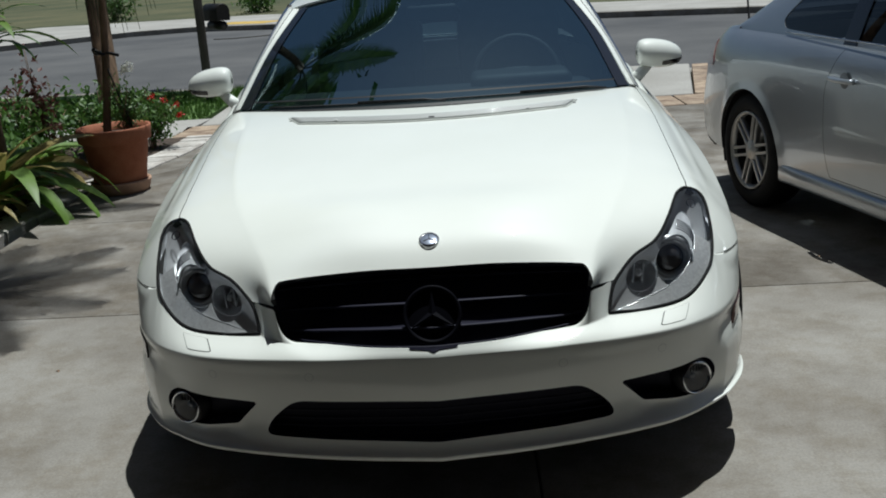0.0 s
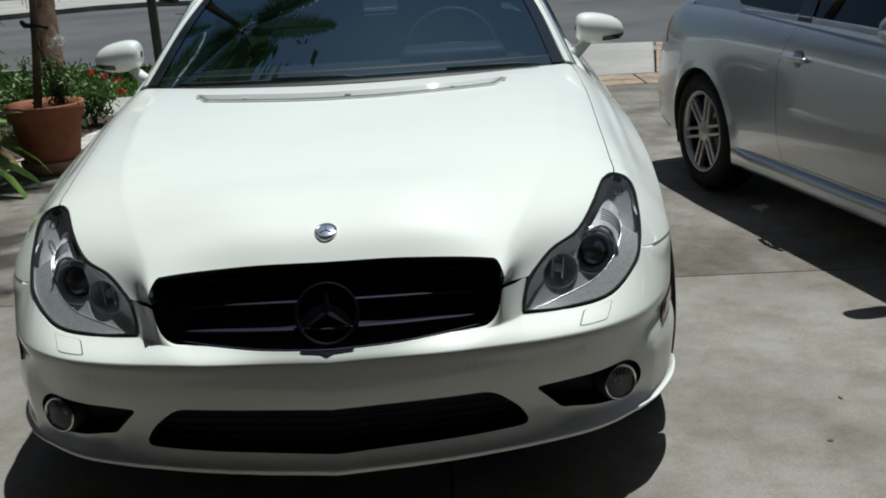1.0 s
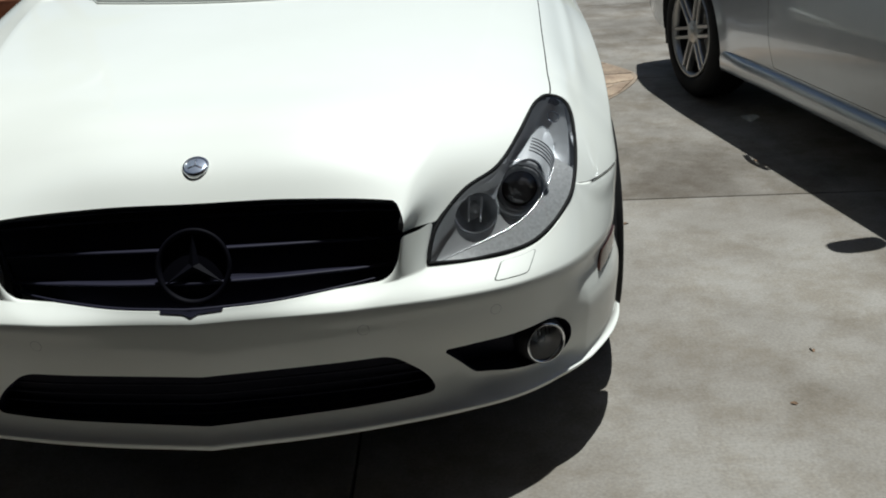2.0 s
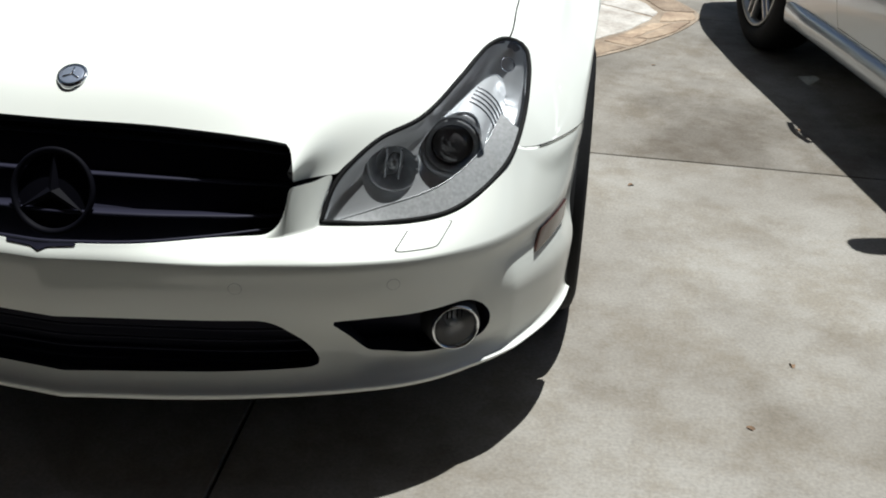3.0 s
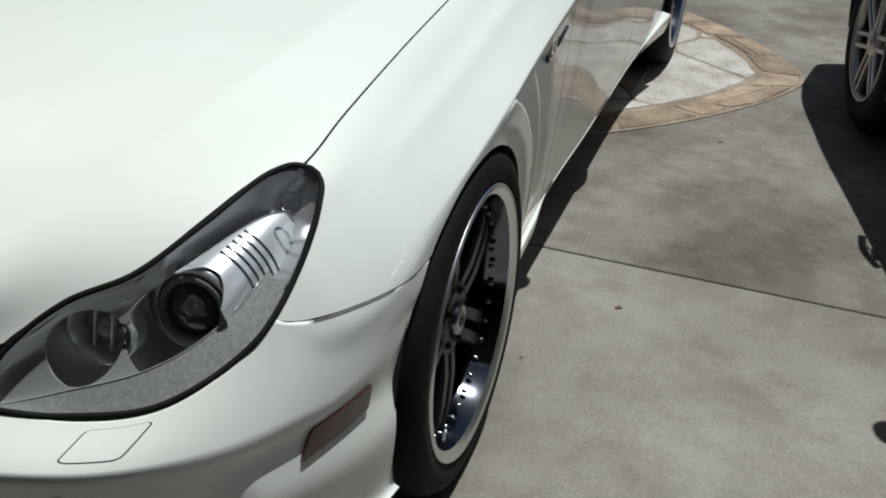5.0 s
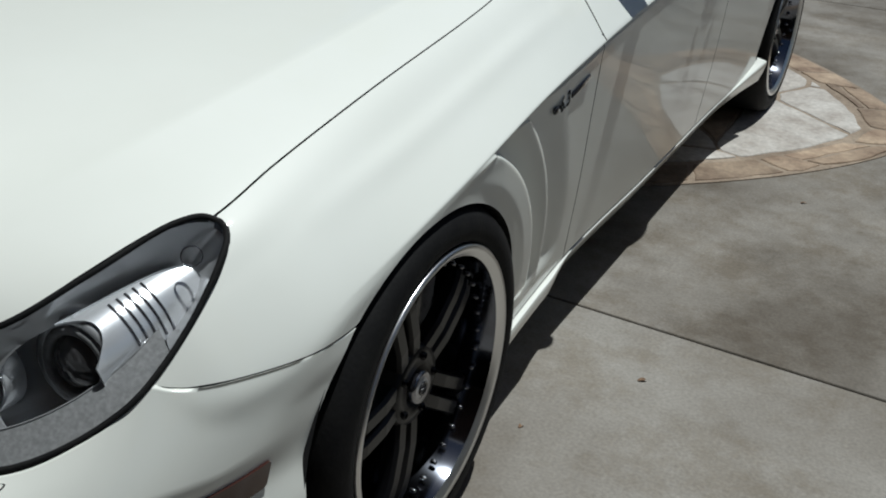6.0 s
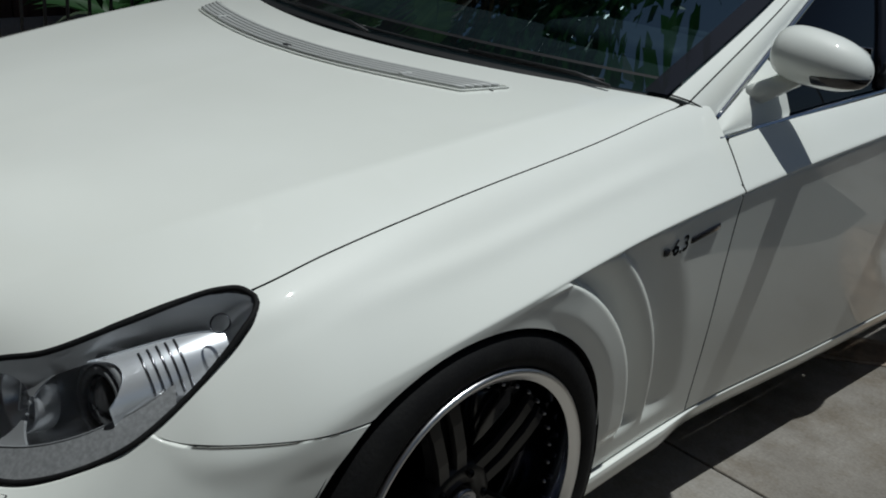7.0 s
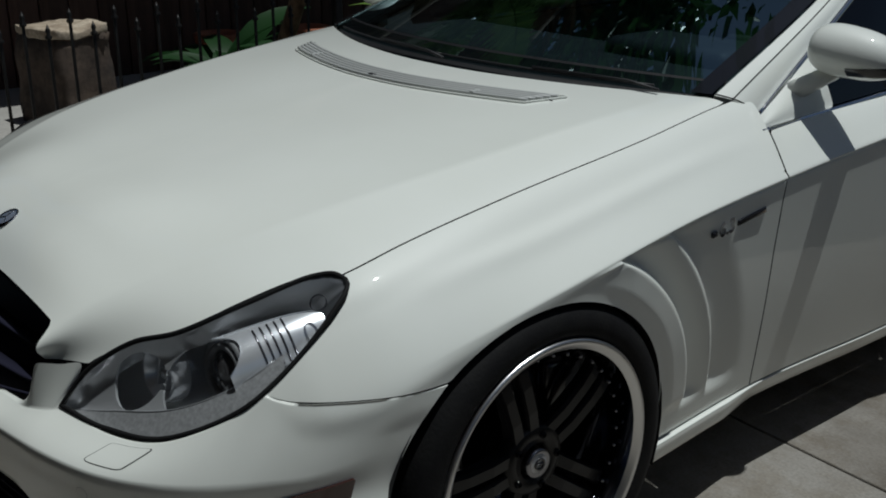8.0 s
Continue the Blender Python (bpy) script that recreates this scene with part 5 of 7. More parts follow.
# ---- wheels ----
def make_wheel(sx, yc, xface):
    """Deep black five-spoke wheel with a bright outer lip; xface is the lip's plane."""
    w = part("wheel", spun([(-0.003, 0.2432), (-0.02, 0.238), (-0.08, 0.226), (-0.15, 0.215), (-0.19, 0.215), (-0.20, 0.05)], 64), BARREL, None)
    w.parent = white_car
    part("tyre", spun([(-0.005, 0.262), (0.006, 0.275), (0.008, 0.295), (0.0, 0.318), (-0.018, 0.330), (-0.05, 0.335), (-0.18, 0.335), (-0.215, 0.325), (-0.23, 0.29), (-0.22, 0.25), (-0.1, 0.245)], 72, closed=True), RUBBER, w)
    part("rim_lip", spun([(-0.012, 0.264), (0.004, 0.266), (0.009, 0.262), (0.006, 0.254), (0.000, 0.247), (-0.003, 0.243)], 72), LIP, w, "bright metal wheel lip")
    for k in range(5):
        a = radians(36 + 72 * k)
        for d in (-0.085, 0.085):
            m = Matrix.Rotation(a, 4, "X")
            bm = bmesh.new()
            st = [(0.045, -0.044, 0.0150, 0.034), (0.11, -0.034, 0.0145, 0.030), (0.17, -0.033, 0.0140, 0.028), (0.205, -0.036, 0.0160, 0.026), (0.224, -0.042, 0.019, 0.022)]
            rings = []
            for r, x, hw, dp in st:
                off = d * (0.235 + 0.04 * (r - 0.045) / 0.177)
                rings.append([bm.verts.new((x + e, r, off + f)) for e, f in ((0, -hw * 0.75), (0, hw * 0.75), (-0.008, hw), (-dp, hw), (-dp, -hw), (-0.008, -hw))])
            for p, q in zip(rings, rings[1:]):
                for j in range(6):
                    bm.faces.new((p[j], p[(j + 1) % 6], q[(j + 1) % 6], q[j]))
            bm.faces.new(rings[0][::-1])
            bm.faces.new(rings[-1])
            bmesh.ops.recalc_face_normals(bm, faces=bm.faces)
            part("spoke", moved(bm, m), SPOKE_BLACK, w, smooth=False)
        bolt = moved(spun([(-0.05, 0.008), (-0.034, 0.008), (-0.032, 0.005)], 6), Matrix.Rotation(a + 0.63, 4, "X") @ pose(0, 0.056, 0))
        part("wheel_bolt", bolt, WHEEL_BLACK, w)
    part("hub", spun([(-0.10, 0.078), (-0.048, 0.076), (-0.040, 0.070), (-0.037, 0.040), (-0.10, 0.036)], 40), SPOKE_BLACK, w)
    cap = part("hub_cap", spun([(-0.05, 0.031), (-0.032, 0.031), (-0.027, 0.028), (-0.029, 0.022), (-0.030, 0.0)], 40), WHEEL_BOLT, w, "chrome hub cap with dark centre")
    part("cap_centre", spun([(-0.031, 0.022), (-0.0285, 0.020), (-0.027, 0.0)], 32), HOUSING, cap)
    part("cap_emblem", joined(spun([(-0.027, 0.0135), (-0.0245, 0.013), (-0.0245, 0.0095), (-0.027, 0.009)], 28, closed=True), block((0.004, 0.018, 0.004), (-0.0255, 0, 0), 0.001, 1)), BLACK_GLOSS, cap)
    rivet = None
    for k in range(35):
        a = 2 * math.pi * k / 35
        if rivet is None:
            rivet = part("lip_rivet", spun([(-0.028, 0.0045), (-0.019, 0.0045), (-0.016, 0.003), (-0.015, 0.0)], 6), WHEEL_BOLT, w)
            ob = rivet
        else:
            ob = new("lip_rivet", rivet.data)
            ob.parent = w
        ob.matrix_local = Matrix.Translation((-0.012, 0.222 * math.cos(a), 0.222 * math.sin(a)))
    part("brake_disc", spun([(-0.16, 0.17), (-0.13, 0.17), (-0.13, 0.06), (-0.16, 0.06)], 48, closed=True), WHEEL_BOLT, w)
    part("brake_caliper", moved(block((0.07, 0.11, 0.20), (-0.14, 0.145, 0.06), 0.02), pose(0, 0, 0)), BLACK_GLOSS, w)
    w.matrix_local = pose(xface, yc, HUB_Z) @ (Matrix.Identity(4) if sx > 0 else Matrix.Rotation(math.pi, 4, "Z"))
    return w


for sx in (1, -1):
    make_wheel(sx, HUB_F, 0.934 * sx)
    make_wheel(sx, HUB_R, 0.938 * sx)


# ---- mirrors, handles, fender badge ----
for sx in (1, -1):
    def shell(a, b, d=0.0, sx=sx):
        """Mirror housing: a runs round it, b from the inner end to the outer."""
        x = -np.cos(b)
        x = np.sign(x) * np.abs(x) ** 0.85
        r = np.sin(b) ** np.where(x < 0, 0.42, 0.80) * (1 - 0.13 * x)
        yy, zz = -np.cos(a) * r, np.sin(a) * r
        yy = np.minimum(yy, 0.55)
        return np.stack([sx * (0.922 + (0.094 + d) * x), 1.858 + (0.066 + d) * yy + 0.018 * x, 1.024 + (0.061 + d) * zz * np.where(zz < 0, 0.86, 1) - 0.010 * x], 1)

    mir = part("door_mirror", panel(shell, np.linspace(0, 2 * math.pi, 49), np.linspace(0.02, math.pi - 0.02, 40), None, 0.0, sx > 0), WHITE, white_car, "white door mirror with black lower strip")
    part("mirror_strip", panel(lambda a, b: shell(a, b, 0.0012), np.linspace(-1.5, 0.9, 60), np.linspace(1.4, 3.1, 60), lambda P, u, v: np.minimum.reduce([np.abs(P[:, 0]) - 0.925, 1.004 + 0.06 * (np.abs(P[:, 0]) - 0.95) - P[:, 2], P[:, 2] - 0.984 - 0.02 * (np.abs(P[:, 0]) - 0.95)]), 0.002, sx > 0), BLACK_GLOSS, mir)
    part("mirror_glass", moved(block((0.14, 0.004, 0.08), (0, 0, 0), 0.001), pose(0.925 * sx, 1.896, 1.024, 0, 0, 8 * sx)), CHROME, mir)
    part("mirror_arm", tube([(0.80 * sx, 1.79, 0.930), (0.835 * sx, 1.815, 0.955), (0.875 * sx, 1.85, 0.985)], 0.026, 10, taper=lambda q: 1 - 0.25 * q), WHITE, mir)
    # corner sail of the front window that carries the mirror
    sail = inside(rounded([(1.60, 0.860), (1.905, 0.880), (1.89, 0.985), (1.86, 1.04), (1.60, 0.91)], 0.01))
    part("mirror_sail", panel((lambda F: F)(lambda t, h: side_glass(t, h) + np.array([0.010, 0, 0])) if sx > 0 else mirror_x(lambda t, h: side_glass(t, h) + np.array([0.010, 0, 0])), np.linspace(0.0, 0.2, 60), np.linspace(0, 1, 40), lambda P, u, v: sail(P[:, 1], P[:, 2]), 0.008, sx < 0), WHITE, mir)
    for y0, door in ((2.43, shells[sx]), (3.40, shells[2 * sx])):
        x0 = float(BELOW(y0 + 0.1)[0]) + 0.006
        hz = 0.785 if y0 < 3 else 0.80
        # grey disc on the white door, its colour standing in for the recess's shade
        part("handle_recess", moved(spun([(0.0, 0.056), (0.004, 0.05), (0.002, 0.0)], 32), pose(x0 * sx - 0.003 * sx, y0 + 0.10, hz + 0.004) @ Matrix.Diagonal((sx, 1.5, 0.8, 1))), HOUSING, door)
        bar = [(x0 + 0.012 + 0.018 * math.sin(math.pi * q), y0 + 0.21 * q, hz + 0.008 * (q - 0.5)) for q in np.linspace(0, 1, 14)]
        part("door_handle", moved(tube([(x * sx, y, z) for x, y, z in bar], 0.012, 10), Matrix.Identity(4)), CHROME, door, "chrome door handle")
    # engine-size letters and a dark bar on the fender
    by, bz = 1.388, 0.700
    fx = max(fender_at(by, bz + 0.02)[0], fender_at(by + 0.15, bz + 0.03)[0]) - 0.0005
    text = bpy.data.curves.new("letters", "FONT")
    text.body, text.size, text.extrude, text.align_x = "6.3", 0.043, 0.0045, "LEFT"
    text.offset, text.shear = 0.0010, 0.12
    tob = bpy.data.objects.new("letters", text)
    scene.collection.objects.link(tob)
    bpy.context.view_layer.update()
    me = bpy.data.meshes.new_from_object(tob.evaluated_get(bpy.context.evaluated_depsgraph_get()))
    bpy.data.objects.remove(tob)
    me.materials.clear()
    me.materials.append(CHROME)
    let = new("fender_badge", me)
    let.parent = white_car
    tagged(let, "chrome 6.3 engine badge with dark bars")
    slope = 7
    here = pose(fx, by, bz, 90, 0, 90) @ pose(0, 0, 0, 0, 0, slope) if sx > 0 else pose(-fx, by + 0.09, bz + 0.008, 90, 0, -90) @ pose(0, 0, 0, 0, 0, -slope)
    let.matrix_local = here
    for x0, ln in ((-0.020, 0.016), (0.064, 0.098)):
        part("badge_bar", moved(block((ln, 0.013, 0.007), (x0 + ln / 2 if sx > 0 else 0.07 - x0 - ln / 2, 0.011, 0.001), 0.002), here), BLACK_GLOSS, white_car, "dark badge bar")

# ---- cabin ----
cab = part("dashboard", joined(block((1.36, 0.42, 0.16), (0, 1.86, 0.86), 0.06, 4), block((0.42, 0.25, 0.08), (0.36, 1.98, 0.945), 0.035, 4)), CABIN, white_car)
part("steering_wheel", moved(joined(tube([(0.185 * math.cos(a), 0.185 * math.sin(a), 0) for a in np.linspace(0, 2 * math.pi, 40)[:-1]], 0.015, 8, closed=True), block((0.14, 0.10, 0.04), (0, 0, -0.015), 0.02, 3), block((0.34, 0.03, 0.02), (0, 0, -0.01), 0.008)), pose(0.36, 2.22, 0.93, 66, 0, 0)), CABIN, white_car)


def seat(x, y, back=0.62, wide=0.50):
    s = part("seat", block((wide, 0.52, 0.18), (x, y, 0.60), 0.07, 4), GREYLEATHER, white_car)
    part("seat_back", moved(block((wide, 0.16, back), (0, 0, back / 2), 0.07, 4), pose(x, y + 0.26, 0.64, -16, 0, 0)), GREYLEATHER, s)
    part("head_rest", moved(block((0.26, 0.10, 0.16), (0, 0, 0.07), 0.045, 4), pose(x, y + 0.26 + back * 0.29, 0.64 + back * 0.97, -10, 0, 0)), GREYLEATHER, s)


for x in (-0.37, 0.37):
    seat(x, 2.62)
    seat(x, 3.42, 0.52, 0.54)
part("inner_mirror", block((0.23, 0.03, 0.065), (0, 2.22, 1.235), 0.02, 3), CABIN, white_car)


# ---- the silver coupe beside it ----
COUPE_Y = (0.05, 0.45, 0.90, 1.40, 2.10, 2.90, 3.60, 4.10, 4.40)


def coupe_line(xs, zs):
    return rail([(y, x, z) for y, x, z in zip(COUPE_Y, xs, zs)])


COUPE = (
    coupe_line((0,) * 9, (0.60, 0.80, 0.89, 0.96, 0.98, 0.99, 1.00, 0.99, 0.93)),
    coupe_line((0.42, 0.58, 0.64, 0.67, 0.68, 0.68, 0.68, 0.64, 0.54), (0.58, 0.77, 0.87, 0.94, 0.96, 0.97, 0.98, 0.965, 0.90)),
    coupe_line((0.56, 0.73, 0.79, 0.81, 0.815, 0.815, 0.805, 0.765, 0.66), (0.55, 0.71, 0.81, 0.885, 0.915, 0.935, 0.945, 0.93, 0.86)),
    coupe_line((0.62, 0.80, 0.855, 0.862, 0.865, 0.868, 0.868, 0.83, 0.73), (0.48, 0.60, 0.70, 0.76, 0.79, 0.81, 0.82, 0.80, 0.75)),
    coupe_line((0.64, 0.83, 0.876, 0.874, 0.874, 0.876, 0.880, 0.85, 0.76), (0.42, 0.50, 0.58, 0.60, 0.61, 0.62, 0.63, 0.62, 0.58)),
    coupe_line((0.64, 0.83, 0.874, 0.866, 0.866, 0.868, 0.876, 0.848, 0.77), (0.34, 0.40, 0.43, 0.44, 0.44, 0.44, 0.44, 0.44, 0.44)),
    coupe_line((0.62, 0.81, 0.86, 0.846, 0.845, 0.848, 0.862, 0.83, 0.75), (0.22, 0.22, 0.26, 0.285, 0.285, 0.285, 0.285, 0.27, 0.28)),
)
CA_F, CA_R, CA_RAD, C_TYRE = (0.92, 0.315), (3.60, 0.315), 0.340, 0.315


def coupe_body(y, v):
    out = np.empty((len(y), 3))
    for yy in np.unique(y):
        sel = y == yy
        xz = across([ln(yy) for ln in COUPE], v[sel])
        out[sel, 0], out[sel, 1], out[sel, 2] = xz[:, 0], yy, xz[:, 1]
    r = np.minimum(np.hypot(out[:, 1] - CA_F[0], out[:, 2] - CA_F[1]), np.hypot(out[:, 1] - CA_R[0], out[:, 2] - CA_R[1]))
    out[:, 0] += 0.012 * np.clip(1 - (r - 0.340) / 0.05, 0, 1) * np.clip((v - 3) / 0.5, 0, 1)
    return out


coupe = empty("silver_coupe_car", "silver-blue two-door coupe with alloy wheels, parked beside", "car")
coupe_rot = radians(11.5)


def coupe_arch(P):
    return np.minimum(np.hypot(P[:, 1] - CA_F[0], P[:, 2] - CA_F[1]), np.hypot(P[:, 1] - CA_R[0], P[:, 2] - CA_R[1])) - CA_RAD


DOOR0, DOOR1 = 1.42, 2.83
def door_back(z):
    return DOOR1 - 0.10 * np.clip((z - 0.70) / 0.25, 0, 1) ** 1.5 - 0.06 * np.clip((0.5 - z) / 0.25, 0, 1) ** 2


def coupe_door(P):
    return np.minimum.reduce([P[:, 1] - DOOR0, door_back(P[:, 2]) - P[:, 1], P[:, 2] - 0.315])


part("body", panel(both(coupe_body), np.linspace(0.06, 4.40, 190), np.concatenate([np.linspace(-6, -0.5, 60), np.linspace(-0.4, 0.4, 8), np.linspace(0.5, 6, 60)]),
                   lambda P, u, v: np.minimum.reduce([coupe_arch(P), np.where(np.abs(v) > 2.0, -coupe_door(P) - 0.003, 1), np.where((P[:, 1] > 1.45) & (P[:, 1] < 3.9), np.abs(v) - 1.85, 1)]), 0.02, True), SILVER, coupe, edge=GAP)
coupe_doors = {}
for sx, F, fl in ((1, coupe_body, True), (-1, mirror_x(coupe_body), False)):
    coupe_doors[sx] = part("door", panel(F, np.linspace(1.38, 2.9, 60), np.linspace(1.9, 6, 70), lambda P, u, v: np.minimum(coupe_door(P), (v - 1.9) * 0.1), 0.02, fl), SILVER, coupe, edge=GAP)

    def sill_bar(y, w, sx=sx):
        base = COUPE[6](y)[:, 0]
        pr = across(np.array([(0.0, 0.300), (0.016, 0.294), (0.028, 0.272), (0.026, 0.235), (0.006, 0.205), (-0.08, 0.195)]), w)
        taper_ = np.clip((y - 1.26) / 0.2, 0, 1) * np.clip((3.27 - y) / 0.2, 0, 1)
        return np.stack([sx * (base + pr[:, 0] * (0.4 + 0.6 * taper_)), y, pr[:, 1]], 1)

    part("side_skirt", panel(sill_bar, np.linspace(1.26, 3.26, 50), np.linspace(0, 5, 22), None, 0.0, fl), SILVER, coupe)


def coupe_end(s, w, y0, sign):
    a = np.abs(s)
    hw = across(np.array([(0.54, 0), (0.66, 0), (0.73, 0), (0.76, 0), (0.77, 0), (0.75, 0), (0.70, 0)]), w)[:, 0]
    z = across(np.array([(0.915, 0), (0.86, 0), (0.75, 0), (0.60, 0), (0.44, 0), (0.28, 0), (0.20, 0)]) if sign > 0 else np.array([(0.60, 0), (0.55, 0), (0.48, 0), (0.42, 0), (0.34, 0), (0.22, 0), (0.18, 0)]), w)[:, 0]
    out = across(np.array([(-0.02, 0), (0.03, 0), (0.05, 0), (0.06, 0), (0.07, 0), (0.05, 0), (0.0, 0)]), w)[:, 0]
    k = 1.0 if sign > 0 else 0.84
    return np.stack([hw * s * k, y0 + sign * (out * (1 - a**3)), z - 0.03 * a**3 * (w < 1)], 1)


part("rear_bumper", panel(lambda s, w: coupe_end(s, w, 4.395, 1), np.linspace(-1, 1, 40), np.linspace(0, 6, 30), None, 0.0, True), SILVER, coupe)
part("front_bumper", panel(lambda s, w: coupe_end(s, w, 0.075, -1), np.linspace(-1, 1, 40), np.linspace(0, 6, 30), None, 0.0, False), SILVER, coupe)
part("front_intake", moved(block((0.9, 0.02, 0.12), (0, -0.02, 0.30), 0.02), pose(0, 0, 0)), BLACK, coupe)
for sx in (-1, 1):
    lamp_poly = inside(rounded([(4.10, 0.74), (4.42, 0.70), (4.42, 0.86), (4.22, 0.88)], 0.04))
    F = (lambda f: f if sx > 0 else mirror_x(f))(lambda u, v: coupe_body(u, v) + np.array([0.004, 0.002, 0]))
    part("tail_lamp", panel(F, np.linspace(4.05, 4.40, 40), np.linspace(1.5, 4, 40), lambda P, u, v, f=lamp_poly: f(P[:, 1], P[:, 2]), 0.006, sx > 0), TAIL, coupe, "red tail lamp")
    hp = inside(rounded([(0.10, 0.52), (0.48, 0.66), (0.40, 0.72), (0.12, 0.60)], 0.03))
    part("head_lamp", panel(F, np.linspace(0.06, 0.55, 40), np.linspace(1.2, 4, 40), lambda P, u, v, f=hp: f(P[:, 1], P[:, 2]), 0.006, sx > 0), HOUSING, coupe)

COUPE_RAIL = rail([(0, 0.795, 1.36, 0.90), (0.22, 0.685, 1.85, 1.21), (0.36, 0.625, 2.18, 1.365), (0.55, 0.605, 2.65, 1.405), (0.75, 0.61, 3.15, 1.345), (0.9, 0.66, 3.62, 1.155), (1, 0.74, 3.98, 0.965)])
COUPE_BELT = rail([(0, 0.80, 1.36, 0.885), (0.5, 0.806, 2.4, 0.935), (1, 0.775, 4.0, 0.945)])


def coupe_side(t, h):
    a, b = COUPE_BELT(t), COUPE_RAIL(t)
    p = a + (b - a) * h[:, None]
    p[:, 0] += 0.015 * np.sin(np.pi * h)
    return p


def coupe_roof(u, w):
    q = COUPE_RAIL(w)
    mid = rail([(0, 1.10, 0.955), (0.22, 1.55, 1.25), (0.36, 2.02, 1.40), (0.55, 2.65, 1.43), (0.75, 3.25, 1.375), (0.9, 3.85, 1.13), (1, 4.12, 1.00)])(w)
    k = np.abs(u)
    return np.stack([q[:, 0] * u, q[:, 1] + (mid[:, 0] - q[:, 1]) * (1 - k**2), q[:, 2] + (mid[:, 1] - q[:, 2]) * (1 - k**3)], 1)


part("roof", panel(coupe_roof, np.linspace(-1, 1, 30), np.linspace(0.34, 0.77, 26), None, 0.01), SILVER, coupe)
part("windscreen", panel(coupe_roof, np.linspace(-0.94, 0.94, 24), np.linspace(0.02, 0.34, 16), None, 0.004), GLASS, coupe)
part("rear_window", panel(coupe_roof, np.linspace(-0.90, 0.90, 24), np.linspace(0.77, 0.98, 16), None, 0.004), DARKGLASS, coupe)
WIN_DOOR = inside(rounded([(1.50, 0.935), (2.70, 0.965), (2.66, 1.375), (2.20, 1.345)], 0.03))
WIN_REAR = inside(rounded([(2.79, 0.966), (3.40, 0.982), (3.45, 1.03), (3.16, 1.285), (2.75, 1.365)], 0.05))
for sx in (-1, 1):
    fl = sx < 0
    m = (lambda F: F) if sx > 0 else mirror_x
    out_ = lambda d: m(lambda t, h: coupe_side(t, h) + np.array([d, 0, 0]))
    part("window_surround", panel(m(coupe_side), np.linspace(0, 1, 70), np.linspace(0, 1, 30), lambda P, u, v: -np.maximum(WIN_DOOR(P[:, 1], P[:, 2]), WIN_REAR(P[:, 1], P[:, 2])), 0.006, fl), SILVER, coupe)
    for s2 in (-1, 1):
        part("roof_pillar", panel(coupe_roof, np.linspace(0.90, 1, 4) * s2, np.linspace(0, 1, 40), None, 0.0, s2 < 0), SILVER, coupe) if sx > 0 else None
    part("door_window", panel(out_(-0.004), np.linspace(0.0, 0.8, 60), np.linspace(0, 1, 30), lambda P, u, v: WIN_DOOR(P[:, 1], P[:, 2]) + 0.004, 0.0, fl), DARKGLASS, coupe)
    part("quarter_window", panel(out_(-0.004), np.linspace(0.3, 1, 60), np.linspace(0, 1, 30), lambda P, u, v: WIN_REAR(P[:, 1], P[:, 2]) + 0.004, 0.0, fl), DARKGLASS, coupe)
    part("window_post", panel(out_(0.003), np.linspace(0.4, 0.8, 40), np.linspace(0, 1, 20), lambda P, u, v: np.minimum(P[:, 1] - 2.685 + 0.05 * (P[:, 2] - 1), 2.80 - 0.05 * (P[:, 2] - 1) - P[:, 1]), 0.004, fl), BLACK_GLOSS, coupe)
    belt_pts = [COUPE_BELT(np.array([t]))[0] + np.array([0.012, 0, 0.028]) for t in np.linspace(0.03, 0.80, 40)]
    part("belt_trim", tube([(p[0] * sx, p[1], p[2]) for p in belt_pts], 0.0035, 6), CHROME, coupe)
    hx = 0.872
    # flat disc on the door, its dark colour standing in for the recess's shade
    part("handle_recess", moved(spun([(0.0, 0.038), (0.002, 0.034), (0.001, 0.0)], 28), pose((hx + 0.001) * sx, 2.665, 0.795) @ Matrix.Diagonal((sx, 1.0, 1.0, 1))), RECESS, coupe_doors[sx])
    part("door_handle", tube([((hx + 0.008 + 0.016 * math.sin(math.pi * q)) * sx, 2.585 + 0.20 * q, 0.795) for q in np.linspace(0, 1, 12)], 0.012, 8), SILVER, coupe_doors[sx])
    mirror_ob = bmesh.new()
    bmesh.ops.create_icosphere(mirror_ob, subdivisions=3, radius=1)
    for v in mirror_ob.verts:
        x, y, z = (math.copysign(abs(c) ** 0.8, c) for c in v.co)
        v.co = ((0.93 + 0.10 * x) * sx, 1.85 + 0.06 * min(y, 0.6), 0.985 + 0.065 * z)
    part("door_mirror", mirror_ob, SILVER, coupe)
part("floor_pan", joined(block((1.36, 3.6, 0.06), (0, 2.2, 0.20), 0.02), block((1.36, 1.9, 0.5), (0, 2.25, 0.47), 0.05), block((1.0, 3.4, 0.3), (0, 2.2, 0.50), 0.05)), BLACK, coupe)
part("antenna", tube([(-0.70, 3.94, 0.945), (-0.70, 3.95, 1.01), (-0.71, 4.0, 1.36)], 0.006, 6, taper=lambda q: 1.6 - q), BLACK, coupe)
for x in (-0.36, 0.36):
    s_ = part("seat", block((0.48, 0.5, 0.18), (x, 2.2, 0.62), 0.06, 3), CABIN, coupe)
    part("seat_back", moved(block((0.48, 0.15, 0.62), (0, 0, 0.31), 0.06, 3), pose(x, 2.44, 0.66, -15, 0, 0)), CABIN, s_)
part("dashboard", block((1.3, 0.4, 0.2), (0, 1.55, 0.88), 0.06, 3), CABIN, coupe)
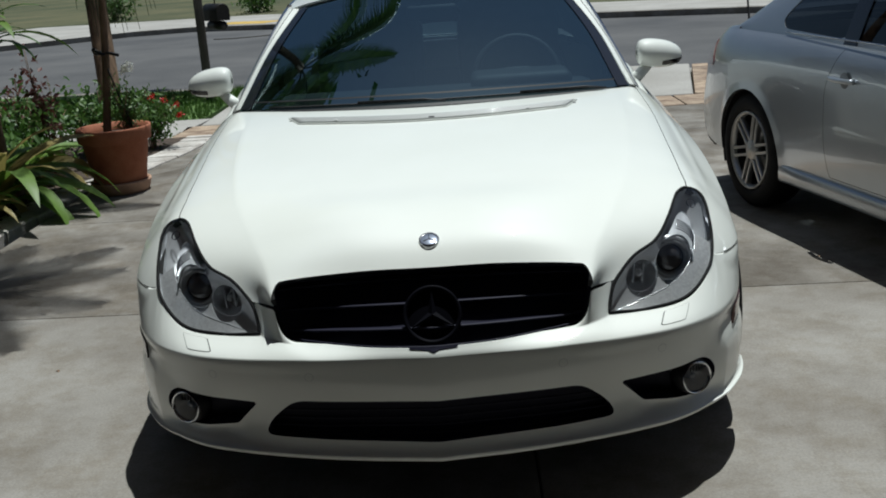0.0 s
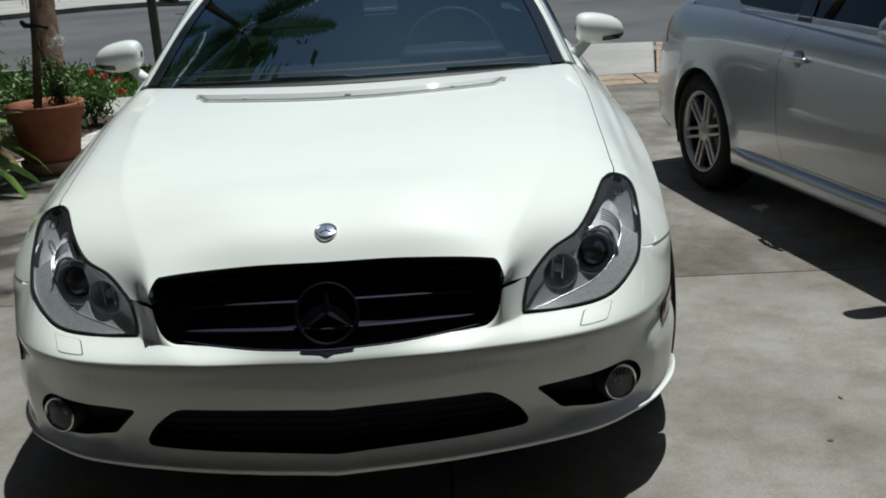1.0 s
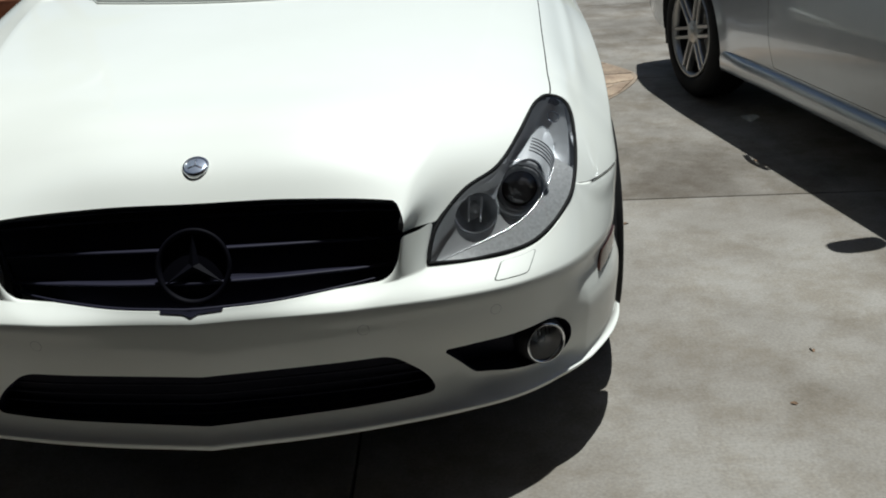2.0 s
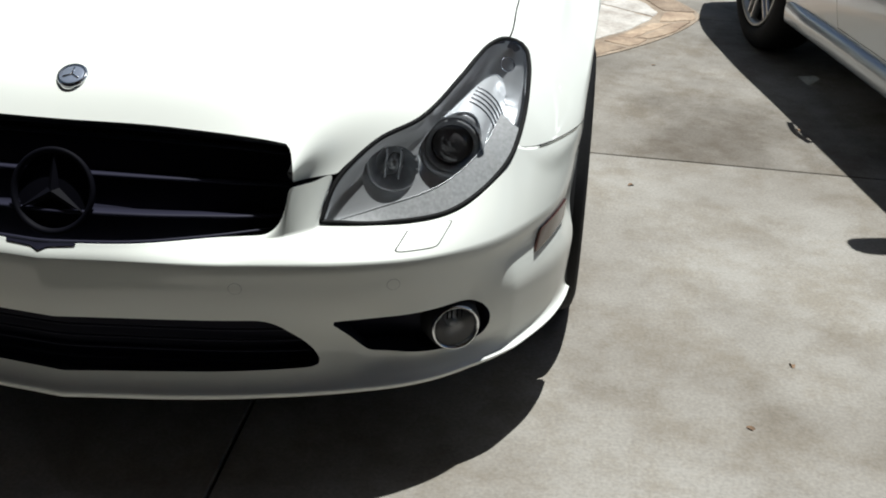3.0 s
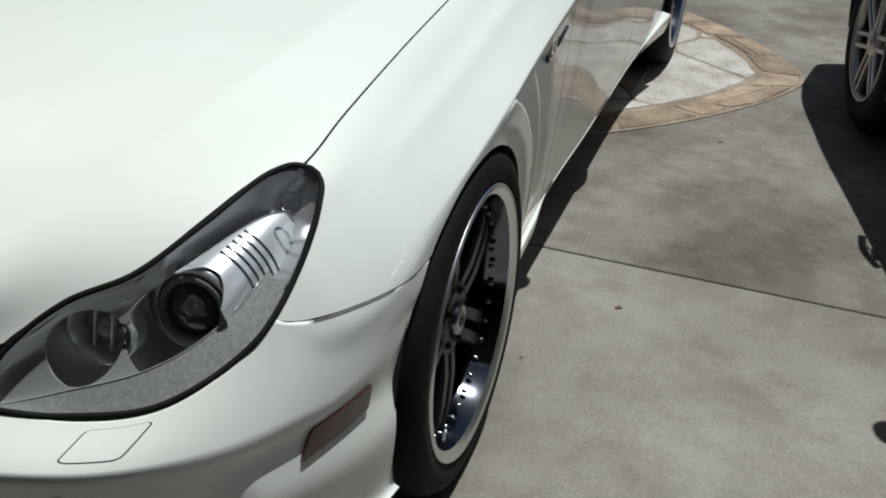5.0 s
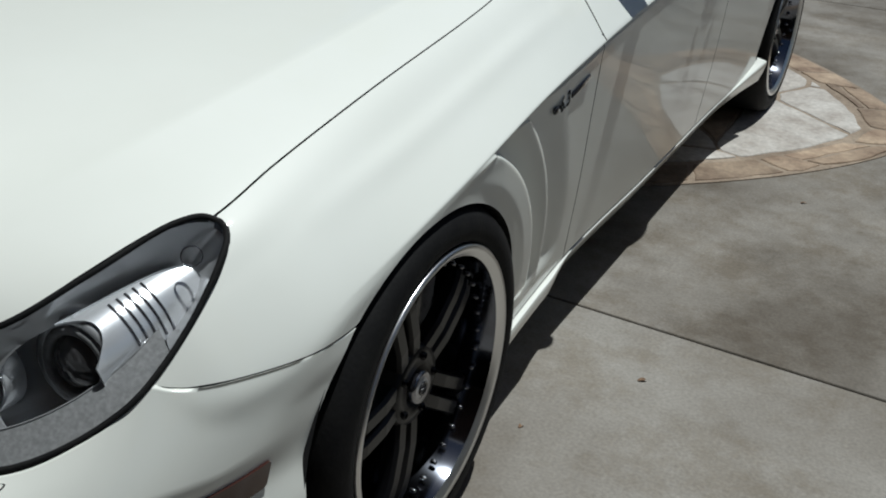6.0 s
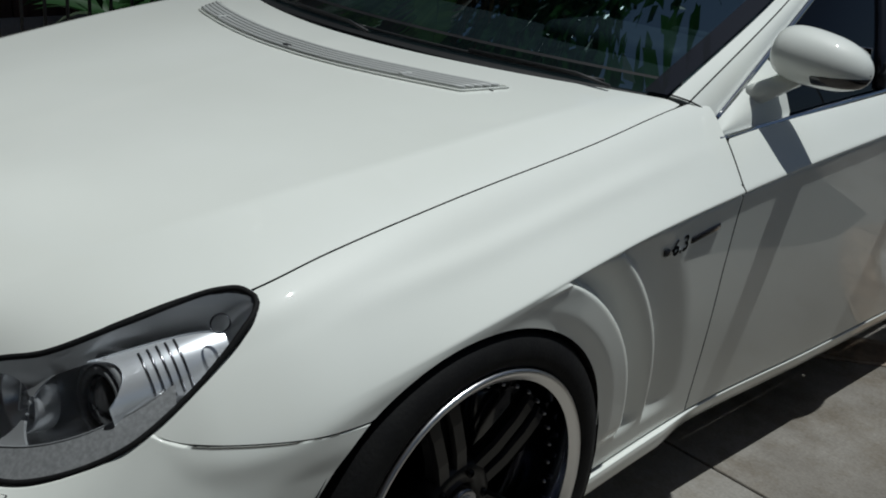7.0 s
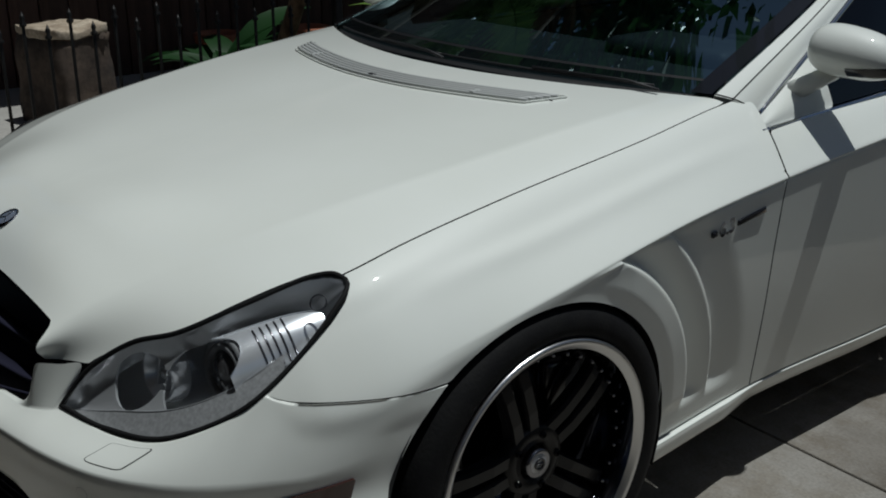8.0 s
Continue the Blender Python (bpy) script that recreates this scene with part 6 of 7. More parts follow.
for sx in (-1, 1):
    for cy in (CA_F[0], CA_R[0]):
        tub = spun([(sx * 0.56, 0.355), (sx * 0.72, 0.362), (sx * 0.855, 0.350)], 36)
        bmesh.ops.delete(tub, geom=[f for f in tub.faces if f.calc_center_median().z < -0.12], context="FACES")
        part("wheel_tub", moved(tub, pose(0, cy, 0.315)), BLACK, coupe)
        w = part("wheel", spun([(0.0, 0.205), (-0.03, 0.198), (-0.12, 0.19), (-0.18, 0.19), (-0.185, 0.04)], 48), BLACK, coupe)
        part("tyre", spun([(-0.012, 0.216), (0.004, 0.235), (0.006, 0.265), (-0.004, 0.295), (-0.02, 0.310), (-0.05, 0.315), (-0.16, 0.315), (-0.19, 0.30), (-0.2, 0.25), (-0.1, 0.21)], 60, closed=True), RUBBER, w)
        part("rim", spun([(-0.012, 0.217), (0.000, 0.217), (0.002, 0.212), (-0.004, 0.200), (-0.03, 0.196)], 60), ALLOY, w)
        part("hub", spun([(-0.05, 0.062), (-0.018, 0.058), (-0.010, 0.045), (-0.012, 0.026), (-0.006, 0.024), (-0.005, 0.0)], 32), ALLOY, w)
        for k in range(6):
            for d in (-0.022, 0.022):
                bm = bmesh.new()
                rings = []
                for r, x, hw in ((0.04, -0.016, 0.011), (0.12, -0.010, 0.009), (0.205, -0.006, 0.010)):
                    rings.append([bm.verts.new((x + e, r, d + f)) for e, f in ((0, -hw * 0.7), (0, hw * 0.7), (-0.008, hw), (-0.03, hw), (-0.03, -hw), (-0.008, -hw))])
                for p, q in zip(rings, rings[1:]):
                    for j in range(6):
                        bm.faces.new((p[j], p[(j + 1) % 6], q[(j + 1) % 6], q[j]))
                bmesh.ops.recalc_face_normals(bm, faces=bm.faces)
                part("spoke", moved(bm, Matrix.Rotation(radians(60 * k + 12), 4, "X")), ALLOY, w, smooth=False)
        part("brake_disc", spun([(-0.12, 0.14), (-0.10, 0.14), (-0.10, 0.05), (-0.12, 0.05)], 36, closed=True), ALLOY, w)
        w.matrix_local = pose(0.872 * sx, cy, C_TYRE) @ (Matrix.Identity(4) if sx > 0 else Matrix.Rotation(math.pi, 4, "Z"))
wheel_foot = Vector((1.676, 3.28, 0))
coupe.matrix_world = Matrix.Translation(wheel_foot) @ Matrix.Rotation(coupe_rot, 4, "Z") @ Matrix.Translation((0.868, -3.60, 0))


# ---- garden on the far side of the white car ----
def blade(length, width, droop, fold=0.25, n=8, sway=0.0):
    """One long leaf from the origin along +x, rising and bending over."""
    bm = bmesh.new()
    rows = []
    for i in range(n + 1):
        t = i / n
        w = width * (math.sin(math.pi * min(1, 0.12 + 0.88 * t)) ** 0.7) * 0.5
        a = 0.9 - droop * t
        x = length * sum(math.cos(0.9 - droop * k / n) for k in range(i)) / n
        z = length * sum(math.sin(0.9 - droop * k / n) for k in range(i)) / n
        s = sway * t * t * length
        rows.append([bm.verts.new((x, s - w, z + fold * w)), bm.verts.new((x, s, z)), bm.verts.new((x, s + w, z + fold * w))])
    for a, b in zip(rows, rows[1:]):
        for k in range(2):
            bm.faces.new((a[k], a[k + 1], b[k + 1], b[k]))
    return bm


def strap_plant(x, y, n, size, label, seed, fresh=None, dry=None, wide=0.125, stem=0.0):
    random.seed(seed)
    plant = empty("strap_leaf_plant", label, "plant", pose(x, y, stem), "plants in the bed")
    if stem:
        part("stem", tube([(0.03, 0.02, -stem), (0.0, 0.03, -stem * 0.5), (0, 0, 0.04)], 0.03, 8, taper=lambda q: 1.2 - 0.4 * q), BARK, plant)
    part("crown", spun([(-0.02, 0.07), (0.05, 0.06), (0.10, 0.03), (0.11, 0.0)], 12, "z"), BARK, plant)
    kinds = [blade(size * random.uniform(0.8, 1.1), size * wide * random.uniform(0.8, 1.2), random.uniform(1.2, 2.4), sway=random.uniform(-0.2, 0.2)) for _ in range(4)]
    made = []
    for k in range(n):
        if k < 4:
            ob = part("leaf", kinds[k], (fresh or STRAP) if k != 2 else (dry or YELLOWED), plant)
            made.append(ob)
        else:
            ob = new("leaf", made[k % 4 if random.random() < 0.85 else 2].data)
            ob.parent = plant
        s = random.uniform(0.6, 1.1)
        ob.matrix_local = Matrix.Translation((random.uniform(-0.06, 0.06), random.uniform(-0.06, 0.06), 0.04)) @ Euler((random.uniform(-0.25, 0.25), random.uniform(-0.5, 0.35), random.uniform(0, 6.28))).to_matrix().to_4x4() @ Matrix.Diagonal((s, s, s, 1))
    return plant


def leaf_cloud(points, size, rng):
    """Many small pointed leaves, one at each point, turned at random."""
    verts, faces = [], []
    for p in points:
        e = Euler((rng.uniform(-1.2, 1.2), rng.uniform(-1.2, 1.2), rng.uniform(0, 6.28))).to_matrix()
        s = size * rng.uniform(0.6, 1.3)
        b = len(verts)
        for q in ((0, 0, 0), (0.45, 0.26, 0.06), (1, 0, 0), (0.45, -0.26, 0.06)):
            verts.append(tuple(Vector(p) + e @ (Vector(q) * s)))
        faces.append((b, b + 1, b + 2, b + 3))
    me = bpy.data.meshes.new("leaves")
    me.from_pydata(verts, [], faces)
    bm = bmesh.new()
    bm.from_mesh(me)
    bpy.data.meshes.remove(me)
    return bm


def bush(name, label, x, y, h, r, leafmat, n, size, seed, flowers=(), petal=None, z0=0.0, twigs=9, group="plants in the bed", fsize=0.03):
    rng = random.Random(seed)
    b = empty(name, label, "shrub", pose(x, y, z0), group)
    stems, tips = [], []
    for k in range(twigs):
        a, lean = rng.uniform(0, 6.28), rng.uniform(0.1, 1.0) * r
        pts = [(0.02 * math.cos(a), 0.02 * math.sin(a), -0.02)]
        top = h * rng.uniform(0.65, 1.0)
        for i in range(1, 6):
            t = i / 5
            pts.append((lean * t**1.3 * math.cos(a) + rng.uniform(-0.02, 0.02), lean * t**1.3 * math.sin(a) + rng.uniform(-0.02, 0.02), top * t))
        stems.append(tube(pts, 0.007, 5, taper=lambda q: 1 - 0.7 * q))
        tips.append(pts)
    part("stems", joined(*stems), BARK, b)
    pts = []
    while len(pts) < n:
        line_ = rng.choice(tips)
        i = rng.randint(1, 4)
        t = rng.random()
        p = Vector(line_[i]).lerp(Vector(line_[min(i + 1, 5)]), t)
        d = Vector((rng.gauss(0, 1), rng.gauss(0, 1), rng.gauss(0, 0.7)))
        pts.append(p + d * 0.22 * r)
    part("foliage", leaf_cloud(pts, size, rng), leafmat, b, smooth=False)
    for fx, fy, fz in flowers:
        pet = []
        for k in range(40):
            v = Vector((rng.gauss(0, 1), rng.gauss(0, 1), rng.gauss(0.3, 0.8))).normalized() * fsize * rng.uniform(0.3, 0.9)
            pet.append(Vector((fx, fy, fz)) + v)
        part("flower", leaf_cloud(pet, fsize * 0.8, rng), petal, b, smooth=False)
    return b


def frond(length, leaflets, wide, droop, seed):
    """A feather frond: a rib bending over, with narrow drooping leaflets on both sides."""
    rng = random.Random(seed)
    bm = bmesh.new()
    pts = []
    x = z = 0.0
    for i in range(21):
        t = i / 20
        pts.append(Vector((x, 0, z)))
        a = 0.75 - droop * t
        x, z = x + length / 20 * math.cos(a), z + length / 20 * math.sin(a)
    for i in range(leaflets):
        t = 0.12 + 0.88 * i / leaflets
        k = min(int(t * 20), 19)
        p = pts[k].lerp(pts[k + 1], t * 20 - k)
        ln = wide * math.sin(math.pi * min(0.95, 0.15 + 0.8 * t)) * rng.uniform(0.85, 1.1)
        for s in (-1, 1):
            d = Vector((0.55, s * 0.75, -0.12)).normalized()
            e = p + d * ln * 0.55
            f = p + d * ln * 0.95 + Vector((0, 0, -0.35 * ln * rng.uniform(0.6, 1.4)))
            wv = Vector((0.010, -s * 0.004, 0.004)) * (length / 1.6)
            v = [bm.verts.new(q) for q in (p - wv, p + wv, e + wv, f, e - wv)]
            bm.faces.new((v[0], v[1], v[2], v[4]))
            bm.faces.new((v[4], v[2], v[3]))
    rib = tube(pts, 0.011 * length / 1.6, 5, taper=lambda q: 1 - 0.8 * q)
    return joined(bm, rib)


def palm(name, label, foot, crown, n, length, trunk_r, seed, lo=-0.3, hi=0.9, group=""):
    random.seed(seed)
    tree = empty(name, label, "palm", pose(*foot), group)
    foot, crown = Vector(foot), Vector(crown)
    d = crown - foot
    rings = 26
    pts = [d * (i / rings) + Vector((0.06 * math.sin(3 * i / rings), 0.05 * math.sin(2 + 2.4 * i / rings) - 0.05 * math.sin(2), 0)) for i in range(rings + 1)]
    part("trunk", tube(pts, trunk_r, 12, taper=lambda q: (1.15 - 0.35 * q) * (1 + 0.05 * math.sin(q * 160))), BARK, tree)
    kinds = [frond(length * s, 46, length * 0.26, dr, 10 + i) for i, (s, dr) in enumerate(((1.0, 1.5), (0.9, 1.9), (1.05, 1.2)))]
    obs = []
    for k in range(n):
        if k < 3:
            ob = part("frond", kinds[k], PALM, tree, smooth=False)
            obs.append(ob)
        else:
            ob = new("frond", obs[k % 3].data)
            ob.parent = tree
        ob.matrix_local = Matrix.Translation(pts[-1]) @ Euler((random.uniform(-0.2, 0.2), -random.uniform(lo, hi), 2.399 * k + random.uniform(-0.2, 0.2))).to_matrix().to_4x4()
    return tree


# planting bed, its stone edging and the lawn by the street
BED_EDGE = rail([(-2, -2.90, -2.0), (1, -2.88, 1.2), (2, -2.92, 2.9), (2.5, -2.88, 3.6), (3.3, -2.76, 4.75), (4, -2.54, 5.5), (5, -2.38, 6.25), (6, -2.34, 6.7), (7, -2.32, 7.05)])
edge_pts = [tuple(BED_EDGE(np.array([t]))[0]) for t in np.linspace(1, 7, 30)]
bed = tagged(part("planting_bed", prism([(x - 0.1, y) for x, y in edge_pts] + [(-4.9, 7.0), (-4.9, 3.1), (-3.4, 2.9)], -0.2, 0.012), MULCH, smooth=False), "dark bark mulch of the planting bed", "soil", kind="structure")
edging = empty("stone_edging", "pale uneven stone edging along the bed", "edging", kind="structure")
random.seed(3)
for k in range(23):
    a, b = BED_EDGE(np.array([1 + k * 6 / 23.0]))[0], BED_EDGE(np.array([1 + (k + 0.96) * 6 / 23.0]))[0]
    j = lambda: random.uniform(-0.012, 0.012)
    part("edging_stone", prism([(a[0] - 0.13 + j(), a[1]), (a[0] + 0.15 + j(), a[1] + j()), (b[0] + 0.15 + j(), b[1]), (b[0] - 0.13 + j(), b[1] + j())], -0.1, 0.016 + random.uniform(-0.004, 0.004), 0.008), FLAG_WHITE, edging, smooth=False)
rng = random.Random(8)
chips = []
for k in range(420):
    x, y = rng.uniform(-4.4, -2.8), rng.uniform(3.0, 6.9)
    chips.append(moved(block((rng.uniform(0.02, 0.06), rng.uniform(0.01, 0.03), 0.008), (0, 0, 0), 0), pose(x, y, 0.016, rng.uniform(-25, 25), rng.uniform(-25, 25), rng.uniform(0, 360))))
tagged(part("bark_chips", joined(*chips), MULCH, smooth=False), "loose bark chips and dead leaves", "mulch", kind="stuff")

side_pave = tagged(part("pavement", prism([(-9, 7.06), (-2.63, 7.06), (-2.5, 8.24), (-9, 8.24)], -0.2, 0.002, 0.004), PALECONCRETE, smooth=False), "pale beige concrete pavement beside the lawn", "pavement", kind="structure")
lawn = tagged(part("lawn", prism([(-12, 8.25), (-2.6, 8.25), (-2.55, 10.9), (-12, 12.7)], -0.2, -0.01), LAWN, smooth=False), "short bright green lawn strip by the street", "lawn", kind="structure")
rng = random.Random(21)
gv, gf = [], []
for k in range(9000):
    x, y = rng.uniform(-6.2, -2.58), rng.uniform(8.25, 10.9)
    a, h = rng.uniform(0, 6.28), rng.uniform(0.03, 0.07)
    c, s = math.cos(a) * 0.008, math.sin(a) * 0.008
    b = len(gv)
    gv += [(x - c, y - s, -0.012), (x + c, y + s, -0.012), (x + rng.uniform(-0.02, 0.02), y + rng.uniform(-0.02, 0.02), h)]
    gf.append((b, b + 1, b + 2))
gm = bpy.data.meshes.new("grass")
gm.from_pydata(gv, [], gf)
gm.materials.append(leafy("grass blades", (0.06, 0.13, 0.02), (0.12, 0.21, 0.04)))
tagged(new("grass", gm), "short green grass blades", "grass", kind="stuff")

# terracotta pot with a young palm in it
POT = (-2.36, 4.82)
pot = empty("plant_pot", "large terracotta pot standing in a pale saucer", "pot", pose(*POT, 0))
part("saucer", spun([(0.0, 0.0), (0.0, 0.185), (0.02, 0.195), (0.075, 0.212), (0.085, 0.210), (0.085, 0.19), (0.03, 0.18)], 48, "z"), SAUCER, pot)
part("pot_body", spun([(0.03, 0.0), (0.03, 0.172), (0.06, 0.178), (0.36, 0.226), (0.365, 0.240), (0.37, 0.250), (0.455, 0.258), (0.465, 0.254), (0.462, 0.235), (0.40, 0.228)], 56, "z"), TERRACOTTA, pot)
part("potting_soil", spun([(0.405, 0.232), (0.415, 0.1), (0.42, 0.0)], 32, "z"), MULCH, pot)
potted = palm("potted_palm", "slim young palm growing from the terracotta pot", (POT[0] - 0.05, POT[1], 0.40), (-2.30, 4.90, 2.45), 7, 0.85, 0.025, 4, 0.1, 0.9)
rng = random.Random(77)
strands = []
for k in range(26):
    x0, y0 = rng.uniform(-0.02, 0.42), rng.uniform(-0.15, 0.25)
    z0, z1 = 1.75, rng.uniform(0.66, 0.90)
    strands.append(tube([(x0 * 0.5, y0 * 0.5, z0), (x0 * 0.85, y0 * 0.85, (z0 + z1) / 2 + 0.1), (x0 + rng.uniform(-0.02, 0.02), y0, z1)], 0.006, 4, taper=lambda q: 1 - 0.7 * q))
part("hanging_leaflets", joined(*strands), PALM, potted, "thin hanging leaflets")
stake = tagged(part("plant_stake", tube([(POT[0] + 0.17, POT[1] - 0.05, 0.40), (POT[0] + 0.08, POT[1] - 0.03, 0.70), (POT[0] - 0.01, POT[1], 0.99)], 0.007, 6), IRON), "thin dark stake tied to the potted palm", "stake")
tie = [(POT[0] - 0.01 + 0.045 * math.cos(a), POT[1] + 0.045 * math.sin(a), 0.985 + 0.02 * math.sin(2 * a)) for a in np.linspace(0, 6.0, 20)] + [(POT[0] + 0.08, POT[1] - 0.04, 0.97), (POT[0] + 0.13, POT[1] - 0.05, 0.955)]
tagged(part("plant_tie", tube(tie, 0.011, 6), IRON), "black rubber tie round the palm stem", "tie")
bush("flowering_shrub", "loose green shrub with a white bloom in the pot", POT[0] + 0.10, POT[1] + 0.02, 0.40, 0.20, LEAF, 520, 0.040, 31, [(0.06, -0.06, 0.455), (0.08, -0.07, 0.47)], PETAL_W, 0.40, 9, fsize=0.045)
bush("rose_shrub", "low green shrub with small red blooms", -2.62, 6.55, 0.50, 0.30, LEAF, 700, 0.05, 32, [(0.18, -0.1, 0.42), (0.24, 0.0, 0.36), (0.10, -0.2, 0.46), (0.28, -0.05, 0.28)], PETAL_R, 0.01, 11, fsize=0.032)
bush("red_leaf_shrub", "upright shrub with red-brown leaves", -3.12, 5.6, 1.05, 0.16, REDLEAF, 230, 0.065, 33, (), None, 0.01, 6)
bush("red_leaf_shrub", "upright shrub with red-brown leaves", -3.55, 5.9, 0.75, 0.25, REDLEAF, 200, 0.06, 34, (), None, 0.01, 7)
for k, (x, y, h, r) in enumerate(((-2.95, 6.3, 0.55, 0.45), (-3.35, 5.6, 0.55, 0.5), (-3.0, 6.5, 0.45, 0.4), (-3.7, 6.4, 0.6, 0.5), (-3.9, 5.6, 0.7, 0.6), (-3.2, 5.15, 0.42, 0.4))):
    bush("green_shrub", "dense mid-green garden shrub in the bed", x, y, h, r, LEAF, 900, 0.07, 50 + k, (), None, 0.01, 12)
strap_plant(-3.05, 4.20, 38, 1.0, "strap-leaved plant with green and yellowed leaves", 61)
strap_plant(-3.15, 4.85, 34, 1.05, "strap-leaved plant with green and yellowed leaves", 62)
strap_plant(-3.45, 3.75, 30, 0.9, "strap-leaved plant with green and yellowed leaves", 63)
strap_plant(-3.65, 4.5, 30, 1.0, "strap-leaved plant with green and yellowed leaves", 64)
strap_plant(-3.02, 4.45, 26, 0.62, "tall-stemmed plant with narrow arching leaves", 66, LEAF, STRAP, 0.11, 1.02)
strap_plant(-2.98, 3.85, 18, 0.5, "small strap-leaved plant with dry yellow leaves", 65)
palm("tall_palm", "tall feather palm with a brown trunk behind the bed", (-3.45, 8.1, 0.0), (-5.0, 12.0, 10.6), 11, 3.8, 0.095, 7, -0.4, 0.6)

palm("feather_palm", "low feather palm beside the drive", (-3.75, 2.98, 0.0), (-2.25, 2.95, 2.25), 12, 1.25, 0.05, 9, 0.15, 0.8)

# unseen broad tree behind the timber house, added to darken the windscreen's reflection
def unseen_tree(x, y, h, r, seed):
    rng = random.Random(seed)
    t = empty("unseen_tree", "large unseen dark green tree behind the timber house, added for reflections", "tree", pose(x, y, -0.14))
    part("trunk", tube([(0.15 * math.sin(0.8 * k), 0.12 * math.cos(k), (h - r) * k / 7) for k in range(8)], 0.26, 12, taper=lambda q: 1.25 - 0.6 * q), BARK, t)
    pts, limbs = [], []
    for k in range(46):
        a, e = 2.399 * k, rng.uniform(-0.35, 1.3)
        d = r * rng.uniform(0.55, 0.95)
        c = Vector((d * math.cos(a) * math.cos(e), d * math.sin(a) * math.cos(e), h - r + d * math.sin(e)))
        limbs.append(tube([(0, 0, h - r - 0.6), tuple(c * 0.5 + Vector((0, 0, (h - r) * 0.5 + 0.2))), tuple(c)], 0.09, 6, taper=lambda q: 1 - 0.8 * q))
        s = r * rng.uniform(0.22, 0.38)
        for i in range(170):
            v = Vector((rng.gauss(0, 1), rng.gauss(0, 1), rng.gauss(0, 0.7)))
            pts.append(c + v * s * 0.6)
    part("limbs", joined(*limbs), BARK, t)
    part("crown", leaf_cloud(pts, 0.50, rng), BROADLEAF, t, smooth=False)


unseen_tree(-10.4, 8.3, 17.6, 5.6, 41)

# small dry leaves and grit blown onto the concrete
random.seed(17)
for k, (x, y) in enumerate(((1.456, 0.665), (1.10, 1.63), (0.935, 1.32), (1.32, 0.42), (1.72, 2.25), (1.25, 2.9), (-1.55, 1.35), (-1.9, 0.9))):
    lf = blade(random.uniform(0.02, 0.035), random.uniform(0.008, 0.013), 1.8, 0.6, 5)
    tagged(part("dry_leaf", moved(lf, pose(x, y, 0.001, random.uniform(-20, 20), 35, random.uniform(0, 360))), BARK), "small dry brown leaf on the concrete", "leaf", "leaves on the drive")

for k, (x, y, h, r) in enumerate(((-12.6, 37.0, 1.2, 1.3), (-17.0, 35.0, 1.4, 1.4), (-7.2, 36.5, 1.0, 1.2))):
    bush("round_bush", "dark green bush beyond the far pavement", x, y, h, r, LEAF, 1000, 0.16, 95 + k, (), None, -0.14, 12, "bushes across the street")

# mailbox by the street
mail = empty("mailbox", "dark metal mailbox hung from a weathered timber post", "mailbox", pose(-2.90, 9.95, -0.01, 0, 0, 12))
part("post", block((0.10, 0.10, 1.75), (0, 0, 0.865), 0.012), POSTWOOD, mail)
arm_pts = [(0.05, 0, 1.30), (0.25, 0, 1.30), (0.50, 0, 1.30)]
part("arm", block((0.48, 0.03, 0.03), (0.28, 0, 1.18), 0.006), IRON, mail)
curl = [(0.07 + 0.02 * math.cos(a) * (1 + a / 8) + 0.04, 0, 1.24 + 0.016 * math.sin(a) * (1 + a / 8)) for a in np.linspace(0, 9, 30)]
part("scroll", tube(curl, 0.006, 6), IRON, mail)
prof = [(0.085 * math.cos(a), 0.085 * math.sin(a)) for a in np.linspace(0, math.pi, 14)]
box_poly = [(0.085, -0.11)] + prof + [(-0.085, -0.11)]
bm = prism(box_poly, -0.20, 0.20, 0.006)
moved(bm, pose(0.19, 0.02, 1.02, 90, 0, 25))
part("box", bm, IRON, mail, smooth=False)
part("paper_tube", moved(spun([(-0.18, 0.05), (0.18, 0.05)], 20, "z", caps=True), pose(0.19, 0.02, 0.855, 90, 0, 25)), IRON, mail)
part("hanger", joined(block((0.015, 0.015, 0.10), (0.19, 0.02, 1.14), 0.002), block((0.02, 0.14, 0.05), (0.19, 0.02, 0.895), 0.004)), IRON, mail)

# ---- terrace beyond the drive: low iron fence, stone block, timber wall under a roof ----
terrace = tagged(part("terrace", prism([(-9, -2.5), (-2.96, -2.5), (-2.96, 2.9), (-3.5, 2.95), (-5.0, 3.0), (-5.0, 9), (-9, 9)], -0.2, 0.003), PALECONCRETE, smooth=False), "pale concrete terrace behind the low fence", "terrace", kind="structure")
fence = empty("iron_fence", "low black iron fence with pointed bars", "fence", pose(-3.05, 0, 0))
tall_bm, rail_len = None, 3.3
for z in (0.05, 0.15):
    part("rail", block((0.025, rail_len, 0.03), (0, 1.40, z), 0.004), IRON, fence)
first = {}
for k in range(28):
    y = -0.178 + 0.114 * k
    kind = k % 2
    if kind not in first:
        top = 0.66 + 0.07 * kind
        bar = joined(block((0.014, 0.014, top - 0.01), (0, 0, (top - 0.01) / 2 + 0.004), 0.002), spun([(top - 0.012, 0.016), (top, 0.018), (top + 0.01, 0.008), (top + 0.028, 0.013), (top + 0.06, 0.0)], 10, "z"))
        first[kind] = part("bar", bar, IRON, fence)
        ob = first[kind]
    else:
        ob = new("bar", first[kind].data)
        ob.parent = fence
    ob.matrix_local = pose(0, y, 0)
for y in (-0.3, 3.1):
    part("post", block((0.05, 0.05, 0.86), (0, y, 0.43), 0.006), IRON, fence)


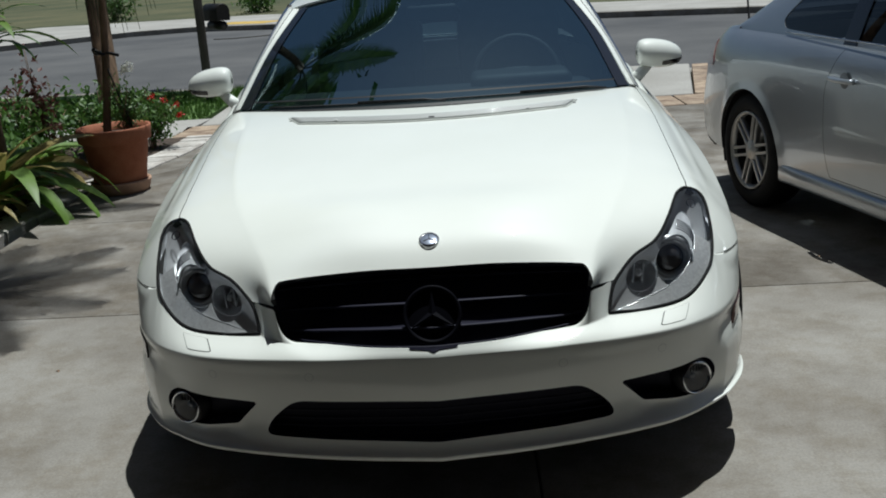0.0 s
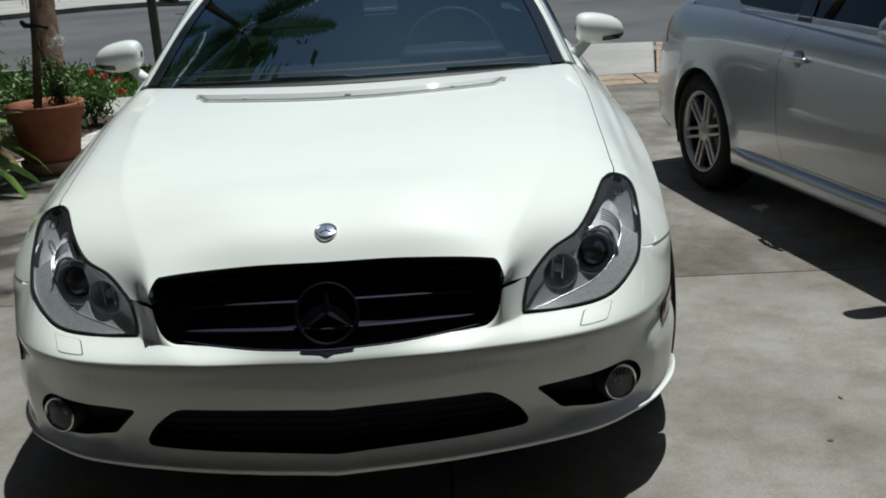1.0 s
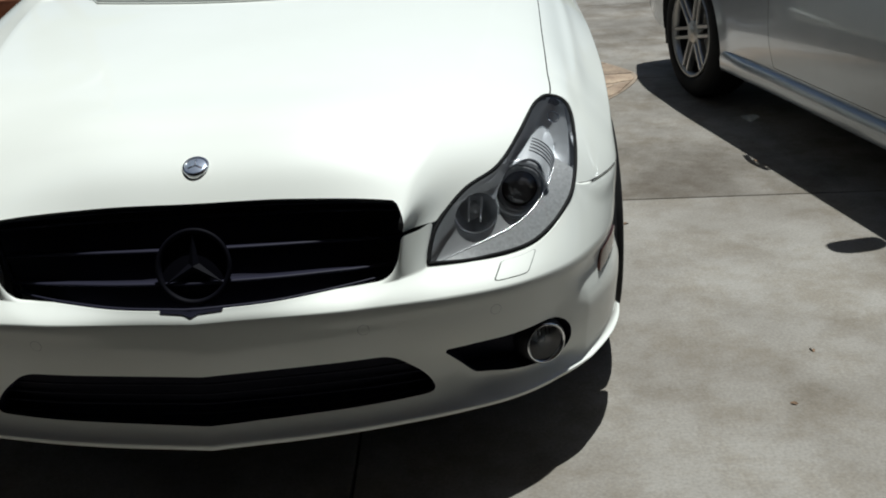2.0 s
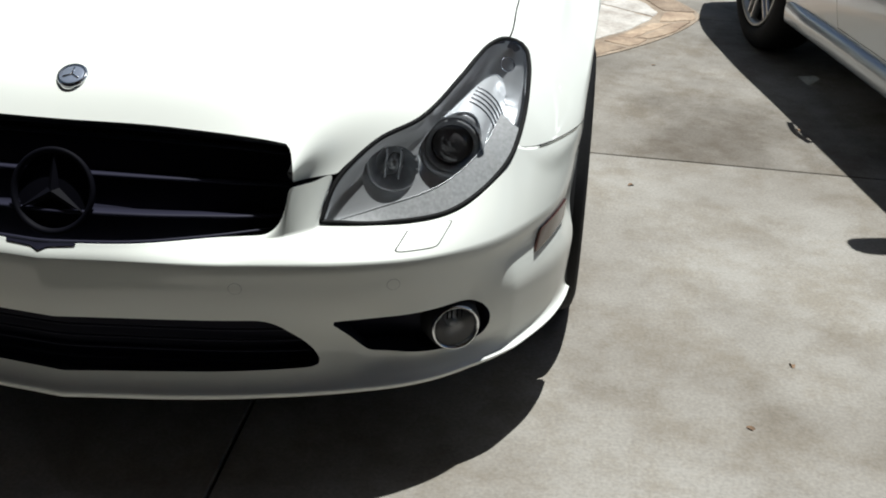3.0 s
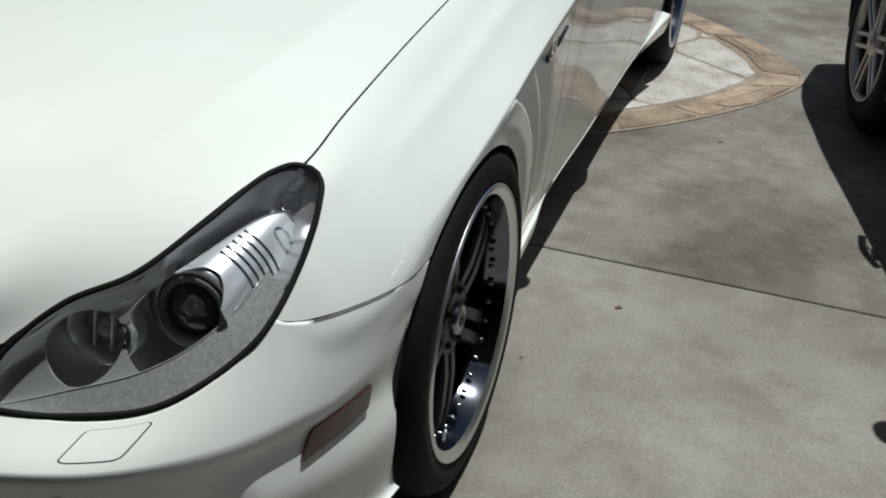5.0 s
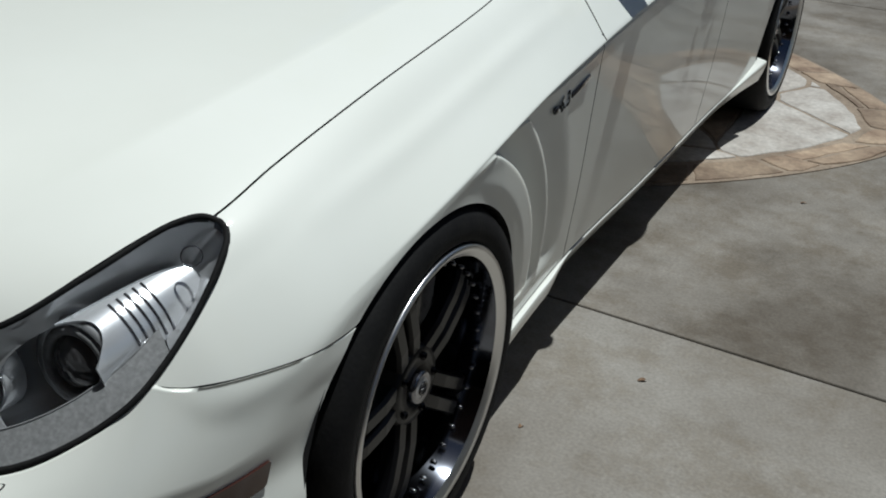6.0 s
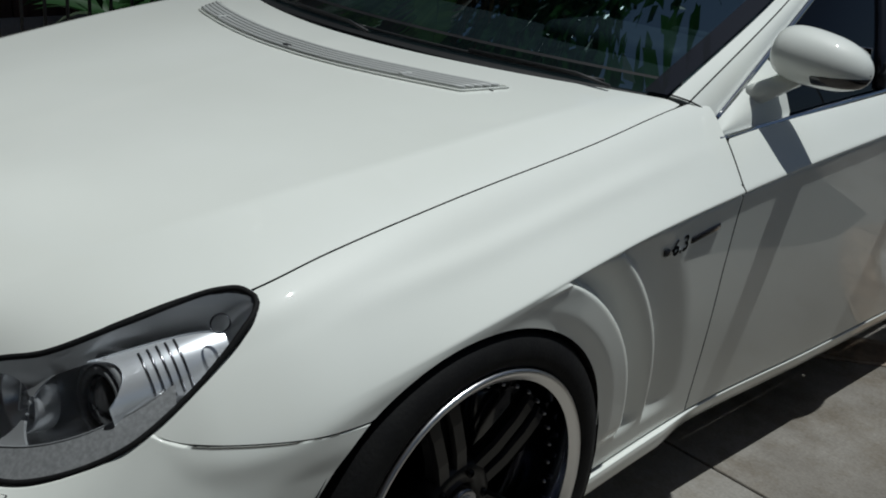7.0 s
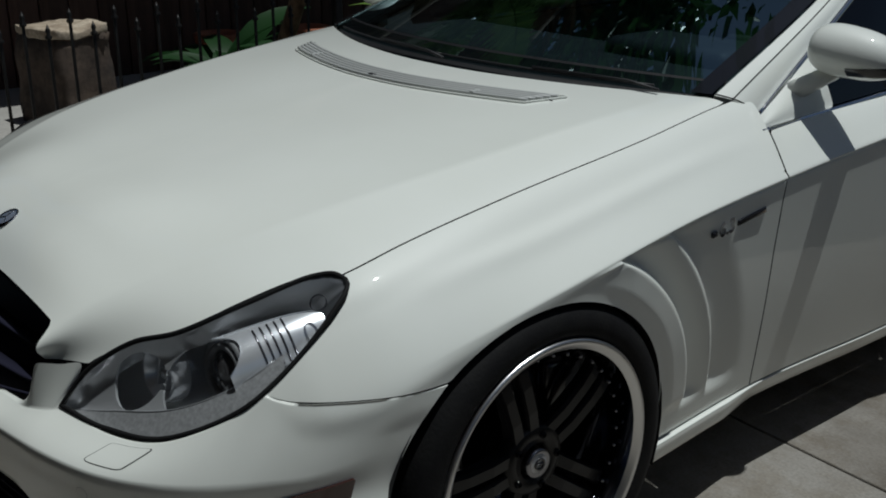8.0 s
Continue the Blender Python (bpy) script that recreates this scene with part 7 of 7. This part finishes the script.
def rough_block(size, seed):
    rng = random.Random(seed)
    bm = bmesh.new()
    bmesh.ops.create_cube(bm, size=1)
    bmesh.ops.subdivide_edges(bm, edges=bm.edges[:], cuts=7, use_grid_fill=True)
    bmesh.ops.scale(bm, vec=size, verts=bm.verts)
    for v in bm.verts:
        n = noise.noise_vector(v.co * 4.0 + Vector((seed, 0, 0))) * 0.035 + noise.noise_vector(v.co * 13.0) * 0.012
        r = Vector((v.co.x / size[0], v.co.y / size[1], v.co.z / size[2]))
        shrink_ = 1 - 0.10 * max(0, r.length - 0.62)
        v.co = Vector((v.co.x * shrink_, v.co.y * shrink_, v.co.z * shrink_)) + n
    bmesh.ops.translate(bm, vec=(0, 0, size[2] / 2), verts=bm.verts)
    return bm


stone_block = tagged(part("stone_block", moved(rough_block((0.42, 0.38, 0.56), 2), pose(-4.12, 1.86, -0.02, 0, 0, 14)), STONE_SHADED), "rough brown stone block on the terrace, shaded sides and sunlit top in its colours", "stone")
# pale cap whose colour stands in for sunlight on the block's top
part("sunlit_top", moved(rough_block((0.40, 0.36, 0.05), 5), pose(-4.12, 1.86, 0.525, 0, 0, 14)), STONE_SUNLIT, stone_block, "pale cream top with sunlight in its colour")

shed = empty("timber_house", "dark brown boarded house under a wide roof", "house")
board = None
for k in range(36):
    y = 1.2 + 0.21 * k
    if board is None:
        board = part("board", block((0.03, 0.20, 2.6), (0, 0, 1.3), 0.006), WOOD, shed)
        ob = board
    else:
        ob = new("board", board.data)
        ob.parent = shed
    ob.matrix_local = pose(-5.35, y, 0.0)
part("wall", block((0.2, 7.8, 2.6), (-5.48, 5.0, 1.3), 0.01), WOOD, shed)
part("wall", block((3.6, 0.2, 2.6), (-7.2, 1.2, 1.3), 0.01), WOOD, shed)
# unseen upper storey, added to block the sky on this side
part("upper_wall", block((0.25, 9.0, 4.2), (-5.85, 5.0, 4.85), 0.01), WOOD, shed)
part("upper_wall", block((3.4, 0.25, 4.2), (-7.6, 0.6, 4.85), 0.01), WOOD, shed)
part("unseen_upper_roof", block((4.6, 10.0, 0.16), (-7.7, 5.0, 7.02), 0.02), ROOFING, shed)
part("roof", block((5.3, 9.4, 0.14), (-6.98, 5.0, 2.70), 0.02), ROOFING, shed)
for k, (y, h) in enumerate(((2.2, 0.34), (2.9, 0.30))):
    p = empty("plant_pot", "brown clay pot with a broad-leaved plant by the boards", "pot", pose(-4.95 + 0.12 * k, y + 1.1, 0))
    part("pot_body", spun([(0.0, 0.0), (0.0, 0.13), (0.24, 0.17), (0.30, 0.185), (0.31, 0.17), (0.26, 0.15)], 28, "z"), TERRACOTTA, p)
strap_plant(-4.25, 3.05, 20, 0.85, "broad-leaved green plant in the shade", 71, BROADLEAF, BROADLEAF, 0.24)
strap_plant(-3.95, 3.45, 22, 0.8, "broad-leaved green plant in the shade", 72, BROADLEAF, BROADLEAF, 0.24)
strap_plant(-3.45, 2.72, 22, 0.85, "broad-leaved green plant by the fence", 73, BROADLEAF, BROADLEAF, 0.24)
strap_plant(-3.40, 3.30, 22, 0.8, "broad-leaved green plant by the fence", 74, BROADLEAF, BROADLEAF, 0.24)
